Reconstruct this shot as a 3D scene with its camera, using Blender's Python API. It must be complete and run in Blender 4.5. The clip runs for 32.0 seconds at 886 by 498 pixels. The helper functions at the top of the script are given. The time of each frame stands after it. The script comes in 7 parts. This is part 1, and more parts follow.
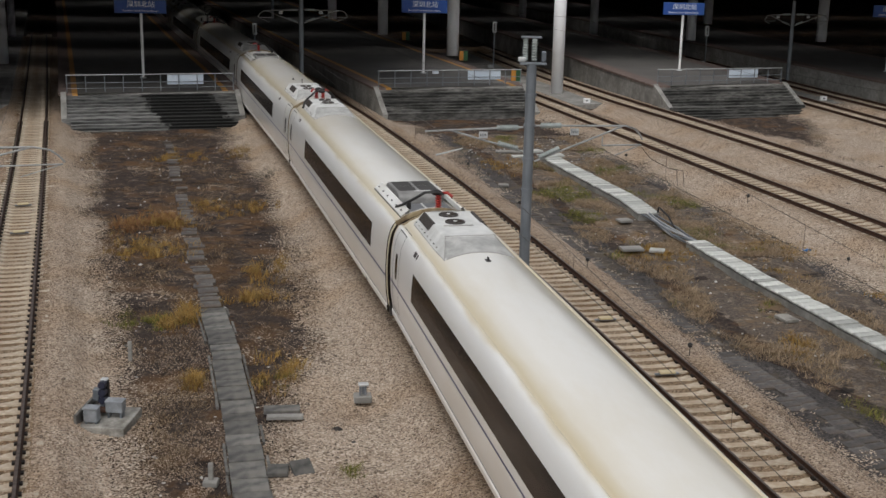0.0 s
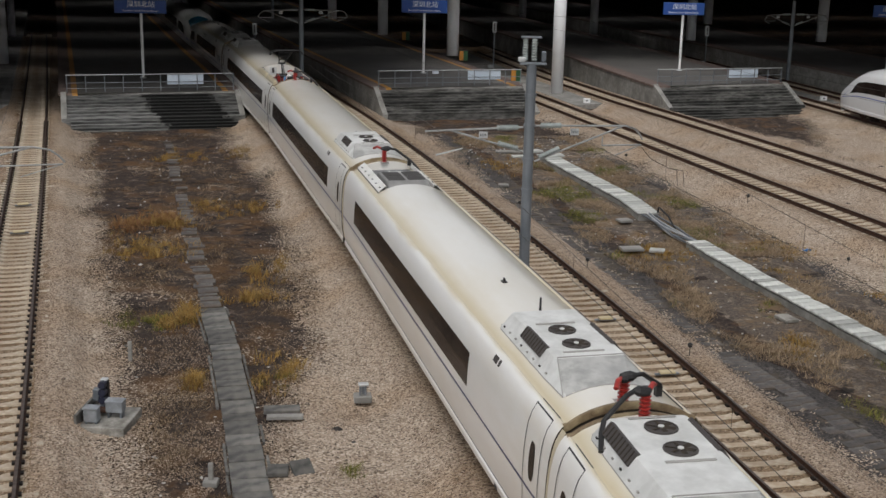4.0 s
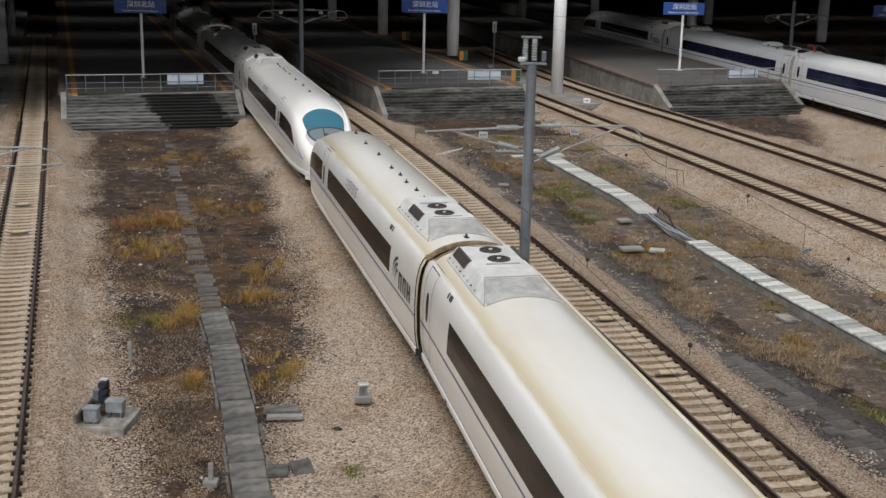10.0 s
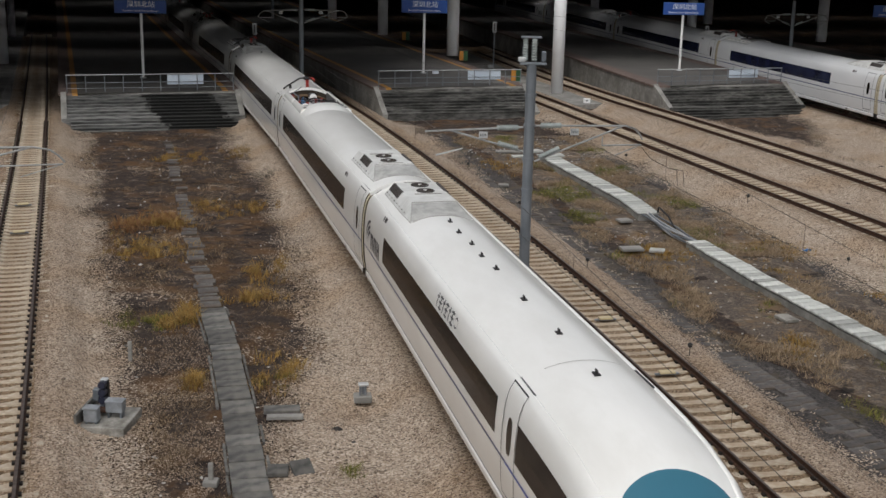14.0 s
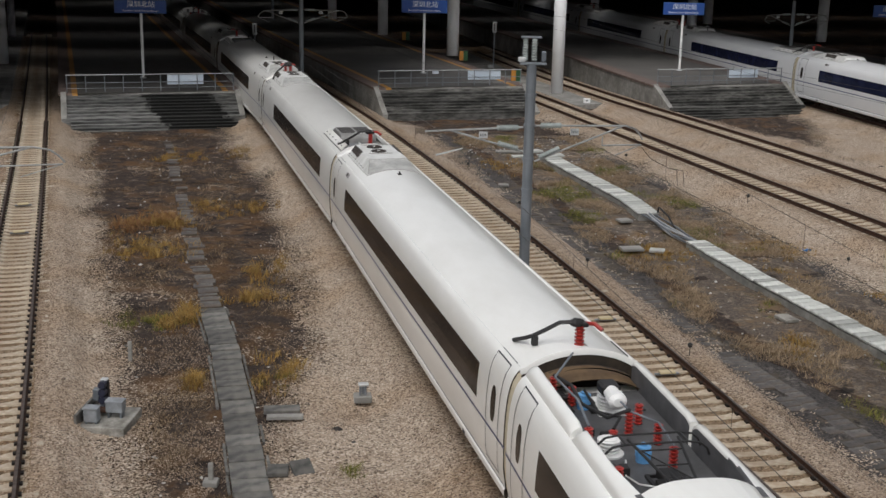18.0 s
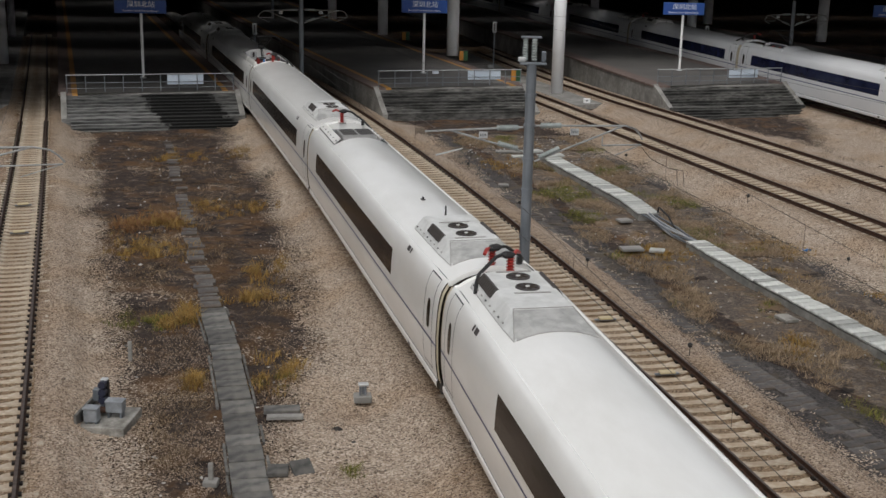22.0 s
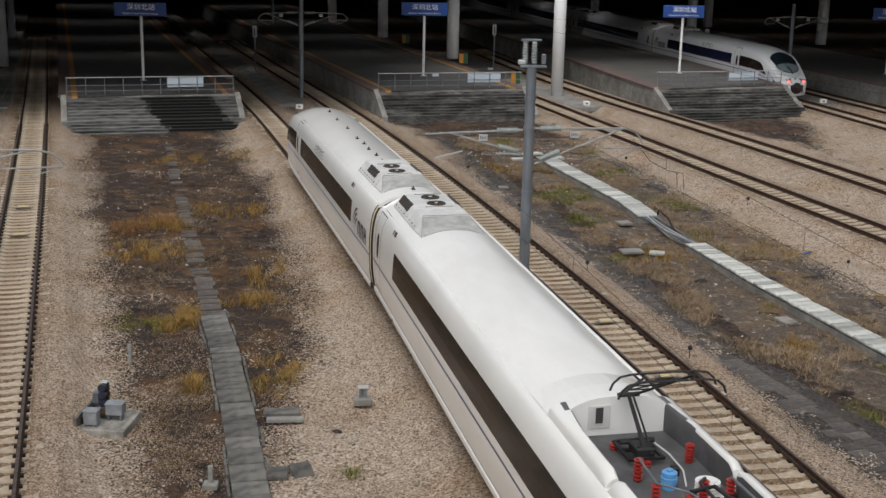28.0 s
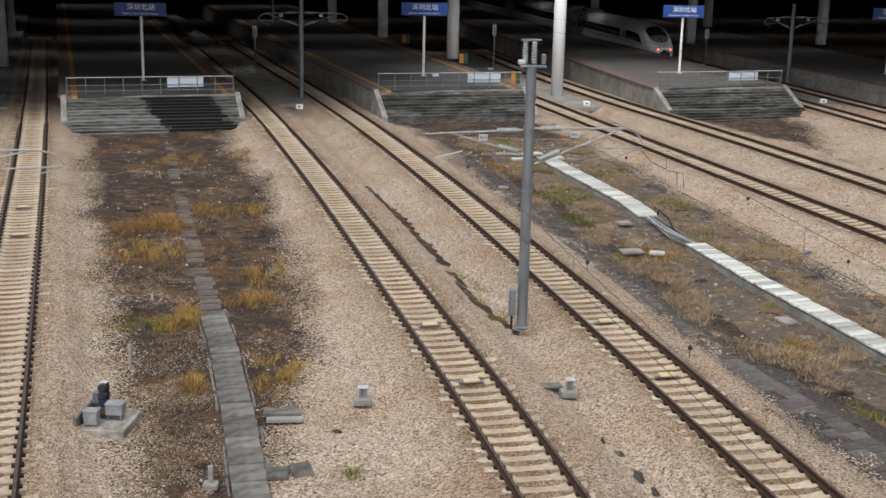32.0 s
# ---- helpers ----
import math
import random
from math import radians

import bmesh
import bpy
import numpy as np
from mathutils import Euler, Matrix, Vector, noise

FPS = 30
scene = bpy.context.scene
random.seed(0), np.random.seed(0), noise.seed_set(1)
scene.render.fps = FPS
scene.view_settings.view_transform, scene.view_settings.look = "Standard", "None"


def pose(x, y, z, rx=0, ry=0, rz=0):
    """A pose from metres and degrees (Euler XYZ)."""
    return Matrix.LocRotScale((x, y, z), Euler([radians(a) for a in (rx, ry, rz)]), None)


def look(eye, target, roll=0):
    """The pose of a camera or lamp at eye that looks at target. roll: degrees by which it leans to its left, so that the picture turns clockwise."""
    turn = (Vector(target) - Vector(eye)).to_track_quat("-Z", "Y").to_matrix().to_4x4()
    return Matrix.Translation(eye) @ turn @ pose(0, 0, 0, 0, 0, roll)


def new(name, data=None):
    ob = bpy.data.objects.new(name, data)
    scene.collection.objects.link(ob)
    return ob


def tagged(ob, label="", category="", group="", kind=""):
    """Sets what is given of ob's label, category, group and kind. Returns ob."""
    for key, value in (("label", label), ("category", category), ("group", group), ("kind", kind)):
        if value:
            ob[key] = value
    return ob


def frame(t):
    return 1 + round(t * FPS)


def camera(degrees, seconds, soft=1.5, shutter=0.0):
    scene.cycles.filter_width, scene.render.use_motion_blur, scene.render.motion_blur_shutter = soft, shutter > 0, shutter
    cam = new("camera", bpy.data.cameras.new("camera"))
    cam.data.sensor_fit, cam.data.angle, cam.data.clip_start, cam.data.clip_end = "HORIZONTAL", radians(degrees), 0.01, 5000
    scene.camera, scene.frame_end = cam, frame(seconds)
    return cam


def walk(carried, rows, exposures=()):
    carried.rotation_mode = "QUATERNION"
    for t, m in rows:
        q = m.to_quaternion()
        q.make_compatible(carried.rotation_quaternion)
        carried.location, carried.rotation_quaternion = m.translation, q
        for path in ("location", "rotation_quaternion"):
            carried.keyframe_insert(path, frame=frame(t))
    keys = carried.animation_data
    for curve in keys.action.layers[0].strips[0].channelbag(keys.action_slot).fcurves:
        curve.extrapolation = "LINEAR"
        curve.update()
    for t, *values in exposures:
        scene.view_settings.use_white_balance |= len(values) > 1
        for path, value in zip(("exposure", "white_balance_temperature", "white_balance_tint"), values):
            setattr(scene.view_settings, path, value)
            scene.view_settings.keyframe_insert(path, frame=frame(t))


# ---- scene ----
# One camera on a bridge over the station throat; it tips up a trifle once.
FOV = 39.5
cam = camera(FOV, 32.0)
EYE = (0.0, 0.0, 11.86)


def aim(pitch):
    a = radians(pitch)
    return look(EYE, (0.0, 100 * math.cos(a), 11.86 - 100 * math.sin(a)), 1.25)


walk(cam, [(0, aim(14.589)), (22.4, aim(14.589)), (22.65, aim(14.53)), (22.9, aim(14.466)), (32, aim(14.466))],
     exposures=[(0, -0.25), (2, -0.22), (3.5, -0.27), (6, -0.20), (7, -0.20), (9, -0.03), (11, -0.13), (13, -0.23), (14, -0.28), (17, -0.25), (18, -0.23), (19, -0.31), (20.5, -0.28), (22, -0.33), (23, -0.25), (24, -0.31), (25, -0.23), (28, -0.14), (29, -0.19), (30, -0.15), (31, -0.15), (31.5, 0.09), (32, 0.34)])

# ---------------------------------------------------------------- light: a bright overcast sky
SUN_EL, SUN_AZ = radians(58), radians(197)
world = bpy.data.worlds.new("overcast")
scene.world = world
world.use_nodes = True
wn, wl = world.node_tree.nodes, world.node_tree.links
sky = wn.new("ShaderNodeTexSky")
sky.sky_type, sky.sun_disc = "NISHITA", False
sky.sun_elevation, sky.sun_rotation, sky.dust_density = SUN_EL, SUN_AZ, 4.0
grey = wn.new("ShaderNodeHueSaturation")
grey.inputs["Saturation"].default_value = 0.22
wl.new(sky.outputs[0], grey.inputs["Color"])
wl.new(grey.outputs[0], wn["Background"].inputs["Color"])
wn["Background"].inputs["Strength"].default_value = 0.15
sun = new("sun", bpy.data.lights.new("sun", "SUN"))
sun.data.energy, sun.data.angle, sun.data.color = 0.95, radians(50), (1.0, 0.97, 0.94)
sun.matrix_basis = look((-14, -46, 77), (0, 0, 0))


# ---------------------------------------------------------------- materials
def shade(name, colors, scale=4.0, rough=0.8, metal=0.0, bump=0.0, bump_scale=None, stain=None, stain_scale=0.3, stain_amt=0.5,
          vary=0.0, spec=0.5, coat=0.0, stretch=(1, 1, 1)):
    """A surface with a fine grain between two colours, a coarse stain and relief."""
    m = bpy.data.materials.new(name)
    m.use_nodes = True
    n, l = m.node_tree.nodes, m.node_tree.links
    b = n["Principled BSDF"]
    b.inputs["Roughness"].default_value, b.inputs["Metallic"].default_value = rough, metal
    b.inputs["Specular IOR Level"].default_value = spec
    b.inputs["Coat Weight"].default_value = coat
    b.inputs["Coat Roughness"].default_value = 0.12
    tc, mp = n.new("ShaderNodeTexCoord"), n.new("ShaderNodeMapping")
    mp.inputs["Scale"].default_value = stretch
    l.new(tc.outputs["Object"], mp.inputs[0])
    nz = n.new("ShaderNodeTexNoise")
    nz.inputs["Scale"].default_value, nz.inputs["Detail"].default_value = scale, 5
    l.new(mp.outputs[0], nz.inputs["Vector"])
    ramp = n.new("ShaderNodeValToRGB")
    ramp.color_ramp.elements[0].position, ramp.color_ramp.elements[1].position = 0.32, 0.68
    ramp.color_ramp.elements[0].color, ramp.color_ramp.elements[1].color = (*colors[0], 1), (*colors[1], 1)
    l.new(nz.outputs[0], ramp.inputs[0])
    out = ramp.outputs[0]
    if stain:
        n2, r2, mx = n.new("ShaderNodeTexNoise"), n.new("ShaderNodeValToRGB"), n.new("ShaderNodeMix")
        n2.inputs["Scale"].default_value, n2.inputs["Detail"].default_value = stain_scale, 6
        n2.inputs["Roughness"].default_value = 0.65
        l.new(mp.outputs[0], n2.inputs["Vector"])
        r2.color_ramp.elements[0].position, r2.color_ramp.elements[1].position = 0.42, 0.62
        r2.color_ramp.elements[1].color = (stain_amt, stain_amt, stain_amt, 1)
        l.new(n2.outputs[0], r2.inputs[0])
        mx.data_type = "RGBA"
        l.new(r2.outputs[0], mx.inputs["Factor"])
        l.new(out, mx.inputs["A"])
        mx.inputs["B"].default_value = (*stain, 1)
        out = mx.outputs["Result"]
    if vary:
        oi, mr, hs = n.new("ShaderNodeObjectInfo"), n.new("ShaderNodeMapRange"), n.new("ShaderNodeHueSaturation")
        mr.inputs["To Min"].default_value, mr.inputs["To Max"].default_value = 1 - vary, 1 + vary
        l.new(oi.outputs["Random"], mr.inputs["Value"])
        l.new(mr.outputs[0], hs.inputs["Value"])
        l.new(out, hs.inputs["Color"])
        out = hs.outputs[0]
    l.new(out, b.inputs["Base Color"])
    if bump:
        n3, bp = n.new("ShaderNodeTexNoise"), n.new("ShaderNodeBump")
        n3.inputs["Scale"].default_value, n3.inputs["Detail"].default_value = bump_scale or scale * 2, 4
        l.new(mp.outputs[0], n3.inputs["Vector"])
        bp.inputs["Strength"].default_value, bp.inputs["Distance"].default_value = 1.0, bump
        l.new(n3.outputs[0], bp.inputs["Height"])
        l.new(bp.outputs[0], b.inputs["Normal"])
    return m


def stone_bed(name, tones, size, patches):
    """Loose broken stone: cells of uneven colour with deep relief, and broad patches of another tint; towards the bed's edge
    (attribute "cover") the stones thin out one by one and leave the soil bare; near rails brake dust browns them ("dust")."""
    m = bpy.data.materials.new(name)
    m.use_nodes = True
    n, l = m.node_tree.nodes, m.node_tree.links
    b = n["Principled BSDF"]
    b.inputs["Roughness"].default_value, b.inputs["Specular IOR Level"].default_value = 0.9, 0.25
    tc = n.new("ShaderNodeTexCoord")
    warp, add = n.new("ShaderNodeTexNoise"), n.new("ShaderNodeMixRGB")
    warp.inputs["Scale"].default_value = 6
    l.new(tc.outputs["Object"], warp.inputs["Vector"])
    add.blend_type, add.inputs[0].default_value = "ADD", 0.05
    l.new(tc.outputs["Object"], add.inputs[1])
    l.new(warp.outputs["Color"], add.inputs[2])
    vo = n.new("ShaderNodeTexVoronoi")
    vo.inputs["Scale"].default_value = 1 / size
    l.new(add.outputs[0], vo.inputs["Vector"])
    sp = n.new("ShaderNodeSeparateColor")
    l.new(vo.outputs["Color"], sp.inputs[0])
    ramp = n.new("ShaderNodeValToRGB")
    e = ramp.color_ramp.elements
    e[0].color, e[1].color = (*tones[0], 1), (*tones[-1], 1)
    for i, c in enumerate(tones[1:-1]):
        e.new((i + 1) / (len(tones) - 1)).color = (*c, 1)
    l.new(sp.outputs[0], ramp.inputs[0])
    out = ramp.outputs[0]
    for col, sc, lo, hi, amt in patches:
        nz, r2, mx = n.new("ShaderNodeTexNoise"), n.new("ShaderNodeValToRGB"), n.new("ShaderNodeMix")
        nz.inputs["Scale"].default_value, nz.inputs["Detail"].default_value = sc, 6
        l.new(tc.outputs["Object"], nz.inputs["Vector"])
        r2.color_ramp.elements[0].position, r2.color_ramp.elements[1].position = lo, hi
        r2.color_ramp.elements[1].color = (amt, amt, amt, 1)
        l.new(nz.outputs[0], r2.inputs[0])
        mx.data_type, mx.blend_type = "RGBA", "MULTIPLY"
        l.new(r2.outputs[0], mx.inputs["Factor"])
        l.new(out, mx.inputs["A"])
        mx.inputs["B"].default_value = (*col, 1)
        out = mx.outputs["Result"]
    l.new(out, b.inputs["Base Color"])
    bp, inv = n.new("ShaderNodeBump"), n.new("ShaderNodeMath")
    inv.operation, inv.inputs[0].default_value = "SUBTRACT", 1.0
    l.new(vo.outputs["Distance"], inv.inputs[1])
    l.new(inv.outputs[0], bp.inputs["Height"])
    bp.inputs["Strength"].default_value, bp.inputs["Distance"].default_value = 1.0, size * 0.8
    l.new(bp.outputs[0], b.inputs["Normal"])
    du, dm = n.new("ShaderNodeAttribute"), n.new("ShaderNodeMix")
    du.attribute_name = "dust"
    dm.data_type, dm.blend_type = "RGBA", "MULTIPLY"
    l.new(du.outputs["Fac"], dm.inputs["Factor"])
    l.new(out, dm.inputs["A"])
    dm.inputs["B"].default_value = (0.48, 0.385, 0.28, 1)
    l.new(dm.outputs["Result"], b.inputs["Base Color"])
    at, gt = n.new("ShaderNodeAttribute"), n.new("ShaderNodeMath")
    at.attribute_name = "cover"
    gt.operation = "GREATER_THAN"
    l.new(at.outputs["Fac"], gt.inputs[0])
    l.new(sp.outputs[1], gt.inputs[1])
    l.new(gt.outputs[0], b.inputs["Alpha"])
    return m


def plain(name, c, rough=0.6, metal=0.0, spec=0.5, emit=0.0):
    m = bpy.data.materials.new(name)
    m.use_nodes = True
    b = m.node_tree.nodes["Principled BSDF"]
    b.inputs["Base Color"].default_value = (*c, 1)
    b.inputs["Roughness"].default_value, b.inputs["Metallic"].default_value = rough, metal
    b.inputs["Specular IOR Level"].default_value = spec
    if emit:
        b.inputs["Emission Color"].default_value, b.inputs["Emission Strength"].default_value = (*c, 1), emit
    return m


BALLAST = stone_bed("ballast_stone", [(0.085, 0.064, 0.049), (0.335, 0.26, 0.196), (0.43, 0.345, 0.27), (0.62, 0.525, 0.43), (0.22, 0.165, 0.122)], 0.047,
                    [((0.86, 0.76, 0.64), 0.3, 0.45, 0.65, 0.7), ((0.80, 0.78, 0.76), 1.1, 0.5, 0.7, 0.6)])


def soil_mix(name, dark, mid, pale, warm, speck=0.035):
    """Trodden earth: fine crumbs, dark damp patches, pale dusty ones, dead moss and bits of light rubble."""
    m = bpy.data.materials.new(name)
    m.use_nodes = True
    n, l = m.node_tree.nodes, m.node_tree.links
    b = n["Principled BSDF"]
    b.inputs["Roughness"].default_value, b.inputs["Specular IOR Level"].default_value = 0.95, 0.2
    tc = n.new("ShaderNodeTexCoord")

    def field(scale, lo, hi, detail=6, rough=0.65):
        nz, r = n.new("ShaderNodeTexNoise"), n.new("ShaderNodeMapRange")
        nz.inputs["Scale"].default_value, nz.inputs["Detail"].default_value, nz.inputs["Roughness"].default_value = scale, detail, rough
        l.new(tc.outputs["Object"], nz.inputs["Vector"])
        r.inputs["From Min"].default_value, r.inputs["From Max"].default_value = lo, hi
        l.new(nz.outputs[0], r.inputs["Value"])
        return r.outputs[0], nz.outputs[0]

    def mix(a, c, fac):
        mx = n.new("ShaderNodeMix")
        mx.data_type = "RGBA"
        l.new(fac, mx.inputs["Factor"])
        if isinstance(a, tuple):
            mx.inputs["A"].default_value = (*a, 1)
        else:
            l.new(a, mx.inputs["A"])
        mx.inputs["B"].default_value = (*c, 1)
        return mx.outputs["Result"]
    crumb, raw = field(9.0, 0.38, 0.64, 8, 0.75)
    out = mix(dark, mid, crumb)
    f, _ = field(0.55, 0.50, 0.62)
    out = mix(out, warm, f)
    f, _ = field(1.7, 0.54, 0.66, 8, 0.75)
    out = mix(out, pale, f)
    f, _ = field(0.9, 0.56, 0.66, 8, 0.7)
    out = mix(out, tuple(0.55 * c for c in dark), f)
    grit = n.new("ShaderNodeTexVoronoi")
    grit.inputs["Scale"].default_value = 16
    l.new(tc.outputs["Object"], grit.inputs["Vector"])
    gs, gr, gf, gm = n.new("ShaderNodeSeparateColor"), n.new("ShaderNodeValToRGB"), n.new("ShaderNodeMath"), n.new("ShaderNodeMix")
    l.new(grit.outputs["Color"], gs.inputs[0])
    gr.color_ramp.elements[0].color, gr.color_ramp.elements[1].color = (0.22, 0.165, 0.125, 1), (0.60, 0.50, 0.40, 1)
    l.new(gs.outputs[0], gr.inputs[0])
    f, _ = field(0.28, 0.57, 0.80, 9, 0.72)
    gf.operation = "GREATER_THAN"
    l.new(f, gf.inputs[0])
    l.new(gs.outputs[1], gf.inputs[1])
    gm.data_type = "RGBA"
    l.new(gf.outputs[0], gm.inputs["Factor"])
    l.new(out, gm.inputs["A"])
    l.new(gr.outputs[0], gm.inputs["B"])
    out = gm.outputs["Result"]
    vo = n.new("ShaderNodeTexVoronoi")
    vo.inputs["Scale"].default_value = 7.0
    l.new(tc.outputs["Object"], vo.inputs["Vector"])
    sp, ls, lt, mu = n.new("ShaderNodeSeparateColor"), n.new("ShaderNodeMath"), n.new("ShaderNodeMath"), n.new("ShaderNodeMath")
    l.new(vo.outputs["Color"], sp.inputs[0])
    ls.operation, ls.inputs[1].default_value = "LESS_THAN", speck
    l.new(sp.outputs[0], ls.inputs[0])
    lt.operation, lt.inputs[1].default_value = "LESS_THAN", 0.35
    l.new(vo.outputs["Distance"], lt.inputs[0])
    mu.operation = "MULTIPLY"
    l.new(ls.outputs[0], mu.inputs[0])
    l.new(lt.outputs[0], mu.inputs[1])
    out = mix(out, (0.46, 0.44, 0.41), mu.outputs[0])
    l.new(out, b.inputs["Base Color"])
    bp = n.new("ShaderNodeBump")
    bp.inputs["Strength"].default_value, bp.inputs["Distance"].default_value = 1.0, 0.09
    l.new(raw, bp.inputs["Height"])
    l.new(bp.outputs[0], b.inputs["Normal"])
    return m


DUSTY_SOIL = soil_mix("dusty_soil", (0.06, 0.05, 0.044), (0.20, 0.162, 0.13), (0.34, 0.275, 0.215), (0.20, 0.135, 0.08), 0.03)
SOIL = soil_mix("bare_soil", (0.022, 0.017, 0.0155), (0.088, 0.065, 0.053), (0.22, 0.168, 0.128), (0.12, 0.068, 0.034), 0.008)
RUSTY_BALLAST = stone_bed("rust_stained_ballast", [(0.11, 0.085, 0.06), (0.29, 0.225, 0.16), (0.39, 0.31, 0.225), (0.50, 0.405, 0.30), (0.21, 0.158, 0.11)], 0.047,
                          [((0.75, 0.62, 0.48), 0.5, 0.42, 0.62, 0.7)])
DARK_SOIL = soil_mix("dark_soil", (0.032, 0.029, 0.029), (0.12, 0.108, 0.103), (0.22, 0.195, 0.172), (0.11, 0.09, 0.066), 0.02)
RUST = shade("rusty_steel", [(0.03, 0.014, 0.008), (0.075, 0.035, 0.019)], 9, 0.75, 0.2, 0.002)
POLISHED = shade("worn_rail_head", [(0.065, 0.045, 0.036), (0.15, 0.115, 0.098)], 6, 0.45, 0.55)
SLEEPER = shade("sleeper_concrete", [(0.40, 0.345, 0.27), (0.56, 0.495, 0.40)], 5, 0.9, 0, 0.004, 30, stain=(0.30, 0.205, 0.12), stain_scale=1.6, stain_amt=0.6, vary=0.15)
CLIP = plain("clip_iron", (0.018, 0.013, 0.01), 0.7, 0.3)
CONCRETE = shade("grey_concrete", [(0.22, 0.215, 0.20), (0.34, 0.33, 0.305)], 4, 0.85, 0, 0.004, 20, stain=(0.13, 0.125, 0.115), stain_scale=0.6, stain_amt=0.7)
STEP = shade("weathered_steps", [(0.035, 0.034, 0.031), (0.22, 0.214, 0.20)], 5, 0.9, 0, 0.006, 14, stain=(0.014, 0.014, 0.012), stain_scale=1.3, stain_amt=0.95, vary=0.45, stretch=(0.3, 1, 1))
PAVING = shade("platform_paving", [(0.10, 0.095, 0.089), (0.14, 0.134, 0.125)], 0.8, 0.75, 0, 0.001, 20, stain=(0.065, 0.062, 0.058), stain_scale=0.2)
COPING = shade("reddish_coping", [(0.12, 0.085, 0.075), (0.17, 0.125, 0.108)], 1.5, 0.8, 0, 0.002, 18)
YELLOW = shade("yellow_line_paint", [(0.38, 0.18, 0.035), (0.48, 0.25, 0.06)], 3, 0.7, stain=(0.28, 0.17, 0.09), stain_scale=1)


def damp_steps():
    """The same steps with one broad black damp stain of an uneven outline."""
    m = shade("damp_steps", [(0.045, 0.046, 0.045), (0.21, 0.208, 0.20)], 5, 0.9, 0, 0.006, 14, vary=0.45, stretch=(0.22, 1, 1))
    n, l = m.node_tree.nodes, m.node_tree.links
    b = n["Principled BSDF"]
    old = b.inputs["Base Color"].links[0].from_socket
    tc, sp, nz, ad, r, mx = (n.new("ShaderNode" + k) for k in ("TexCoord", "SeparateXYZ", "TexNoise", "Math", "ValToRGB", "Mix"))
    l.new(tc.outputs["Object"], sp.inputs[0])
    nz.inputs["Scale"].default_value, nz.inputs["Detail"].default_value, nz.inputs["Roughness"].default_value = 0.8, 9, 0.7
    l.new(tc.outputs["Object"], nz.inputs["Vector"])
    sl = n.new("ShaderNodeMath")
    sl.operation, sl.inputs[1].default_value = "MULTIPLY_ADD", 0.45
    l.new(sp.outputs["Y"], sl.inputs[0])
    l.new(sp.outputs["X"], sl.inputs[2])
    ad.operation, ad.inputs[1].default_value = "MULTIPLY_ADD", 4.0
    l.new(nz.outputs[0], ad.inputs[0])
    l.new(sl.outputs[0], ad.inputs[2])
    mr = n.new("ShaderNodeMapRange")
    mr.inputs["From Max"].default_value = 14.0
    l.new(ad.outputs[0], mr.inputs["Value"])
    e = r.color_ramp.elements
    e[0].position, e[0].color = 0.465, (0, 0, 0, 1)
    e[1].position, e[1].color = 0.49, (0.97, 0.97, 0.97, 1)
    e.new(0.77).color = (0.97, 0.97, 0.97, 1)
    e.new(0.795).color = (0.15, 0.15, 0.15, 1)
    l.new(mr.outputs[0], r.inputs[0])
    mx.data_type = "RGBA"
    l.new(r.outputs[0], mx.inputs["Factor"])
    l.new(old, mx.inputs["A"])
    mx.inputs["B"].default_value = (0.004, 0.004, 0.0035, 1)
    l.new(mx.outputs["Result"], b.inputs["Base Color"])
    return m


DAMP = damp_steps()
BOXGREY = shade("equipment_box_grey", [(0.22, 0.24, 0.26), (0.34, 0.36, 0.385)], 3, 0.55, 0.1, stain=(0.14, 0.14, 0.14), stain_scale=2.5)
PLINTH = shade("mottled_plinth_concrete", [(0.25, 0.24, 0.215), (0.42, 0.405, 0.365)], 2.5, 0.9, 0, 0.004, 20, stain=(0.11, 0.10, 0.085), stain_scale=1.6, stain_amt=0.8)
GALV = shade("galvanised_steel", [(0.15, 0.17, 0.19), (0.24, 0.26, 0.285)], 3, 0.5, 0.5, 0.0006, 30, stretch=(1, 1, 0.3))
TUBE = shade("pale_grey_tube", [(0.42, 0.44, 0.45), (0.55, 0.56, 0.56)], 4, 0.45, 0.4)
ARM = shade("weathered_grey_tube", [(0.26, 0.27, 0.265), (0.38, 0.385, 0.38)], 4, 0.5, 0.3)
WHITE = shade("white_paint", [(0.74, 0.74, 0.73), (0.82, 0.82, 0.81)], 1.5, 0.5)
COLUMN = shade("column_paint", [(0.82, 0.835, 0.85), (0.87, 0.885, 0.90)], 0.7, 0.6)
# lining of the unseen roof and walls, darkened to cut bounced light
ROOFMAT = shade("dimming_hall_lining", [(0.06, 0.06, 0.062), (0.09, 0.09, 0.092)], 0.4, 0.8)
SIGNBLUE = shade("blue_sign_sheet", [(0.012, 0.055, 0.24), (0.018, 0.075, 0.30)], 2, 0.4)
PALEBLUE = shade("pale_blue_sheet", [(0.50, 0.58, 0.66), (0.62, 0.69, 0.76)], 0.8, 0.4)
LETTER = plain("white_letter", (0.85, 0.87, 0.9), 0.5)
PORCELAIN = shade("grey_porcelain", [(0.27, 0.30, 0.29), (0.38, 0.42, 0.41)], 5, 0.25)
WIRE = plain("dark_wire", (0.04, 0.035, 0.03), 0.5, 0.6)
SLAB = shade("drain_slab", [(0.062, 0.061, 0.058), (0.15, 0.147, 0.138)], 3.5, 0.95, 0, 0.003, 40, vary=0.3, stain=(0.19, 0.17, 0.145), stain_scale=2.2, stain_amt=0.4)
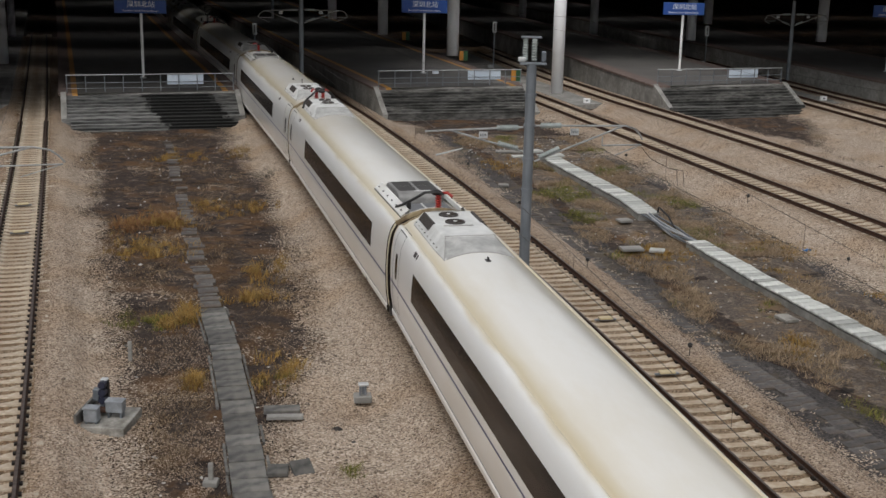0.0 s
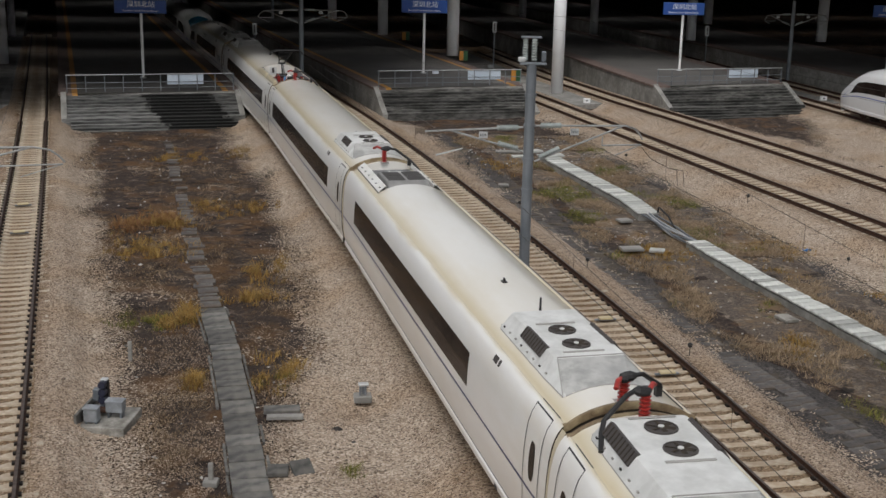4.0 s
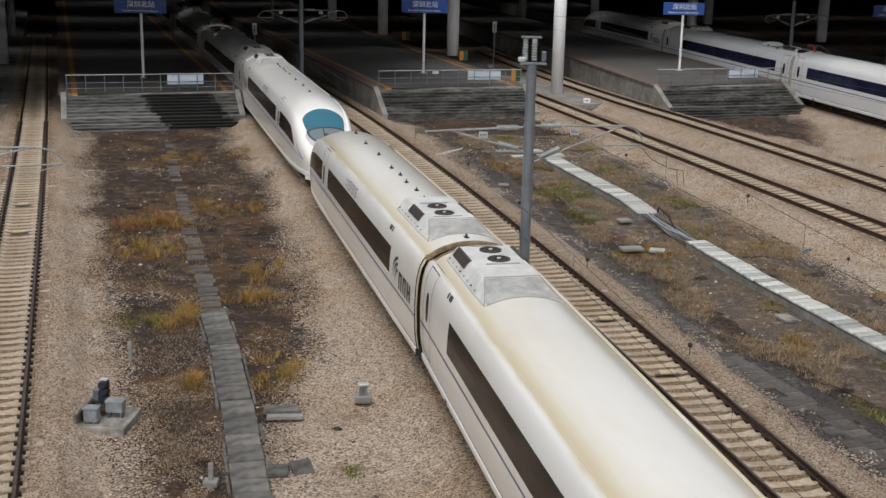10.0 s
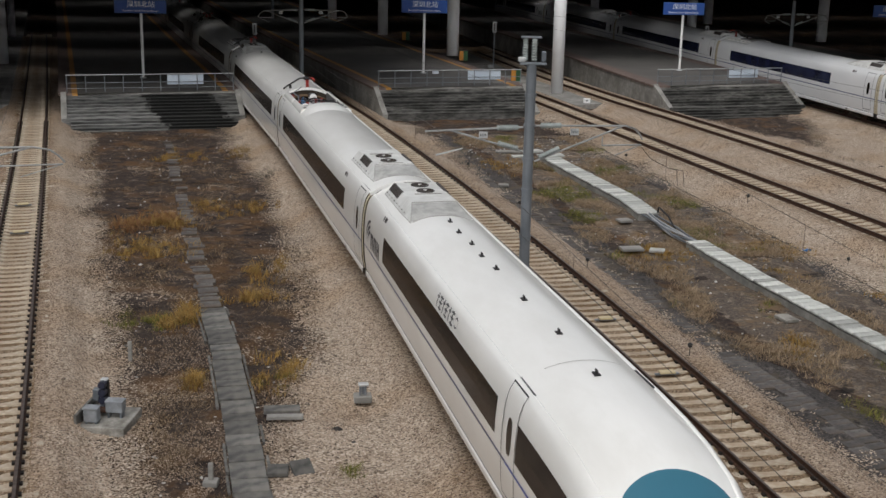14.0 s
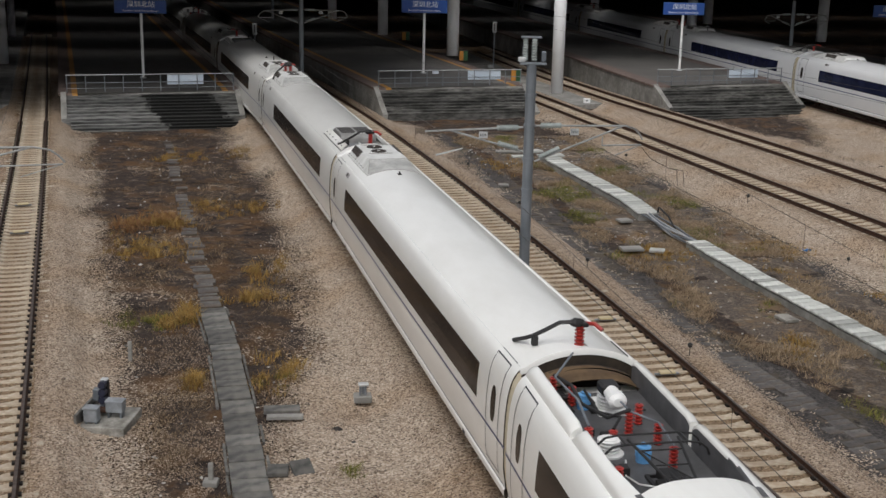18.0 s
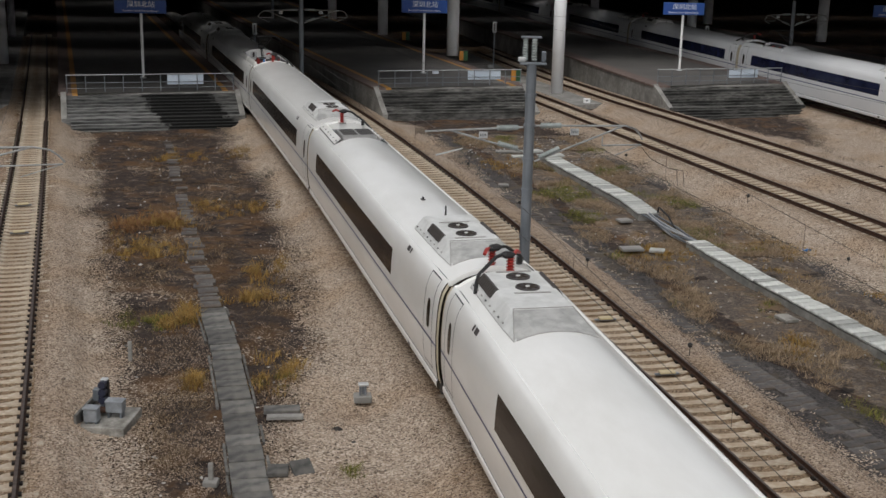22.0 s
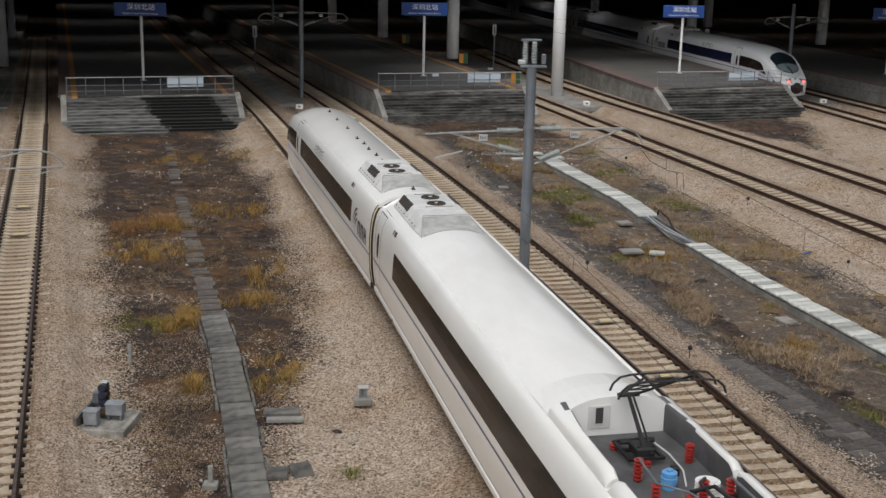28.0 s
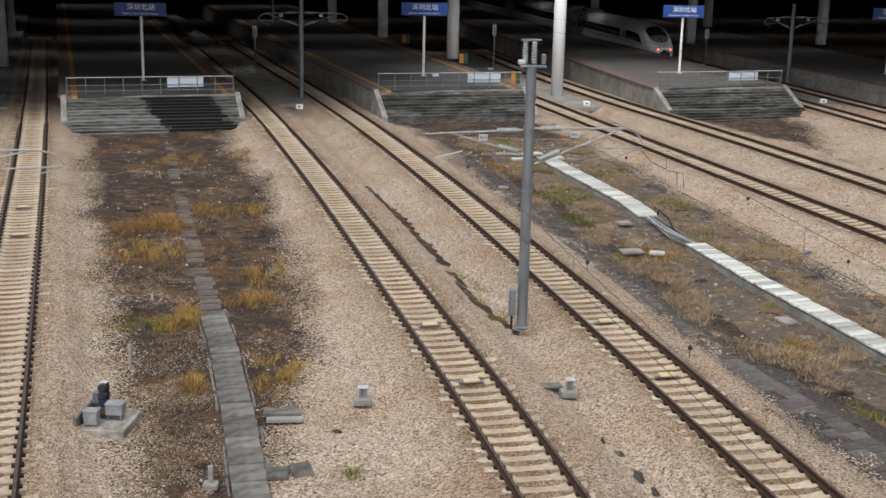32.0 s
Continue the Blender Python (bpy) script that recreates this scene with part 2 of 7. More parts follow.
BROWNSLAB = shade("soiled_paving_block", [(0.055, 0.050, 0.048), (0.13, 0.122, 0.118)], 6, 0.95, 0, 0.003, 30, vary=0.3, stain=(0.085, 0.065, 0.048), stain_scale=0.9, stain_amt=0.9)
LID = shade("pale_trough_lid", [(0.44, 0.45, 0.42), (0.62, 0.625, 0.59)], 3, 0.85, 0, 0.002, 25, vary=0.3, stain=(0.25, 0.26, 0.24), stain_scale=1.8, stain_amt=0.7)


# ---------------------------------------------------------------- mesh helpers
def mesh_of(name, bm, mats):
    me = bpy.data.meshes.new(name)
    bm.normal_update()
    bm.to_mesh(me)
    bm.free()
    for m in (mats if isinstance(mats, (list, tuple)) else [mats]):
        me.materials.append(m)
    return me


def part(name, bm, material, parent, label="", smooth=False):
    me = mesh_of(name, bm, material) if isinstance(bm, bmesh.types.BMesh) else bm
    if smooth:
        me.shade_smooth()
        me.set_sharp_from_angle(angle=radians(max(smooth, 32) if smooth is True else smooth))
    ob = new(name, me)
    ob.parent = parent
    if label:
        tagged(ob, label)
    return ob


def base(name, m=None, **tags):
    ob = new(name)
    ob.empty_display_size = 0.2
    if m is not None:
        ob.matrix_basis = m
    return tagged(ob, **tags)


def box(bm, c, s, bevel=0.0, m=None, mat=0):
    r = bmesh.ops.create_cube(bm, size=1, matrix=(m or Matrix()) @ Matrix.Translation(c) @ Matrix.Diagonal((*s, 1)))
    fs = {f for v in r["verts"] for f in v.link_faces}
    if bevel:
        es = list({e for v in r["verts"] for e in v.link_edges})
        fs = set(bmesh.ops.bevel(bm, geom=es, offset=bevel, segments=1, affect="EDGES")["faces"]) | {f for f in fs if f.is_valid}
    for f in fs:
        if f.is_valid:
            f.material_index = mat
    return bm


def rod(bm, a, b, r0, r1=None, n=10, caps=True):
    """A round bar from a to b."""
    a, b = Vector(a), Vector(b)
    r1 = r0 if r1 is None else r1
    q = (b - a).to_track_quat("Z", "Y").to_matrix()
    rings = []
    for p, r in ((a, r0), (b, r1)):
        rings.append([bm.verts.new(p + q @ Vector((r * math.cos(2 * math.pi * k / n), r * math.sin(2 * math.pi * k / n), 0))) for k in range(n)])
    for k in range(n):
        bm.faces.new((rings[0][k], rings[0][(k + 1) % n], rings[1][(k + 1) % n], rings[1][k]))
    if caps:
        bm.faces.new(rings[0][::-1])
        bm.faces.new(rings[1])
    return bm


def lathe(bm, a, b, radii, n=12):
    """A turned shape from a to b with (share, radius) pairs."""
    a, b = Vector(a), Vector(b)
    q = (b - a).to_track_quat("Z", "Y").to_matrix()
    rings = []
    for s, r in radii:
        p = a.lerp(b, s)
        rings.append([bm.verts.new(p + q @ Vector((r * math.cos(2 * math.pi * k / n), r * math.sin(2 * math.pi * k / n), 0))) for k in range(n)])
    for u, v in zip(rings, rings[1:]):
        for k in range(n):
            bm.faces.new((u[k], u[(k + 1) % n], v[(k + 1) % n], v[k]))
    bm.faces.new(rings[0][::-1])
    bm.faces.new(rings[-1])
    return bm


def tube(bm, pts, r, n=7):
    """One continuous bent bar through the points."""
    pts = [Vector(p) for p in pts]
    rings = []
    for i, p in enumerate(pts):
        d = (pts[min(i + 1, len(pts) - 1)] - pts[max(i - 1, 0)]).normalized()
        q = d.to_track_quat("Z", "Y").to_matrix()
        rings.append([bm.verts.new(p + q @ Vector((r * math.cos(2 * math.pi * k / n), r * math.sin(2 * math.pi * k / n), 0))) for k in range(n)])
    for u, v in zip(rings, rings[1:]):
        o = min(range(n), key=lambda j: sum((u[k].co - v[(k + j) % n].co).length for k in range(n)))
        for k in range(n):
            bm.faces.new((u[k], u[(k + 1) % n], v[(k + 1 + o) % n], v[(k + o) % n]))
    bm.faces.new(rings[0][::-1])
    bm.faces.new(rings[-1])
    bmesh.ops.recalc_face_normals(bm, faces=bm.faces)
    return bm


def sheds(count, core, brim):
    """The radii of a ribbed insulator."""
    out = [(0, core)]
    for i in range(count):
        s = (i + 0.15) / count
        out += [(s, core), (s + 0.35 / count, brim), (s + 0.5 / count, brim), (s + 0.6 / count, core)]
    return out + [(1, core)]


def strip(bm, rows, close=False, mat=0):
    """A sheet through rows of points."""
    vs = [[bm.verts.new(p) for p in row] for row in rows]
    for u, v in zip(vs, vs[1:]):
        k = len(u)
        for i in range(k if close else k - 1):
            f = bm.faces.new((u[i], u[(i + 1) % k], v[(i + 1) % k], v[i]))
            f.material_index = mat
    return vs


def curve_fn(ys, xs):
    """A smooth X of Y through a few plan points, straight beyond them."""
    ys, xs = np.array(ys, float), np.array(xs, float)
    d = np.gradient(xs, ys)

    def at(y):
        y = np.asarray(y, float)
        i = np.clip(np.searchsorted(ys, y) - 1, 0, len(ys) - 2)
        h = ys[i + 1] - ys[i]
        t = np.clip((y - ys[i]) / h, 0, 1)
        v = (2 * t**3 - 3 * t**2 + 1) * xs[i] + (t**3 - 2 * t**2 + t) * h * d[i] + (-2 * t**3 + 3 * t**2) * xs[i + 1] + (t**3 - t**2) * h * d[i + 1]
        return v + np.minimum(y - ys[0], 0) * d[0] + np.maximum(y - ys[-1], 0) * d[-1]
    return at


# ---------------------------------------------------------------- plan of the tracks: X of the centre line at each Y
TRACK = {
    "a": curve_fn([0, 28, 40, 60, 80, 90, 110, 130], [-2.9, -10.97, -14.57, -20.64, -26.83, -29.96, -36.30, -42.65]),
    "b": curve_fn([0, 28, 40, 60, 80, 90, 110, 130], [7.4, 1.81, -1.12, -6.2, -11.65, -14.6, -20.95, -27.3]),
    "c": curve_fn([0, 28, 40, 60, 80, 90, 110, 130], [13.76, 7.48, 4.71, -0.28, -5.92, -9.05, -15.6, -22.0]),
    "d": curve_fn([0, 28, 40, 60, 80, 90, 110, 130], [34.0, 25.49, 21.76, 15.66, 9.69, 6.77, 0.8, -5.2]),
    "e": curve_fn([0, 28, 40, 60, 80, 90, 100, 110, 130], [34.6, 29.26, 26.93, 22.1, 16.1, 12.75, 9.8, 7.2, 2.6]),
    "f": curve_fn([0, 40, 80, 130], [47.9, 38.71, 29.58, 18.15]),
    "g": curve_fn([0, 40, 80, 130], [54.6, 44.44, 34.31, 21.65]),
}
SOIL_Z = -0.62


def near_track(x, y):
    return min(abs(x - float(f(y))) * 0.96 for f in TRACK.values())


def bed_z(x, y):
    d = near_track(x, y)
    if d < 0.9:
        return -0.252 + 0.07 * max(0.0, d - 0.8) / 0.1
    return -0.18 - 0.55 * max(0.0, d - 1.75) if d < 3.0 else -0.18 - 0.55 * 1.25 - 0.12 * (d - 3.0)


# ---------------------------------------------------------------- ground: one sheet out to the horizon
def ground_at(x, y):
    return SOIL_Z + 0.11 * noise.noise((x * 0.35, y * 0.35, 0)) + 0.06 * noise.noise((x * 1.1, y * 1.1, 5))


def ground_sheet():
    bm = bmesh.new()
    xs = [-2500, -600, -150] + list(np.arange(-70, 70.1, 1.0)) + [150, 600, 2500]
    ys = [-2500, -400, -60] + list(np.arange(8, 135, 1.0)) + [200, 500, 2500]
    rows = []
    for y in ys:
        rows.append([(x, y, SOIL_Z + (0.11 * noise.noise((x * 0.35, y * 0.35, 0)) + 0.06 * noise.noise((x * 1.1, y * 1.1, 5)) if abs(x) < 71 and 0 < y < 136 else -0.1)) for x in xs])
    strip(bm, rows)
    return tagged(new("ground", mesh_of("ground", bm, SOIL)), "bare brown soil with dark patches between the tracks", "ground", kind="structure")


ground_sheet()


def ballast_bed(lo, hi, y0, y1, label, ext=1.5):
    """Broken stone under one or two tracks, between two plan lines, with strewn margins."""
    bm = bmesh.new()
    rows, cover, dust = [], [], []
    for y in np.arange(y0, y1, 0.4):
        a, b = float(lo(y)), float(hi(y))
        n = max(14, int((hi(50) - lo(50) + 2 * ext) / 0.28))
        row = []
        for i in range(n + 1):
            x = a - ext + (b - a + 2 * ext) * i / n
            e = min(x - a, b - x)
            z = max(bed_z(x, y), ground_at(x, y) + 0.055) + (0.3 if near_track(x, y) < 0.9 else 1.0) * (0.035 * noise.noise((x * 2.3, y * 2.3, 7)) + 0.02 * noise.noise((x * 6, y * 6, 9)))
            if i in (0, n):
                z = SOIL_Z - 0.3
            row.append((x, y, z))
            dust.append(0.62 * math.exp(-max(0.0, near_track(x, y) - 1.0) / 0.45) * (1 + 0.5 * noise.noise((x * 0.8, y * 0.8, 51))))
            cover.append(0.55 + e / 1.5 + 0.55 * noise.noise((x * 0.5, y * 0.35, 31)) + 0.35 * noise.noise((x * 1.7, y * 1.3, 37)) if e < 1.5 else 1.1)
        rows.append(row)
    strip(bm, rows)
    for f in bm.faces:
        c = f.calc_center_median()
        if near_track(c.x, c.y) < 0.95 + 0.25 * noise.noise((c.x * 2, c.y * 2, 3)):
            f.material_index = 1
    me = mesh_of("ballast", bm, [BALLAST, RUSTY_BALLAST])
    me.attributes.new("cover", "FLOAT", "POINT").data.foreach_set("value", np.array(cover, np.float32))
    me.attributes.new("dust", "FLOAT", "POINT").data.foreach_set("value", np.array(dust, np.float32))
    me.shade_smooth()
    return tagged(new("ballast", me), label, "ballast", kind="stuff")


T = TRACK
ballast_bed(lambda y: T["a"](y) - 4.2, curve_fn([0, 27, 46, 70, 130], [1.2, -7.3, -13.3, -20.8, -39.4]), 14, 132, "tan crushed stone ballast under a single track")
ballast_bed(curve_fn([0, 28, 34.5, 44.4, 64, 74, 80, 130], [1.5, -4.1, -3.95, -5.55, -10.1, -13.4, -14.0, -30.0]),
            curve_fn([0, 28, 38, 46, 54, 65, 77, 90, 130], [16.6, 10.0, 7.65, 5.75, 3.7, 1.35, -1.7, -6.6, -19.4]), 14, 132, "tan crushed stone ballast under two tracks")
ballast_bed(curve_fn([0, 42, 50, 60, 69, 90, 130], [26, 15.8, 14.1, 11.7, 9.8, 3.8, -8.0]),
            curve_fn([0, 60, 67, 77, 81, 90, 130], [42, 26.3, 24.4, 21.6, 19.3, 15.6, 5.2]), 14, 132, "tan crushed stone ballast under two diverging tracks")
ballast_bed(lambda y: T["f"](y) - np.interp(y, [30, 72, 84, 132], [9.5, 9.0, 3.7, 3.7]), lambda y: T["g"](y) + 3.5, 30, 132, "tan crushed stone ballast beside the far platform")


def patch(name, lo, hi, y0, y1, mat, dz, label, kind="structure"):
    bm = bmesh.new()
    rows = []
    for y in np.arange(y0, y1, 0.5):
        a, b = float(lo(y)) + 0.25 * noise.noise((y, 1, 4)), float(hi(y)) + 0.25 * noise.noise((y, 9, 4))
        rows.append([(a + (b - a) * i / 8, y, SOIL_Z + dz + (0.11 * noise.noise(((a + (b - a) * i / 8) * 0.35, y * 0.35, 0)) + 0.06 * noise.noise(((a + (b - a) * i / 8) * 1.1, y * 1.1, 5)))
                      - (0.12 if i in (0, 8) else 0)) for i in range(9)])
    strip(bm, rows)
    me = mesh_of(name, bm, mat)
    me.shade_smooth()
    return tagged(new(name, me), label, "ground", kind=kind)


patch("ground_strip", curve_fn([20, 28, 38, 46, 54, 65, 77], [11.8, 9.8, 7.4, 5.5, 3.5, 1.1, -1.9]), curve_fn([20, 29, 35, 49, 74], [14.6, 12.6, 10.2, 7.0, 0.8]), 16, 77, DARK_SOIL, 0.03,
      "dark compacted earth strip along the ballast")


patch("ground_strip", curve_fn([20, 29, 35, 49, 74], [14.4, 12.4, 10.0, 6.8, 0.6]), curve_fn([20, 42, 50, 60, 69, 78], [22.0, 16.2, 14.5, 12.1, 10.2, 8.2]), 20, 77, DUSTY_SOIL, 0.02,
      "dusty tan soil with dry grass round the cable trough")


# ---------------------------------------------------------------- rails and sleepers
RAIL = [(-0.075, -0.176), (0.075, -0.176), (0.075, -0.16), (0.012, -0.135), (0.009, -0.05), (0.036, -0.038), (0.036, -0.006), (0.028, 0.0),
        (-0.028, 0.0), (-0.036, -0.006), (-0.036, -0.038), (-0.009, -0.05), (-0.012, -0.135), (-0.075, -0.16)]


def sleeper_mesh():
    bm = bmesh.new()
    rows = []
    for x, top, w in ((-1.28, -0.205, 0.12), (-1.24, -0.19, 0.135), (-0.52, -0.192, 0.145), (-0.36, -0.222, 0.125), (0, -0.236, 0.118), (0.36, -0.222, 0.125), (0.52, -0.192, 0.145), (1.24, -0.19, 0.135), (1.28, -0.205, 0.12)):
        rows.append([(x, -w - 0.03, -0.34), (x, -w, top - 0.01), (x, -w + 0.02, top), (x, w - 0.02, top), (x, w, top - 0.01), (x, w + 0.03, -0.34)])
    vs = strip(bm, rows)
    bm.faces.new(vs[0])
    bm.faces.new(vs[-1][::-1])
    bmesh.ops.recalc_face_normals(bm, faces=bm.faces)
    return mesh_of("sleeper", bm, SLEEPER)


SLEEPER_MESH = sleeper_mesh()


def track(key, y0, y1, label, pitch=0.565, clips=True, half=0.753):
    f = TRACK[key]
    root = base("railway_track", label=label, category="railway track", kind="structure")
    ys = np.arange(y0, y1, 0.02)
    xs = f(ys)
    s = np.concatenate([[0], np.cumsum(np.hypot(np.diff(xs), np.diff(ys)))])
    for side in (-1, 1):
        bm = bmesh.new()
        rows = []
        for t in np.arange(0, s[-1], 1.2):
            y = np.interp(t, s, ys)
            x, dx = float(f(y)), float(f(y + 0.05) - f(y - 0.05)) / 0.1
            c = 1 / math.hypot(1, dx)
            rows.append([(x + c * (side * half + p), y - dx * c * (side * half + p), q) for p, q in RAIL])
        vs = strip(bm, rows, True)
        for fc in bm.faces:
            if all(v.co.z > -0.007 for v in fc.verts):
                fc.material_index = 1
        bmesh.ops.recalc_face_normals(bm, faces=bm.faces)
        part("rail", bm, [RUST, POLISHED], root, "rusty steel rail with a polished head")
    cb = bmesh.new()
    for i in range(int(s[-1] / pitch)):
        y = np.interp(i * pitch, s, ys)
        x, dx = float(f(y)), float(f(y + 0.05) - f(y - 0.05)) / 0.1
        ob = part("sleeper", SLEEPER_MESH, None, root)
        m = Matrix.Translation((x, y, 0.006 * noise.noise((i * 3.1, 1, 1)))) @ Matrix.Rotation(-math.atan(dx) + 0.01 * noise.noise((i * 1.7, 4, 2)), 4, "Z")
        ob.matrix_basis = m
        if clips and y < 75:
            for k in (-half, half):
                for o in (-0.105, 0.105):
                    box(cb, (k + o, 0, -0.165), (0.075, 0.13, 0.06), 0, m)
    if clips:
        part("rail_clips", cb, CLIP, root, "dark iron rail clips")
    return root


track("a", 16, 135, "single track with rusty rails and concrete sleepers")
track("b", 15, 135, "main track with rusty rails and concrete sleepers", half=0.722)
track("c", 16, 135, "second track with rusty rails and concrete sleepers")
track("d", 28, 125, "far track with rusty rails and concrete sleepers", clips=False)
track("e", 38, 125, "far track curving beside a platform", clips=False)
track("f", 52, 125, "station track with rusty rails beside the platform", clips=False)
track("g", 58, 125, "outer station track with rusty rails", clips=False)


# ---------------------------------------------------------------- platforms, stairs, railings
def platform(name, left, right, front, y_end, label, lined=True):
    """A raised platform: a wall of concrete, a reddish coping, paving and yellow lines."""
    bm = bmesh.new()
    (xa, ya), (xb, yb) = front
    ring = [(xa, ya)] + [(float(left(y)), y) for y in np.arange(ya + 2, y_end, 6)] + [(float(right(y)), y) for y in np.arange(y_end, yb + 2, -6)] + [(xb, yb)]
    top = [bm.verts.new((x, y, 1.19)) for x, y in ring]
    low = [bm.verts.new((x, y, -0.9)) for x, y in ring]
    bm.faces.new(top[::-1])
    for i in range(len(ring)):
        j = (i + 1) % len(ring)
        bm.faces.new((top[i], top[j], low[j], low[i]))
    bmesh.ops.recalc_face_normals(bm, faces=bm.faces)
    root = tagged(new(name, mesh_of(name, bm, CONCRETE)), label, "platform", kind="structure")
    widths = [(-0.09, 0.75, COPING, "coping", 0), (0.75, 1.12, YELLOW if lined else COPING, "yellow_line" if lined else "inner_coping", 0.0)]
    for fn, sg, y0 in ((left, 1, ya), (right, -1, yb)):
        for o0, o1, mat, nm, dz in widths:
            b2 = bmesh.new()
            rows = []
            for y in list(np.arange(y0, y_end, 6)):
                x = float(fn(y))
                rows.append([(x + sg * o0, y, 1.10), (x + sg * o0, y, 1.25), (x + sg * o1, y, 1.25), (x + sg * o1, y, 1.10)])
            vs = strip(b2, rows)
            b2.faces.new(vs[0][::-1])
            bmesh.ops.recalc_face_normals(b2, faces=b2.faces)
            part(nm, b2, mat, root)
    b3 = bmesh.new()
    rows = []
    for i in range(0, 60):
        k = i / 59
        y0, y1 = ya + (y_end - ya) * k, yb + (y_end - yb) * k
        rows.append([(float(left(y0)) + 1.12, y0, 1.247), (float(right(y1)) - 1.12, y1, 1.247)])
    strip(b3, rows)
    bmesh.ops.recalc_face_normals(b3, faces=b3.faces)
    part("paving", b3, PAVING, root, "grey stone paving")
    return root


P = {
    1: ((-24.3, 77.7), (-13.6, 80.9), curve_fn([70, 110, 200, 420], [-22.0, -34.4, -62.5, -131]), curve_fn([70, 81, 110, 200, 420], [-10.5, -13.6, -22.8, -51.2, -120.7])),
    2: ((-4.9, 83.9), (5.6, 86.9), curve_fn([75, 84, 110, 200, 420], [-2.0, -4.9, -13.6, -42, -111]), curve_fn([75, 87, 110, 200, 420], [9.0, 5.6, -1.6, -29, -98])),
    3: ((14.9, 88.6), (25.2, 91.8), curve_fn([80, 88.6, 95, 110, 200, 420], [16.7, 14.9, 13.5, 10.4, -9.0, -60]), curve_fn([80, 92, 110, 200, 420], [28.2, 25.2, 20.9, -2, -56])),
    4: ((42.5, 62), (54, 66), curve_fn([50, 93, 116, 200, 420], [45.4, 33.5, 27.2, 5, -53]), curve_fn([50, 93, 116, 200, 420], [57.4, 45.5, 39.2, 17, -41])),
}
for k, (fa, fb, lf, rf) in P.items():
    platform("platform_%d" % k, lf, rf, (fa, fb), 420, "raised concrete station platform with %s edge lines" % ("dull orange" if k < 3 else "reddish"), k < 3)


def stair(k, flights, label, cap=True, mat=None):
    """Broad steps from the platform's end down to the ground; flights are (steps, rise, run, landing)."""
    (xa, ya), (xb, yb), _, _ = P[k]
    ang = math.atan2(yb - ya, xb - xa)
    w = math.hypot(xb - xa, yb - ya)
    root = base("platform_stairs", Matrix.Translation((xa, ya, 0)) @ Matrix.Rotation(ang, 4, "Z"), label=label, category="stairs", kind="structure")
    z, d, inset = 1.25, 0.0, 0.0
    for steps, rise, run, landing, inset in flights:
        for i in range(steps):
            z -= rise
            deep = run + (landing if i == steps - 1 else 0)
            bm = bmesh.new()
            box(bm, (w / 2, -d - deep / 2, z - 0.4), (w - 2 * inset, deep, 0.8 - 0.05))
            box(bm, (w / 2, -d - deep / 2 - 0.02, z - 0.02), (w - 2 * inset, deep + 0.03, 0.045), 0.006)
            part("step", bm, mat or STEP, root)
            d += deep
    if cap:
        n, rise, run = flights[0][:3]
        for x in (0.12, w - 0.12):
            bm = bmesh.new()
            L, H = n * run + 0.15, n * rise + 0.1
            pts = [(0.1, 1.32), (-L, 1.32 - H), (-L, -0.85), (0.1, -0.85)]
            a = [bm.verts.new((x - 0.17, p, q)) for p, q in pts]
            b = [bm.verts.new((x + 0.17, p, q)) for p, q in pts]
            bm.faces.new(a)
            bm.faces.new(b[::-1])
            for i in range(4):
                bm.faces.new((a[i], b[i], b[(i + 1) % 4], a[(i + 1) % 4]))
            bmesh.ops.recalc_face_normals(bm, faces=bm.faces)
            part("stair_cheek", bm, CONCRETE, root, "pale concrete cheek wall")
    return root


stair(1, [(8, 0.155, 0.3, 0.35, 0.0), (5, 0.15, 0.32, 0.0, 0.5)], "wide weathered concrete steps with a black damp stain", mat=DAMP)
stair(2, [(9, 0.155, 0.3, 0.0, 0.0)], "wide weathered concrete steps with dark streaks")
stair(3, [(8, 0.155, 0.3, 0.3, 0.0), (4, 0.15, 0.32, 0.0, 0.1)], "wide weathered grey concrete steps")


def railing(k, label, boards):
    (xa, ya), (xb, yb), _, _ = P[k]
    ang = math.atan2(yb - ya, xb - xa)
    w = math.hypot(xb - xa, yb - ya)
    root = base("platform_railing", Matrix.Translation((xa, ya, 1.25)) @ Matrix.Rotation(ang, 4, "Z"), label=label, category="railing")
    n = 9
    for i in range(n + 1):
        x = 0.35 + (w - 0.7) * i / n
        part("post", rod(bmesh.new(), (x, 0.25, 0), (x, 0.25, 1.1), 0.03), GALV, root)
    for z in (0.25, 0.6, 1.1):
        part("bar", rod(bmesh.new(), (0.3, 0.25, z), (w - 0.3, 0.25, z), 0.022 if z < 1 else 0.032), TUBE if z > 1 else GALV, root)
    for x0, x1, z0, z1 in boards:
        part("notice_panel", box(bmesh.new(), ((x0 + x1) / 2, 0.31, (z0 + z1) / 2), (x1 - x0, 0.03, z1 - z0), 0.005), PALEBLUE, root, "plain white notice panel")
    return root


railing(1, "thin metal railing across the platform end", [(6.6, 8.9, 0.42, 1.05)])
railing(2, "thin metal railing across the platform end", [(6.7, 9.1, 0.42, 1.05), (4.15, 4.6, 0.86, 1.1)])
railing(3, "thin metal railing across the platform end", [(6.1, 8.5, 0.42, 1.02)])


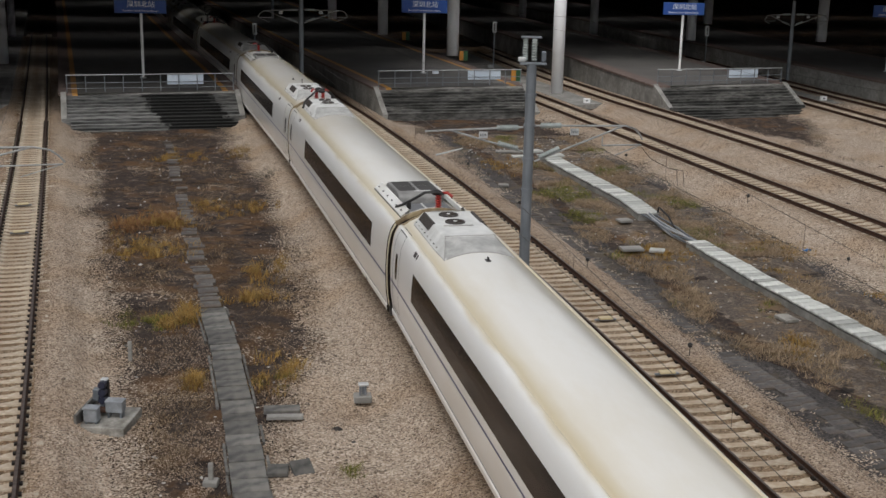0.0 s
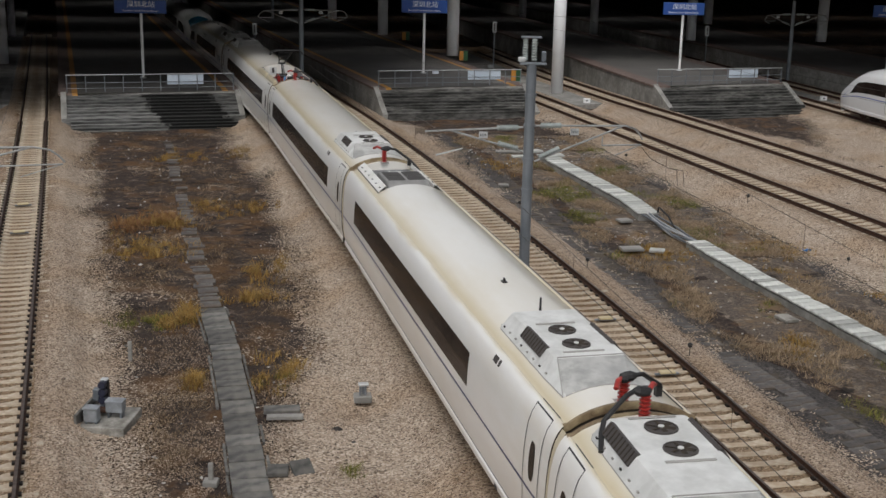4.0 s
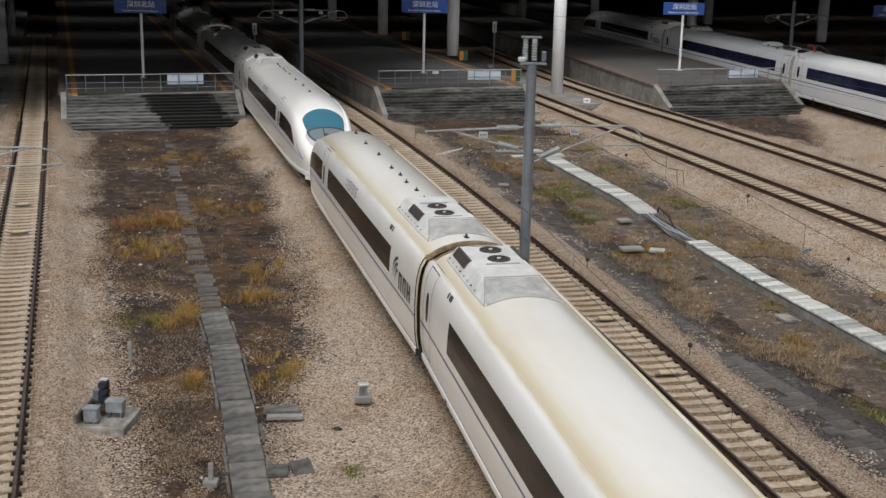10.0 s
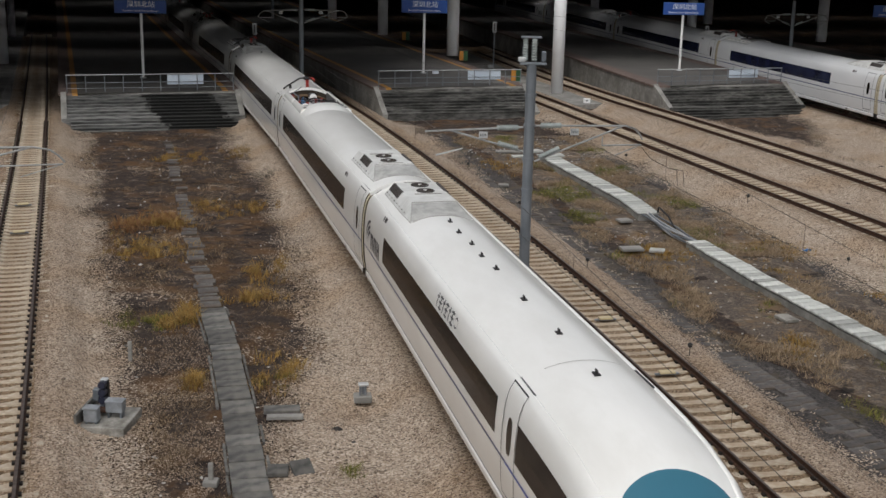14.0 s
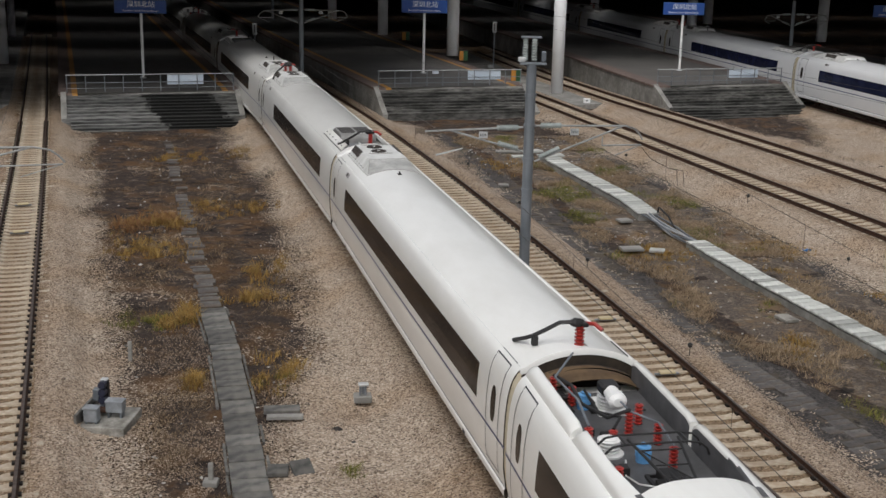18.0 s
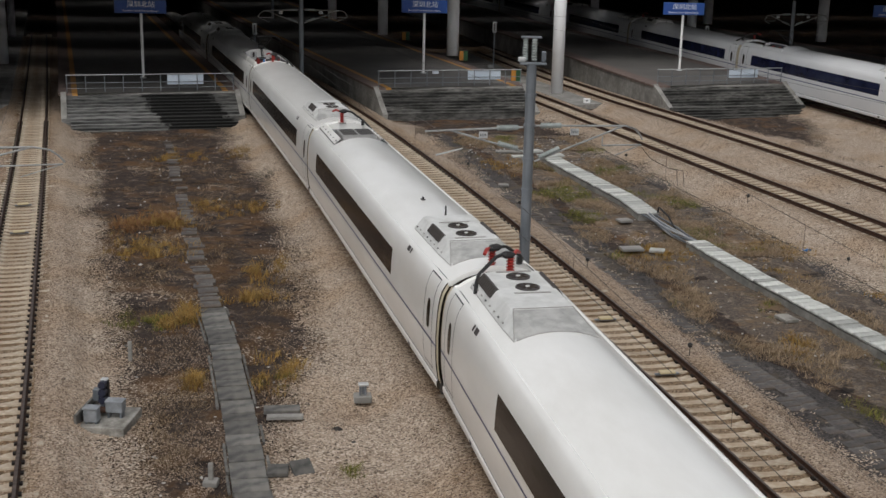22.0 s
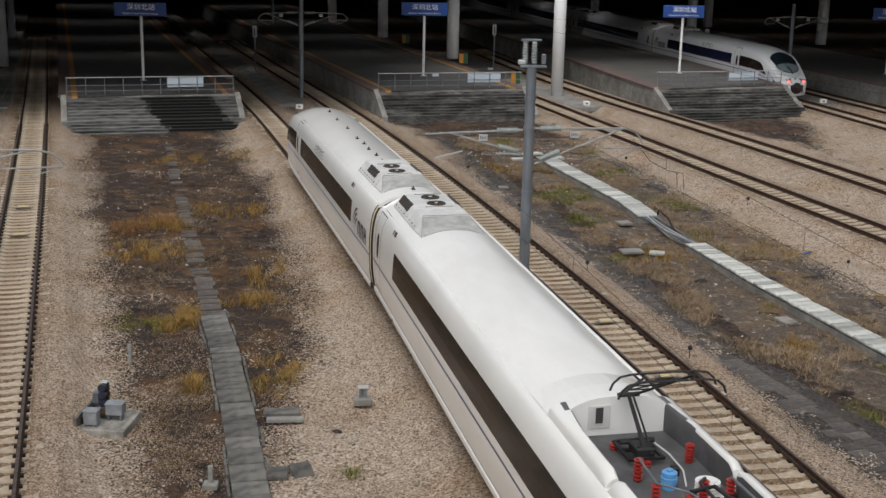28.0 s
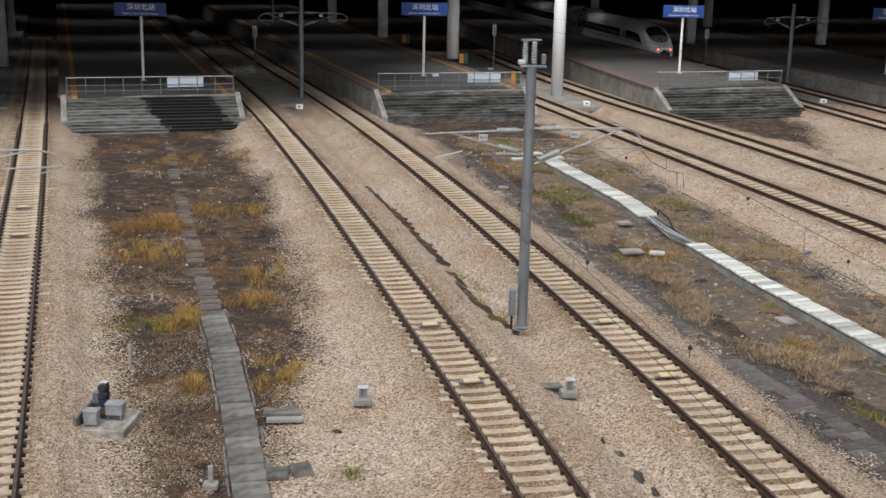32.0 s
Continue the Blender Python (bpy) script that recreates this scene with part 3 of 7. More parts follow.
# ---------------------------------------------------------------- station hall: unseen roof, columns, added far walls
def hall():
    u = Vector((-0.295, 0.955, 0))
    v = Vector((0.955, 0.295, 0))
    o = Vector((0, 82.5, 0))
    m = Matrix(((v.x, u.x, 0, o.x), (v.y, u.y, 0, o.y), (0, 0, 1, 0), (0, 0, 0, 1)))
    # unseen roof with slots added to let light in: one over the white column at the front, others right across further
    # in
    for x0, x1, y0, y1 in ((-150, 0.5, -1.0, 15), (24.0, 270, -5.0, 15), (-150, 270, 15, 24.8), (-150, 270, 26, 42), (-150, 270, 43.2, 62), (-150, 270, 63.4, 90), (-150, 270, 91.4, 340)):
        roof = tagged(new("station_roof", mesh_of("station_roof", box(bmesh.new(), ((x0 + x1) / 2, (y0 + y1) / 2, 10.2), (x1 - x0, y1 - y0, 1.4)), ROOFMAT)), "huge flat station roof out of view, cut and set to shade the hall", "roof", kind="structure")
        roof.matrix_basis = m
    # closing walls are added out of view to keep the hall dark
    for nm, c, s in (("wall_west", (-36, 170, 4.25), (1, 340, 10.5)), ("wall_east", (230, 170, 4.25), (1, 340, 10.5)), ("wall_north", (60, 340.5, 4.25), (420, 1, 10.5))):
        w = tagged(new(nm, mesh_of(nm, box(bmesh.new(), c, s), ROOFMAT)), "dark wall added out of view to close and dim the station hall", "wall", kind="structure")
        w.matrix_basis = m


hall()


def ditch():
    """A narrow line of dark dirt where the two stone shoulders meet."""
    f = curve_fn([36, 38.8, 41, 44.7, 48, 53.6, 57.8, 62], [2.9, 1.9, 1.1, 0.35, -0.55, -2.0, -3.27, -4.5])
    bm = bmesh.new()
    rows = []
    for y in np.arange(37.2, 59.5, 0.18):
        w = max(0.04, 0.24 + 0.24 * noise.noise((y * 1.3, 2, 2)) + 0.12 * noise.noise((y * 4, 5, 2)))
        x = float(f(y)) + 0.12 * noise.noise((y * 2.2, 7, 7))
        rows.append([(x + w * k, y, max(bed_z(x + w * k, y), SOIL_Z + 0.05) + 0.075 - 0.075 * abs(k)) for k in (-1, -0.4, 0.4, 1)])
    strip(bm, rows)
    me = mesh_of("ground_strip", bm, SOIL)
    me.shade_smooth()
    return tagged(new("ground_strip", me), "narrow line of dark dirt in the ballast", "ground", kind="structure")


ditch()


def dirt_patch(x, y, rx, ry, seed):
    """A small uneven heap of dark dirt on the stones."""
    bm = bmesh.new()
    rows = []
    for k in np.linspace(0, 1, 6):
        row = []
        for a in np.linspace(0, 2 * math.pi, 22)[:-1]:
            r = k * (1 + 0.6 * noise.noise((math.cos(a) * 1.5, math.sin(a) * 1.5, seed)) + 0.3 * noise.noise((math.cos(a) * 4, math.sin(a) * 4, seed)))
            px, py = x + rx * r * math.cos(a), y + ry * r * math.sin(a)
            row.append((px, py, max(bed_z(px, py), SOIL_Z + 0.05) + 0.07 - 0.13 * k * k))
        rows.append(row)
    strip(bm, rows, True)
    me = mesh_of("dirt_patch", bm, DARK_SOIL)
    me.shade_smooth()
    return tagged(new("dirt_patch", me), "small dark patch of dirt on the ballast", "dirt", kind="stuff")


for i, p in enumerate(((4.15, 29.0, 0.13, 0.4), (4.45, 28.3, 0.2, 0.22), (4.75, 27.0, 0.16, 0.4), (5.0, 26.2, 0.12, 0.25), (-2.6, 29.3, 0.14, 0.1), (-2.1, 28.4, 0.16, 0.12))):
    dirt_patch(*p, i * 7.3)

patch("ground_strip", curve_fn([30, 42, 50, 60, 69, 74], [18.0, 15.0, 13.3, 10.9, 9.0, 8.0]), curve_fn([30, 42, 50, 60, 69, 74], [19.2, 16.2, 14.5, 12.1, 10.2, 9.2]), 30, 73, DARK_SOIL, 0.04,
      "dark grit strip along the far ballast edge")


# ---------------------------------------------------------------- trains
CAR = 24.5          # from coupling to coupling
END = 25.0          # end car, from coupling to nose tip
# its mottling paints in soft cloud reflections and cleaner patches
BODY_CLEAN = shade("cloud_mottled_clean_coachwork", [(0.84, 0.838, 0.81), (0.90, 0.897, 0.87)], 0.8, 0.28, stain=(0.75, 0.74, 0.70), stain_scale=0.5, stain_amt=0.6, coat=0.7, stretch=(0.4, 1, 1))
BODY_FAR = shade("white_coachwork", [(0.70, 0.71, 0.72), (0.76, 0.765, 0.77)], 0.8, 0.3, coat=0.7, stretch=(0.4, 1, 1))


def grimy():
    """White coachwork with ochre grime along the shoulders of the roof."""
    m = shade("grimy_white_coachwork", [(0.84, 0.84, 0.82), (0.90, 0.90, 0.885)], 0.8, 0.28, stain=(0.78, 0.75, 0.68), stain_scale=0.45, stain_amt=0.8, coat=0.7, stretch=(0.3, 1, 1))
    n, l = m.node_tree.nodes, m.node_tree.links
    b = n["Principled BSDF"]
    old = b.inputs["Base Color"].links[0].from_socket
    tc, sp = n.new("ShaderNodeTexCoord"), n.new("ShaderNodeSeparateXYZ")
    l.new(tc.outputs["Object"], sp.inputs[0])
    mp, nz, ab, ad, mr, ramp = (n.new("ShaderNode" + k) for k in ("Mapping", "TexNoise", "Math", "Math", "MapRange", "ValToRGB"))
    mp.inputs["Scale"].default_value = (0.35, 1.5, 1.0)
    l.new(tc.outputs["Object"], mp.inputs[0])
    nz.inputs["Scale"].default_value, nz.inputs["Detail"].default_value = 1.8, 6
    l.new(mp.outputs[0], nz.inputs["Vector"])
    ab.operation = "ABSOLUTE"
    l.new(sp.outputs["Y"], ab.inputs[0])
    ad.operation, ad.inputs[1].default_value = "MULTIPLY_ADD", 0.20
    l.new(nz.outputs[0], ad.inputs[0])
    l.new(ab.outputs[0], ad.inputs[2])
    mr.inputs["From Min"].default_value, mr.inputs["From Max"].default_value = 0.10, 1.475
    l.new(ad.outputs[0], mr.inputs["Value"])
    e = ramp.color_ramp.elements
    e[0].position, e[0].color = 0.0, (0.20, 0.20, 0.20, 1)
    e[1].position, e[1].color = 0.99, (0, 0, 0, 1)
    e.new(0.45).color = (0.24, 0.24, 0.24, 1)
    e.new(0.68).color = (0.50, 0.50, 0.50, 1)
    e.new(0.83).color = (1.0, 1.0, 1.0, 1)
    e.new(0.89).color = (0.85, 0.85, 0.85, 1)
    e.new(0.95).color = (0.15, 0.15, 0.15, 1)
    l.new(mr.outputs[0], ramp.inputs[0])
    mx = n.new("ShaderNodeMix")
    mx.data_type = "RGBA"
    l.new(ramp.outputs[0], mx.inputs["Factor"])
    l.new(old, mx.inputs["A"])
    mx.inputs["B"].default_value = (0.60, 0.515, 0.345, 1)
    l.new(mx.outputs["Result"], b.inputs["Base Color"])
    return m


BODY_GRIMY = grimy()
# brown mottling in the colour stands in for reflections in the dark glass
GLASSBAND = shade("dark_reflection_window_glass", [(0.010, 0.007, 0.006), (0.038, 0.027, 0.022)], 1.1, 0.2, stain=(0.02, 0.014, 0.012), stain_scale=0.5, spec=0.12)
# the sky's reflection is put into this teal base colour
WINDSCREEN = plain("sky_teal_windscreen_glass", (0.03, 0.15, 0.22), 0.06, 0, 0.9)
INNERGLASS = plain("grey_windscreen_glass", (0.16, 0.20, 0.22), 0.08, 0, 0.8)
# shaded copy of the windscreen, black as if mirroring the dark hall
SHADEDSCREEN = plain("shaded_windscreen_glass", (0.012, 0.02, 0.028), 0.06, 0, 0.8)
STRIPE = plain("blue_stripe", (0.015, 0.03, 0.13), 0.35)
BRIGHTBLUE = plain("bright_blue_stripe", (0.02, 0.06, 0.35), 0.35)
SEAM = plain("dark_seam", (0.035, 0.035, 0.04), 0.7)
BELLOWS = shade("brown_gangway_rubber", [(0.018, 0.013, 0.009), (0.045, 0.032, 0.02)], 5, 0.85)
RUSTED = shade("rust_stained_steel", [(0.07, 0.04, 0.018), (0.20, 0.13, 0.065)], 3, 0.8, stain=(0.035, 0.02, 0.012), stain_scale=1.5, stain_amt=0.8)
DIRTYRIM = shade("ochre_stained_rim", [(0.22, 0.16, 0.085), (0.42, 0.34, 0.20)], 2.5, 0.6, stain=(0.10, 0.06, 0.03), stain_scale=1.6, stain_amt=0.85)
CREAM = shade("cream_gap_cover", [(0.46, 0.40, 0.28), (0.56, 0.50, 0.37)], 2, 0.7)
UNDER = plain("underframe_dark", (0.02, 0.018, 0.016), 0.85)
PALEPANEL = shade("pale_roof_panel", [(0.70, 0.70, 0.68), (0.80, 0.80, 0.78)], 1.5, 0.4, stain=(0.6, 0.58, 0.52), stain_scale=1.0)
PANELGREY = plain("pale_grey_panel", (0.50, 0.52, 0.54), 0.35)
UNITGREY = shade("roof_unit_grey", [(0.60, 0.605, 0.59), (0.72, 0.725, 0.71)], 3, 0.45, stain=(0.40, 0.40, 0.38), stain_scale=1.2)
# darker mottled grey for the long slope of the roof unit
UNITSLOPE = shade("dark_unit_slope", [(0.36, 0.36, 0.35), (0.52, 0.52, 0.50)], 1.6, 0.5, stain=(0.26, 0.26, 0.25), stain_scale=2.0, stain_amt=0.7)
FITGREY = plain("worn_grey_joint", (0.33, 0.32, 0.30), 0.6)
FAN = plain("fan_grille", (0.055, 0.048, 0.045), 0.7)
COOLERGREY = shade("cooler_casing", [(0.20, 0.20, 0.195), (0.30, 0.295, 0.285)], 2.5, 0.5, stain=(0.13, 0.125, 0.12), stain_scale=1.5)
MESHGREY = shade("cooler_mesh", [(0.03, 0.028, 0.027), (0.065, 0.06, 0.056)], 40, 0.7)
WELLFLOOR = shade("cooler_well_grey", [(0.13, 0.135, 0.145), (0.20, 0.205, 0.215)], 1.8, 0.5, stain=(0.08, 0.08, 0.085), stain_scale=1.3)
WELL = shade("well_floor_grey", [(0.075, 0.075, 0.078), (0.12, 0.12, 0.125)], 2.5, 0.55, stain=(0.05, 0.05, 0.05), stain_scale=1.5)
RED = shade("red_insulator", [(0.30, 0.025, 0.02), (0.40, 0.04, 0.03)], 6, 0.35)
BLUEJAR = plain("blue_insulator", (0.12, 0.33, 0.62), 0.4)
BLACK = plain("black_fitting", (0.015, 0.014, 0.014), 0.5)
LOGO = plain("dark_logo_paint", (0.02, 0.022, 0.03), 0.4)
CHAR = plain("grey_letter_paint", (0.05, 0.055, 0.06), 0.4)
LAMP = plain("headlamp_glass", (0.40, 0.43, 0.45), 0.1)
TAIL = plain("tail_lamp", (1.0, 0.12, 0.10), 0.3, emit=3.0)

# half of the cross-section, from the skirt to the ridge: (half width, height)
PROFILE = [(1.34, 0.44), (1.46, 0.46), (1.505, 0.52), (1.515, 0.66), (1.48, 0.70), (1.545, 1.10), (1.56, 1.50), (1.565, 1.95), (1.55, 2.40), (1.52, 2.78), (1.475, 3.06),
           (1.43, 3.23), (1.37, 3.37), (1.30, 3.478), (1.25, 3.52), (1.225, 3.522), (1.195, 3.498), (1.155, 3.535), (1.0, 3.652), (0.75, 3.772), (0.45, 3.862), (0.2, 3.9), (0.0, 3.905)]
PZ, PY = [z for y, z in PROFILE], [y for y, z in PROFILE]


def side_y(z):
    return float(np.interp(z, PZ[:15], PY[:15]))


def roof_z(y):
    return float(np.interp(abs(y), PY[::-1][:12], PZ[::-1][:12]))


def nose_scale(d):
    """Width share, roof height and floor lift at d metres behind the nose tip."""
    ds = [0.0, 0.12, 0.35, 0.7, 1.1, 1.55, 2.3, 3.3, 4.3, 5.3, 6.5, 9.0]
    return (float(np.interp(d, ds, [0.34, 0.50, 0.62, 0.715, 0.79, 0.855, 0.92, 0.965, 0.985, 0.995, 1.0, 1.0])),
            float(np.interp(d, ds, [1.15, 1.32, 1.50, 1.74, 2.02, 2.36, 2.93, 3.51, 3.74, 3.84, 3.887, 3.905])))


def nose_pt(d, y, z):
    w, h = nose_scale(d)
    yy = y * w
    zz = z if z <= 1.0 else 1.0 + (z - 1.0) * (h - 1.0) / 2.905
    if z < 0.6:
        zz = z + (0.2 if d < 0.3 else 0.0)
    return yy, zz


def nose_top(d, y):
    """Height of the nose's skin at d metres behind the tip and y metres off the middle."""
    w, h = nose_scale(d)
    ys = [p * w for p in PY[::-1][:12]]
    zs = [1.0 + (z - 1.0) * (h - 1.0) / 2.905 for z in PZ[::-1][:12]]
    return float(np.interp(abs(y), ys, zs))


def shell(bm, stations):
    """A closed skin through stations (x, function that bends a profile point)."""
    rows = []
    for x, fn in stations:
        half = [fn(y, z) for y, z in PROFILE]
        rows.append([(x, y, z) for y, z in half] + [(x, -y, z) for y, z in half[-2::-1]])
    vs = strip(bm, rows, True)
    bm.faces.new(vs[0]).material_index = 1
    bm.faces.new(vs[-1][::-1]).material_index = 1
    bmesh.ops.recalc_face_normals(bm, faces=bm.faces)
    return bm


def same(y, z):
    return y, z


def sunk(limit, floor):
    def fn(y, z):
        return (y, floor) if y <= limit and z > floor else (y, z)
    return fn


def band(bm, x0, x1, z0, z1, sg, out=0.004, n=4, slant0=0.0, slant1=0.0, follow=None):
    """A strip that lies on the side wall."""
    rows = []
    for i in range(n + 1):
        k = i / n
        z = z0 + (z1 - z0) * k
        rows.append([(x0 + slant0 * k, sg * (side_y(z) + out), z), (x1 + slant1 * k, sg * (side_y(z) + out), z)])
    strip(bm, rows)
    bmesh.ops.recalc_face_normals(bm, faces=bm.faces)
    for f in bm.faces:
        if f.normal.y * sg < 0:
            f.normal_flip()
    return bm


def loop_seam(bm, x0, x1, z0, z1, sg, w=0.04):
    """The dark joint round a door leaf."""
    for a, b, c, d in ((x0, x0 + w, z0, z1), (x1 - w, x1, z0, z1), (x0, x1, z1 - w, z1), (x0, x1, z0, z0 + w)):
        rows = []
        for i in range(13):
            z = c + (d - c) * i / 12
            rows.append([(a, sg * (side_y(z) + 0.011), z), (b, sg * (side_y(z) + 0.011), z)])
        strip(bm, rows)
    return bm


def door(x, sg, car):
    d = part("door", loop_seam(bmesh.new(), x - 0.48, x + 0.48, 0.86, 3.47, sg, 0.03), SEAM, car, "flush door with a dark joint")
    bm = bmesh.new()
    rows = []
    for k in range(13):
        a = math.pi * (k / 12 - 0.5)
        z = 2.32 + 0.45 * math.sin(a)
        h = 0.17 * math.cos(a) ** 0.6 if abs(math.cos(a)) > 1e-6 else 0.001
        rows.append([(x - h, sg * (side_y(z) + 0.006), z), (x + h, sg * (side_y(z) + 0.006), z)])
    strip(bm, rows)
    part("oval_window", bm, GLASSBAND, d, "dark oval door window")
    part("rain_gutter", box(bmesh.new(), (x, sg * 1.21, 3.495), (1.0, 0.05, 0.04), 0.01), SEAM, d, "dark gutter over the door")
    return d


def ac_unit(x, dirn, car, lead):
    """The humped air-conditioning unit on the roof, its long slope towards dirn; lead: at the car's leading end."""
    m = Matrix.Translation((x, 0, 0)) @ Matrix.Diagonal((dirn, 1, 1, 1))
    bm = bmesh.new()
    rows = []
    for px, hb, ht, zt in ((-2.20, 0.90, 0.62, 3.90), (-2.12, 0.95, 0.66, 4.05), (-2.02, 0.97, 0.68, 4.08), (0.93, 0.97, 0.68, 4.09), (1.0, 0.965, 0.66, 4.07), (2.05, 0.95, 0.88, 3.80), (2.15, 0.94, 0.9, 3.78)):
        row = []
        for y, k in ((-hb - 0.03, -1), (-hb, 0), (-ht - 0.05, 0.9), (-ht, 1), (-ht * 0.5, 1), (0, 1), (ht * 0.5, 1), (ht, 1), (ht + 0.05, 0.9), (hb, 0), (hb + 0.03, -1)):
            low = roof_z(y) + 0.015
            top = zt if zt > 3.85 else roof_z(y) + (0.03 if zt > 3.79 else 0.012)
            row.append(m @ Vector((px, y, roof_z(y) - 0.02 if k < 0 else low + (top - low) * k)))
        rows.append(row)
    strip(bm, rows)
    bmesh.ops.recalc_face_normals(bm, faces=bm.faces)
    for f in bm.faces:
        c = m.inverted() @ f.calc_center_median()
        if c.x > 0.99 and abs(c.y) < 0.85:
            f.material_index = 1
    unit = part("roof_unit", bm, [UNITGREY, UNITSLOPE], car, "raised grey air-conditioning unit with two fans")
    edge = [(-2.20, 0.91), (-2.02, 0.985), (1.0, 0.985), (2.15, 0.955)]
    fans = (0.27, -0.63) if lead else (-0.63, -1.53)
    slope = math.atan2(0.40, 0.27)
    for sg in (1, -1):
        part("base_joint", tube(bmesh.new(), [m @ Vector((px, sg * hw, roof_z(hw) + 0.012)) for px, hw in edge], 0.011, 5), FITGREY, unit)
        part("end_joint", tube(bmesh.new(), [m @ Vector((0.97, sg * 0.69, 4.085)), m @ Vector((2.1, sg * 0.945, roof_z(0.945) + 0.03))], 0.010, 5), FITGREY, unit)
        r = Matrix.Translation(m @ Vector((sum(fans) / 2 - 0.1, sg * 0.765, 3.985))) @ Matrix.Rotation(-sg * slope, 4, "X")
        g = part("side_grille", box(bmesh.new(), (0, 0, 0), (1.34, 0.30, 0.10), 0.015, r), FAN, unit, "black side grille")
        for i in range(9):
            box_x = -0.58 + i * 0.145
            part("slat", box(bmesh.new(), (box_x, 0, 0.052), (0.03, 0.27, 0.012), 0, r), BELLOWS, g)
        for i in range(8):
            c = m @ Vector((-1.9 + i * 0.42, sg * 0.935, roof_z(0.935) + 0.085))
            part("fastener", box(bmesh.new(), c, (0.06, 0.03, 0.035)), FITGREY if i % 3 else BLACK, unit)
        for o0, o1 in ((-0.28, -0.16), (-0.08, 0.20)):
            cx = x + dirn * (-0.85 if lead else 0.43)
            part("shoulder_vent", band(bmesh.new(), cx + o0, cx + o1, 3.27, 3.42, sg, 0.012, 3), FAN, car, "small black vent in the roof shoulder")
    for px in (-2.20, 2.16):
        part("base_joint", tube(bmesh.new(), [m @ Vector((px, y, roof_z(y) + 0.012)) for y in np.linspace(-0.9, 0.9, 9)], 0.010, 5), FITGREY, unit)
    part("end_joint", tube(bmesh.new(), [m @ Vector((0.97, y, 4.092)) for y in (-0.69, 0.0, 0.69)], 0.012, 5), FITGREY, unit)
    for px in (fans[1] - 0.45, fans[0] + 0.45):
        part("lid_lip", box(bmesh.new(), m @ Vector((px, 0.06, 4.10)), (0.07, 0.86, 0.025), 0.008), FITGREY, unit, "worn grey lip")
    for px in fans:
        c = m @ Vector((px, 0.06, 4.08))
        f = bmesh.new()
        lathe(f, c, c + Vector((0, 0, 0.05)), [(0, 0.29), (0.8, 0.29), (1, 0.275), (1, 0.255), (0.55, 0.25)], 22)
        fan = part("fan", f, FAN, unit, "round dark fan grille")
        for i in range(6):
            w = bmesh.new()
            q = Matrix.Translation(c + Vector((0, 0, 0.035))) @ Matrix.Rotation(i * math.pi / 3, 4, "Z") @ Matrix.Rotation(0.3, 4, "X")
            box(w, (0.15, 0, 0), (0.20, 0.08, 0.008), 0, q)
            part("blade", w, BELLOWS, fan)
        part("hub", rod(bmesh.new(), c + Vector((0, 0, 0.02)), c + Vector((0, 0, 0.06)), 0.055, n=8), UNITGREY, fan)
    return unit


def unit_at(car, end, sg):
    """The air unit at one end of a car that runs with its +x end first (sg 1) or last (-1)."""
    if end * sg > 0:
        return ac_unit(end * (HB - 3.13), end, car, True)
    return ac_unit(end * (HB - 2.60), -end, car, False)


def insulator(parent, p, h=0.42, r=0.085, mat=None, n=6, name="insulator", label="ribbed red insulator"):
    return part(name, lathe(bmesh.new(), p, (p[0], p[1], p[2] + h), sheds(n, r * 0.6, r), 12), mat or RED, parent, label)


def cable(parent, pts, r=0.03, mat=None, name="cable"):
    return part(name, tube(bmesh.new(), pts, r), mat or BLACK, parent)


def car_base(label, group):
    return base("train_car", label=label, category="train car", group=group)


def side_fit(car, x0, x1, doors, lo=-1e9, hi=1e9):
    """Windows, stripes and doors along both sides of a car."""
    for sg in (1, -1):
        w = part("window_band", band(bmesh.new(), x0, x1, 1.94, 2.84, sg), GLASSBAND, car, "continuous dark window band")
        b = part("blue_line", band(bmesh.new(), max(lo, -12.1), min(hi, 12.1), 1.60, 1.66, sg, 0.005, 1), STRIPE, car, "thin dark blue line")
        part("sill_line", band(bmesh.new(), max(lo, -12.1), min(hi, 12.1), 0.70, 0.725, sg, 0.006, 1), SEAM, car)
        for x in doors:
            door(x, sg, car)
        for x in (-8.7, 8.7):
            bm = bmesh.new()
            band(bm, x - 0.12, x + 0.12, 0.52, 0.62, sg, 0.006, 1)
            part("step_mark", bm, SEAM, car)


def underside(car, x0, x1):
    bm = bmesh.new()
    box(bm, ((x0 + x1) / 2, 0, 0.5), (x1 - x0, 2.3, 0.3))
    part("underframe", bm, UNDER, car)
    for x in (-8.69, 8.69):
        b = bmesh.new()
        box(b, (x, 0, 0.45), (3.2, 2.0, 0.25), 0.03)
        bogie = part("bogie", b, UNDER, car, "dark bogie frame")
        for wx in (x - 1.25, x + 1.25):
            w = bmesh.new()
            for y in (-0.75, 0.75):
                rod(w, (wx, y - 0.065, 0.46), (wx, y + 0.065, 0.46), 0.46, n=18)
            rod(w, (wx, -0.75, 0.46), (wx, 0.75, 0.46), 0.08)
            part("wheelset", w, RUST, bogie, "steel wheel pair on an axle")


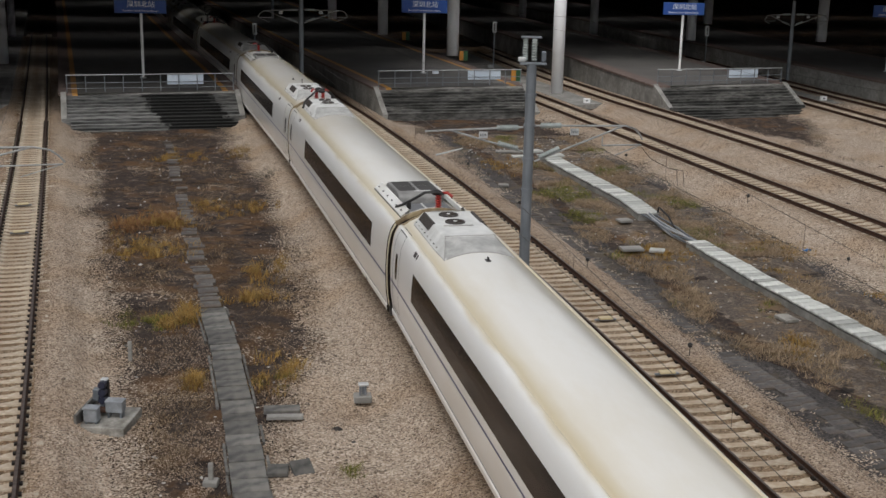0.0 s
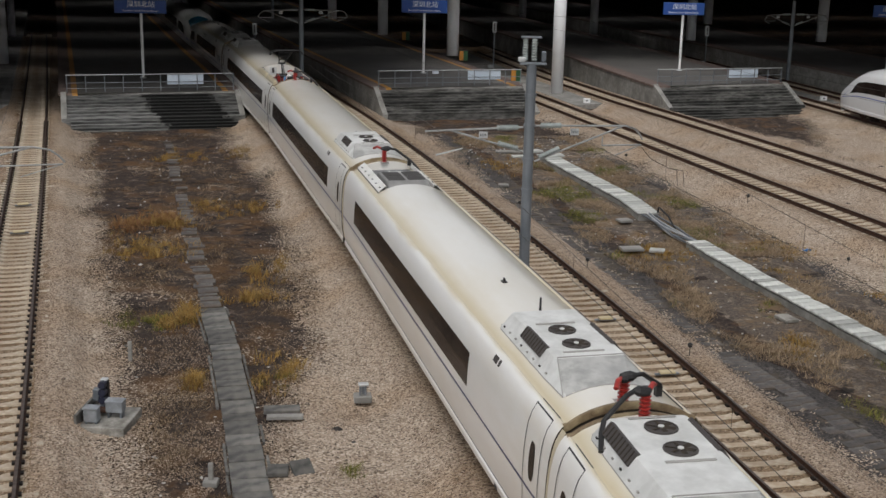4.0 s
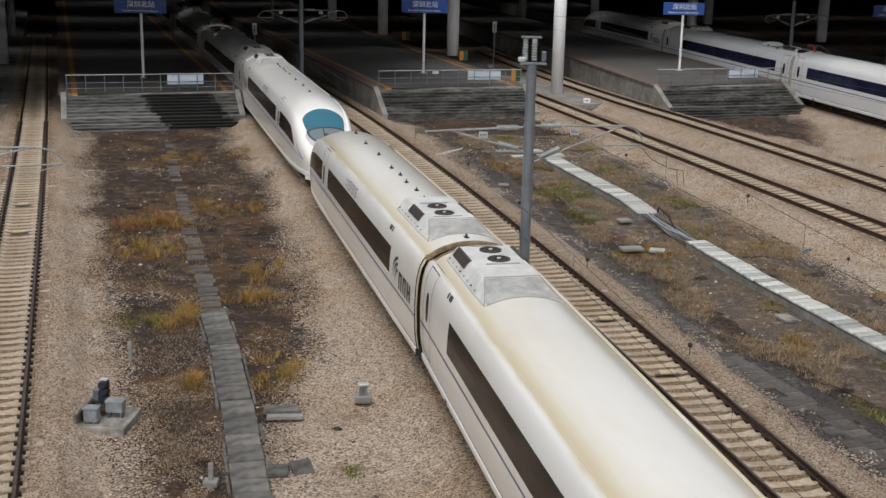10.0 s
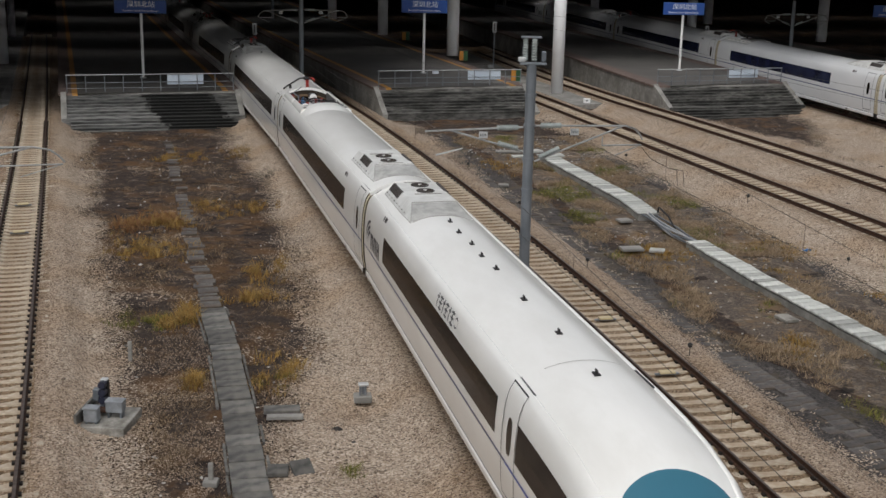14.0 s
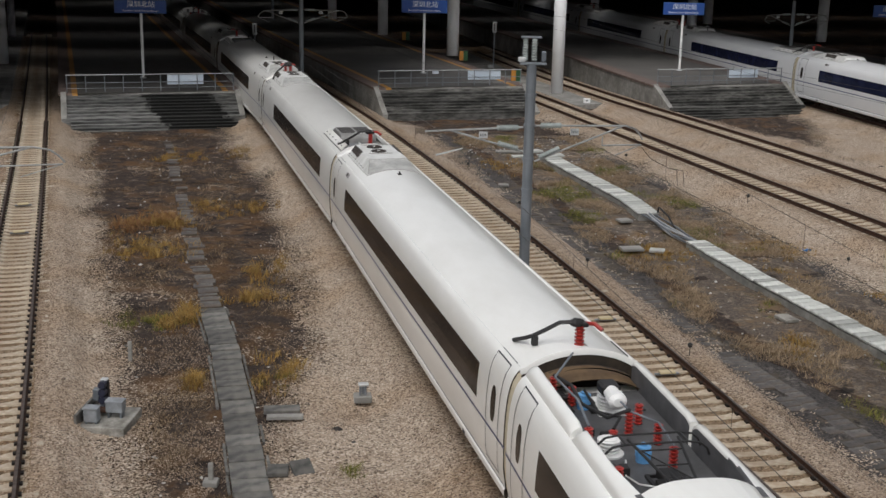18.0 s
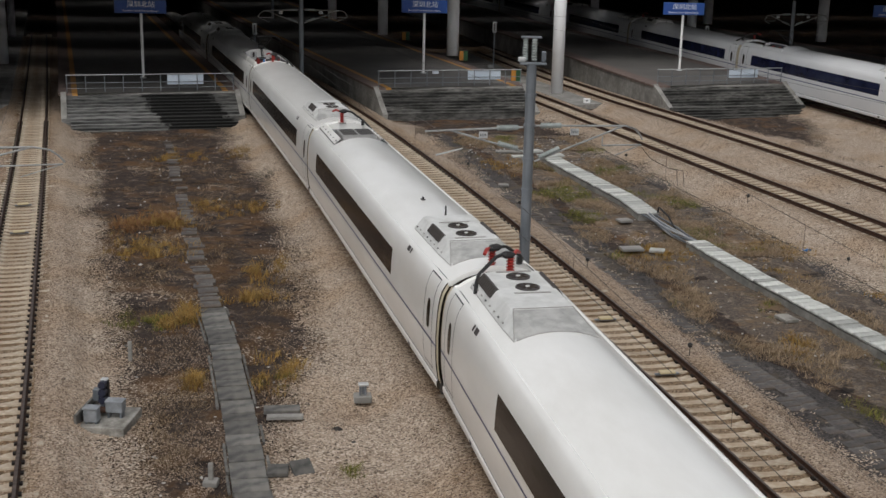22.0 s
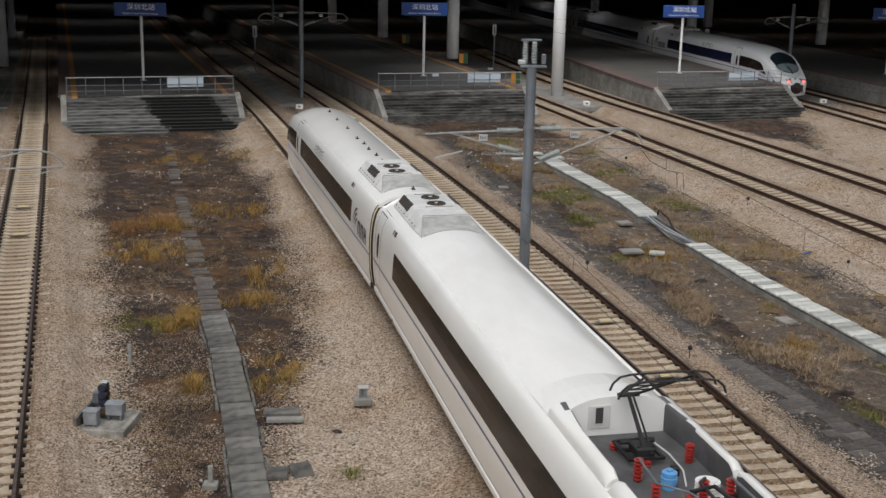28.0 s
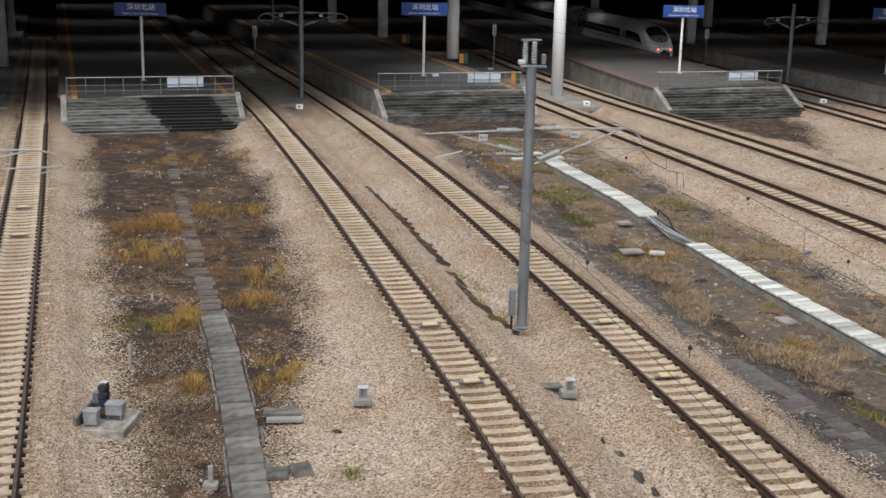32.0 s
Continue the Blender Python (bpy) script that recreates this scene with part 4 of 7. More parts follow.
def gangway(car, x, sg, back=0.05):
    """Half of the folded link between two cars, sunk below the skin."""
    bm = bmesh.new()
    rows = []
    for i, px in enumerate(np.linspace(x - sg * back, x + sg * 0.30, 5 if back < 0.1 else 9)):
        s = 0.905 if i % 2 else 0.925
        half = [(y * s, 0.5 + (z - 0.5) * (s - 0.02)) for y, z in PROFILE]
        rows.append([(px, y, z) for y, z in half] + [(px, -y, z) for y, z in half[-2::-1]])
    strip(bm, rows, True)
    bmesh.ops.recalc_face_normals(bm, faces=bm.faces)
    part("gangway", bm, RUSTED if back > 0.1 else BELLOWS, car, "brown folded gangway between cars")
    for s2 in (1, -1):
        c = bmesh.new()
        rows = []
        for z in np.linspace(0.7, 3.46, 12):
            y = s2 * (side_y(z) - 0.025)
            rows.append([(x - sg * 0.03, y, z), (x + sg * 0.205, y, z)])
        strip(c, rows)
        part("gap_cover", c, CREAM, car, "cream cover strip at the car's end")
        part("end_step", box(bmesh.new(), (x + sg * 0.13, s2 * 1.38, 0.58), (0.24, 0.1, 0.36)), BLACK, car)


def end_rim(car, x, sg, mat):
    """A raised rim across the roof at the car's end."""
    bm = bmesh.new()
    ring = []
    for px, up in ((x - sg * 0.10, 0.0), (x - sg * 0.08, 0.03), (x - sg * 0.0, 0.035), (x + sg * 0.015, 0.0), (x + sg * 0.015, -0.12)):
        ring.append([(px, y, roof_z(y) + up) for y in np.linspace(-1.27, 1.27, 25)])
    strip(bm, ring)
    bmesh.ops.recalc_face_normals(bm, faces=bm.faces)
    part("end_rim", bm, mat, car, "raised rim across the roof end", True)


def lid_seam(bm, x, n=14):
    """A thin joint across the roof."""
    rows = []
    for i in range(n + 1):
        y = 0.8 - 1.6 * i / n
        rows.append([(x - 0.012, y, roof_z(y) + 0.004), (x + 0.012, y, roof_z(y) + 0.004)])
    strip(bm, rows)
    return bm


HB = CAR / 2 - 0.22   # half the body's length


def car_trail(mat, label, group, sg):
    """A car with an air unit at its +x end and a smooth roof at the other."""
    car = car_base(label, group)
    part("body", shell(bmesh.new(), [(x, same) for x in (-HB, -6, 0, 6, HB)]), [mat, BELLOWS], car, smooth=20)
    side_fit(car, -9.9, 8.7, (-11.15, 11.15))
    underside(car, -HB, HB)
    gangway(car, HB, 1)
    gangway(car, -HB, -1)
    unit_at(car, 1, sg)
    hv_pair(car, -HB + 0.35, -1)
    end_rim(car, HB, 1, rim_of(mat))
    end_rim(car, -HB, -1, rim_of(mat))
    small_antenna(car, HB - 5.6)
    return car


def rim_of(mat):
    return DIRTYRIM if mat is BODY_GRIMY else mat


def small_antenna(car, x, y=0.0, h=0.0):
    bm = bmesh.new()
    z = roof_z(y)
    box(bm, (x, y, z + 0.015), (0.20, 0.12, 0.03))
    box(bm, (x, y, z + 0.07), (0.12, 0.035, 0.10), 0.01)
    if h:
        rod(bm, (x, y, z), (x, y, z + h), 0.03, 0.022, 8)
    part("antenna", bm, BLACK, car, "small black roof antenna")


def hv_pair(car, x, sg, flip=1):
    """The red insulator and cable that carry power to the next car."""
    z = roof_z(0.35)
    f = sg * flip
    post = insulator(car, (x, 0.1 * f, z - 0.02), 0.52, 0.11)
    part("insulator_foot", box(bmesh.new(), (x, 0.1 * f, z), (0.3, 0.3, 0.05), 0.01), FITGREY, post)
    hb = bmesh.new()
    lathe(hb, (x, 0.16 * f, z + 0.54), (x, -0.12 * f, z + 0.58), [(0, 0.09), (0.3, 0.11), (0.7, 0.11), (1, 0.06)], 10)
    box(hb, (x + 0.1 * sg, 0.16 * f, z + 0.55), (0.2, 0.12, 0.1), 0.02)
    part("insulator_cap", hb, BLACK, car)
    cable(car, [(x + 0.08 * sg, 0.2 * f, z + 0.56), (x + 0.25 * sg, 0.32 * f, z + 0.60), (x + 0.42 * sg, 0.42 * f, z + 0.50)], 0.05, RED, "link_sleeve")
    cable(car, [(x, -0.1 * f, z + 0.58), (x - 0.12 * sg, -0.3 * f, z + 0.54), (x - 0.25 * sg, -0.55 * f, z + 0.33), (x - 0.38 * sg, -0.76 * f, z + 0.16), (x - 0.6 * sg, -0.88 * f, z + 0.02), (x - 1.0 * sg, -1.0 * f, roof_z(1.0) + 0.05)], 0.05)
    part("cable_clamp", box(bmesh.new(), (x - 0.38 * sg, -0.74 * f, z + 0.03), (0.12, 0.12, 0.22)), BLACK, car)


def car_mid(mat, label, group, sg, aerial=True):
    """A car with the sunk cooler at its +x end and an air unit at the other."""
    car = car_base(label, group)
    a, b = HB - 0.25, HB - 4.3
    dip = sunk(0.8, 3.54)
    part("body", shell(bmesh.new(), [(-HB, same), (-6, same), (0, same), (b - 0.02, same), (b, dip), (a, dip), (a + 0.02, same), (HB, same)]), [mat, BELLOWS], car, smooth=20)
    side_fit(car, -6.3, 9.6, (-11.15,))
    underside(car, -HB, HB)
    gangway(car, HB, 1)
    gangway(car, -HB, -1)
    unit_at(car, -1, sg)
    hv_pair(car, -HB + 0.15, -1, -1)
    hv_pair(car, HB - 0.2, 1)
    end_rim(car, HB, 1, rim_of(mat))
    end_rim(car, -HB, -1, rim_of(mat))
    if aerial:
        small_antenna(car, -HB + 5.45, 0, 0.42)
        small_antenna(car, -HB + 8.0, 0.1)
    fl = part("cooler_well", box(bmesh.new(), ((a + b) / 2, 0, 3.55), (a - b - 0.06, 1.6, 0.03)), WELLFLOOR, car, "dark sunk roof well")
    c = bmesh.new()
    rows = []
    for x, z in ((b + 0.05, 3.80), (b + 0.30, 3.955), (b + 0.36, 3.97), (b + 1.78, 3.97), (b + 1.94, 3.955), (b + 2.06, 3.91), (b + 2.13, 3.84), (b + 2.16, 3.74), (b + 2.15, 3.57)):
        rows.append([(x, -0.73, 3.56), (x, -0.71, z - 0.03), (x, -0.67, z), (x, 0.67, z), (x, 0.71, z - 0.03), (x, 0.73, 3.56)])
    strip(c, rows)
    bmesh.ops.recalc_face_normals(c, faces=c.faces)
    cool = part("cooler", c, COOLERGREY, car, "grey cooler with four dark mesh panels and a rounded front", True)
    for gx in (0.72, 1.46):
        for y in (-0.34, 0.34):
            part("mesh_panel", box(bmesh.new(), (b + gx, y, 3.974), (0.68, 0.58, 0.012), 0.004), MESHGREY, cool, "dark mesh panel")
    part("worn_patch", box(bmesh.new(), (b + 1.82, 0.12, 3.966), (0.16, 0.5, 0.012)), UNITGREY, cool, "pale worn patch")
    r = bmesh.new()
    box(r, (b + 2.95, 0, 3.58), (1.5, 0.05, 0.04))
    part("well_rib", r, UNITGREY, fl)
    for sg in (1, -1):
        q = bmesh.new()
        rows = []
        for x in (b - 0.1, a + 0.1):
            rows.append([(x, sg * 0.795, 3.70), (x, sg * 0.80, 3.86), (x, sg * 0.84, 3.865), (x, sg * 1.06, 3.665), (x, sg * 1.065, 3.60)])
        strip(q, rows)
        bmesh.ops.recalc_face_normals(q, faces=q.faces)
        part("panel_joint", tube(bmesh.new(), [(b - 0.1, sg * 1.075, 3.615), (a + 0.1, sg * 1.075, 3.615)], 0.014, 5), SEAM, car)
        part("side_panel", q, PALEPANEL, car, "grey roof panel beside the cooler")
        for i in range(6):
            part("fastener", box(bmesh.new(), (b + 0.2 + i * 0.7, sg * 0.97, 3.758), (0.09, 0.05, 0.03)), BLACK, car)
    return car


def car_panto(mat, label, group, sg, raised):
    """A car with the current collector's well at its +x end and an air unit at the other."""
    car = car_base(label, group)
    a, b = HB, HB - 5.95
    dip = sunk(1.0, 3.18)
    part("body", shell(bmesh.new(), [(-HB, same), (-6, same), (0, same), (b - 0.03, same), (b, dip), (a, dip)]), [mat, BELLOWS], car, smooth=20)
    side_fit(car, -8.5, 9.8, (-11.15, 11.15))
    underside(car, -HB, HB)
    gangway(car, HB, 1, 0.5)
    gangway(car, -HB, -1)
    unit_at(car, -1, sg)
    end_rim(car, -HB, -1, rim_of(mat))
    well = part("well_floor", box(bmesh.new(), ((a + b) / 2 - 0.18, 0, 3.19), (a - b - 0.4, 2.04, 0.03)), WELL, car, "flat dark grey well floor")
    # fairings that stand along both sides of the well
    for sg in (1, -1):
        for x0, x1, top in ((b - 0.35, b + 2.72, 3.82), (b + 2.86, a + 0.02, 3.80)):
            q = bmesh.new()
            rows = []
            n = 16
            for i in range(n + 1):
                x = x0 + (x1 - x0) * i / n
                end = min(1.0, (x1 - x) / 0.22 + 0.55) if x0 < b else min(1.0, (x - x0) / 0.15 + 0.7, (x1 - x) / 0.2 + 0.72)
                t = 3.55 + (top - 3.55) * end
                w = 0.10 * max(0.0, 1 - (x - b) / 1.0) if x0 < b else 0.0
                row = [(0.985 - w, 3.2), (0.985 - w, t - 0.09), (0.995 - w, t - 0.03), (1.03 - w, t), (1.09 - w * 0.6, t - 0.015), (1.16, t - 0.07), (1.205, t - 0.15), (1.225, 3.54), (1.23, 3.42)]
                rows.append([(x, sg * y, z) for y, z in row])
            vs = strip(q, rows)
            q.faces.new(vs[0])
            q.faces.new(vs[-1])
            bmesh.ops.recalc_face_normals(q, faces=q.faces)
            q.normal_update()
            for f in q.faces:
                if abs(f.calc_center_median().y) < 0.99 and abs(f.normal.x) < 0.5:
                    f.material_index = 1
            part("fairing", q, [mat, WELL], car, "raised rounded side fairing of the well", 40)
    # the hood at the well's inner end
    q = bmesh.new()
    rows = []
    for x, k in ((b + 0.03, 1.0), (b - 0.1, 1.0), (b - 0.7, 0.75), (b - 1.5, 0.0)):
        rows.append([(x, 1.2 * s, (roof_z(1.2 * s) + 0.002) * (1 - k) + k * (3.55 + 0.50 * (1 - abs(s) ** 3.0))) for s in np.linspace(-1, 1, 13)])
    strip(q, rows)
    f = [q.verts.new((b + 0.03, 1.2 * s, 3.55 + 0.50 * (1 - abs(s) ** 3.0))) for s in np.linspace(-1, 1, 13)]
    q.faces.new(f + [q.verts.new((b + 0.03, 1.2, 3.2)), q.verts.new((b + 0.03, -1.2, 3.2))][::1])
    bmesh.ops.recalc_face_normals(q, faces=q.faces)
    hood = part("hood", q, mat, car, "rounded hood at the end of the well")
    h = bmesh.new()
    box(h, (b + 0.045, -0.38, 3.62), (0.02, 0.42, 0.5), 0.006)
    hatch = part("hatch", h, UNITGREY, hood)
    part("hatch_vent", box(bmesh.new(), (b + 0.06, -0.38, 3.66), (0.02, 0.14, 0.34)), FAN, hatch, "dark hatch vent")
    # insulators, switchgear and cables on the floor
    z = 3.205
    e = HB + 0.22                                   # the coupling; distances below are from it
    for u, y, hh in ((4.2, -0.36, 0.46), (3.2, -0.45, 0.46), (2.25, -0.42, 0.46), (2.7, -0.08, 0.5), (4.75, 0.80, 0.4), (3.2, 0.84, 0.46), (1.2, 0.55, 0.46), (0.75, 0.80, 0.5), (3.3, 0.42, 0.42)):
        insulator(car, (e - u, y, z), hh)
    for u, y in ((3.85, 0.05), (1.35, 0.36)):
        j = bmesh.new()
        x = e - u
        lathe(j, (x, y, z), (x, y, z + 0.38), [(0, 0.13), (0.3, 0.13), (0.32, 0.145), (0.6, 0.145), (0.62, 0.13), (0.85, 0.13), (0.9, 0.06), (1, 0.06)], 14)
        part("surge_arrester", j, BLUEJAR, car, "blue surge arrester")
    j = bmesh.new()
    lathe(j, (e - 3.45, 0.55, z), (e - 3.45, 0.55, z + 0.36), [(0, 0.28), (0.1, 0.28), (0.12, 0.2)] + [(0.12 + 0.8 * q, 0.12 + 0.55 * (r - 0.1)) for q, r in sheds(4, 0.16, 0.26)] + [(1, 0.1)], 16)
    part("bushing", j, WHITE, car, "white ribbed bushing")
    br = part("breaker_base", box(bmesh.new(), (e - 1.35, -0.12, z + 0.02), (0.95, 0.62, 0.04)), WHITE, car, "white breaker base plate")
    j = bmesh.new()
    lathe(j, (e - 1.45, -0.08, z + 0.03), (e - 1.45, -0.08, z + 0.42), sheds(5, 0.15, 0.21), 14)
    part("breaker_column", j, WHITE, br, "white ribbed breaker column")
    j = bmesh.new()
    lathe(j, (e - 2.25, -0.02, z + 0.50), (e - 1.6, -0.06, z + 0.50), [(0, 0.10), (0.1, 0.18), (0.45, 0.18), (0.5, 0.15), (1, 0.15)], 14)
    part("breaker_head", j, WHITE, br, "white vacuum breaker")
    part("breaker_cap", box(bmesh.new(), (e - 1.52, -0.06, z + 0.52), (0.42, 0.36, 0.26), 0.05), BLACK, br)
    cable(car, [(e - 4.2, -0.36, z + 0.46), (e - 3.2, -0.45, z + 0.48), (e - 2.7, -0.08, z + 0.52), (e - 2.3, -0.04, z + 0.55)], 0.022, GALV, "busbar")
    cable(car, [(e - 2.7, -0.08, z + 0.55), (e - 2.9, 0.4, z + 0.5), (e - 2.0, 0.62, z + 0.42), (e - 1.2, 0.58, z + 0.48), (e - 0.75, 0.80, z + 0.54)], 0.04)
    cable(car, [(e - 3.2, 0.84, z + 0.48), (e - 2.2, 0.75, z + 0.6), (e - 1.0, 0.85, z + 0.6), (e - 0.3, 0.3, z + 0.85)], 0.025, GALV, "busbar")
    cable(car, [(e - 3.3, 0.42, z + 0.45), (e - 3.0, 0.2, z + 0.55), (e - 2.2, 0.35, z + 0.3), (e - 1.35, 0.36, z + 0.42)], 0.03)
    cable(car, [(e - 2.25, -0.42, z + 0.46), (e - 1.9, -0.5, z + 0.2), (e - 1.7, -0.75, z + 0.05)], 0.02, BLACK)
    for i in range(14):
        x, y = e - 0.5 - 4.0 * random.random(), 0.05 + 0.85 * random.random()
        part("switchgear", box(bmesh.new(), (x, y, z + 0.06), (0.10 + 0.22 * random.random(), 0.08 + 0.1 * random.random(), 0.10 + 0.12 * random.random()), 0.01), BLACK, car, "black switchgear block")
    collector(car, b + 1.05, 3.2, raised)
    return car


def collector(car, x, z, raised):
    """The folding current collector."""
    fr = bmesh.new()
    for y in (-0.3, 0.3):
        box(fr, (x, y, z + 0.16), (0.85, 0.06, 0.06))
    for o in (-0.4, 0.0, 0.4):
        box(fr, (x + o, 0, z + 0.16), (0.06, 0.62, 0.06))
    box(fr, (x + 0.15, 0.0, z + 0.25), (0.42, 0.34, 0.2), 0.03)
    rod(fr, (x - 0.1, -0.32, z + 0.30), (x - 0.1, 0.32, z + 0.30), 0.06, n=8)
    for y in (-0.12, 0.12):
        rod(fr, (x - 0.35, y, z + 0.22), (x + 0.3, y, z + 0.34), 0.035, n=8)
    f = part("collector_frame", fr, BLACK, car, "black base frame of the current collector")
    for o, y in ((-0.38, -0.3), (-0.38, 0.3), (0.4, 0.0)):
        part("foot", lathe(bmesh.new(), (x + o, y, z), (x + o, y, z + 0.14), sheds(2, 0.06, 0.09), 10), RED, f, "short red insulator foot")
    part("air_hose", tube(bmesh.new(), [(x - 0.2, 0.3, z + 0.25), (x + 0.2, 0.5, z + 0.12), (x + 0.7, 0.55, z + 0.03), (x + 1.3, 0.35, z + 0.03)], 0.018), UNITGREY, f, "pale thin hose")
    if raised:
        k, top = Vector((x - 0.85, 0.1, z + 0.95)), Vector((x + 0.75, 0.15, z + 2.0))
    else:
        k, top = Vector((x - 1.0, 0, z + 0.42)), Vector((x + 1.0, 0, z + 0.62))
    foot = Vector((x + 0.3, 0, z + 0.30))
    lo = bmesh.new()
    rod(lo, foot, k, 0.045, 0.035)
    rod(lo, foot + Vector((0.1, 0.1, -0.05)), k + Vector((0, 0.08, 0)), 0.02)
    part("lower_arm", lo, BLACK, f)
    up = bmesh.new()
    for y in (-0.28, 0.28):
        rod(up, k + Vector((0, y * 0.5, 0)), top + Vector((0, y * 1.6, 0)), 0.028)
    for q in (0.3, 0.55, 0.8):
        c = k.lerp(top, q)
        w = 0.14 + 0.3 * q
        rod(up, c + Vector((0, -w, 0)), c + Vector((0, w, 0)), 0.016)
    rod(up, k.lerp(top, 0.3) + Vector((0, -0.2, 0)), k.lerp(top, 0.8) + Vector((0, 0.35, 0)), 0.014)
    rod(up, k + Vector((0, -0.2, 0)), k + Vector((0, 0.2, 0)), 0.05)
    part("upper_arm", up, BLACK, f)
    hd = bmesh.new()
    for o in (-0.2, 0.2):
        pts = [(o, -0.95, -0.3), (o, -0.9, -0.16), (o, -0.78, -0.04), (o, -0.55, 0.0), (o, 0.55, 0.0), (o, 0.78, -0.04), (o, 0.9, -0.16), (o, 0.95, -0.3)]
        for a, b in zip(pts, pts[1:]):
            rod(hd, top + Vector(a), top + Vector(b), 0.022, n=8)
    for y in (-0.55, 0.55):
        rod(hd, top + Vector((-0.2, y, 0)), top + Vector((0.2, y, 0)), 0.022)
    part("collector_head", hd, BLACK, f, "black bow with two contact strips")


def on_side(car, x, sg, pieces, mat, name, label=""):
    """Flat painted shapes on the side wall: each piece is a row of (u, z low, z high), u metres along the reading direction."""
    for piece in pieces:
        bm = bmesh.new()
        rows = [[(x - sg * u, sg * (side_y(z) + 0.007), z) for z in np.linspace(z0, z1, 4)] for u, z0, z1 in piece]
        strip(bm, rows)
        bmesh.ops.recalc_face_normals(bm, faces=bm.faces)
        part(name, bm, mat, car, label)


def slab_of(u, w, z0, z1):
    return [(u, z0, z1), (u + w, z0, z1)]


def side_marks(car, x0, x1):
    """The dark emblem with its row of bars beside the gangway, and the small row of marks under the roof's edge."""
    for sg in (1, -1):
        start = -8.95 if sg > 0 else -11.75
        arcs = []
        for k, r in enumerate((0.82, 0.62, 0.42)):
            arc = []
            for a in np.linspace(95, 178, 9):
                u, z = 0.86 + r * math.cos(radians(a)), 1.80 + (r + 0.12) * math.sin(radians(a))
                t = 0.075 * math.sin(radians((a - 95) / 83 * 150 + 15)) + 0.01
                arc.append((u, z - t * 0.4, z + t * 1.6))
            arcs.append(arc)
        on_side(car, start, sg, arcs, LOGO, "emblem_arc")
        bars = []
        for i in range(3):
            u = 0.98 + i * 0.56
            bars += [slab_of(u, 0.15, 1.80, 2.40), slab_of(u + 0.28, 0.15, 1.80, 2.40), slab_of(u + 0.15, 0.13, 2.27 if i < 2 else 2.05, 2.40 if i < 2 else 2.17)]
        on_side(car, start, sg, bars, LOGO, "emblem_bar")
        start = x0 if sg > 0 else x1
        small = []
        for i in range(3):
            u = (0.42 if sg > 0 else 0.0) + i * 0.62
            small += [slab_of(u, 0.06, 2.94, 3.32), slab_of(u - 0.06, 0.2, 3.20, 3.25), slab_of(u + 0.2, 0.28, 3.25, 3.30), slab_of(u + 0.2, 0.28, 3.11, 3.16), slab_of(u + 0.31, 0.06, 2.92, 3.32), slab_of(u + 0.2, 0.28, 2.95, 3.0)]
        c0 = 0.12 if sg > 0 else 1.98
        for a in range(8):
            q0, q1 = a * math.pi / 4, (a + 1) * math.pi / 4
            small.append([(c0 + 0.15 * math.cos(q), 3.13 + (0.15 * math.sin(q) if math.sin(q0 + 0.1) < 0 else 0.11 * math.sin(q)), 3.13 + (0.11 * math.sin(q) if math.sin(q0 + 0.1) < 0 else 0.15 * math.sin(q)) + 0.008) for q in (q0, q1)])
        on_side(car, start, sg, small, CHAR, "lettering_bar")


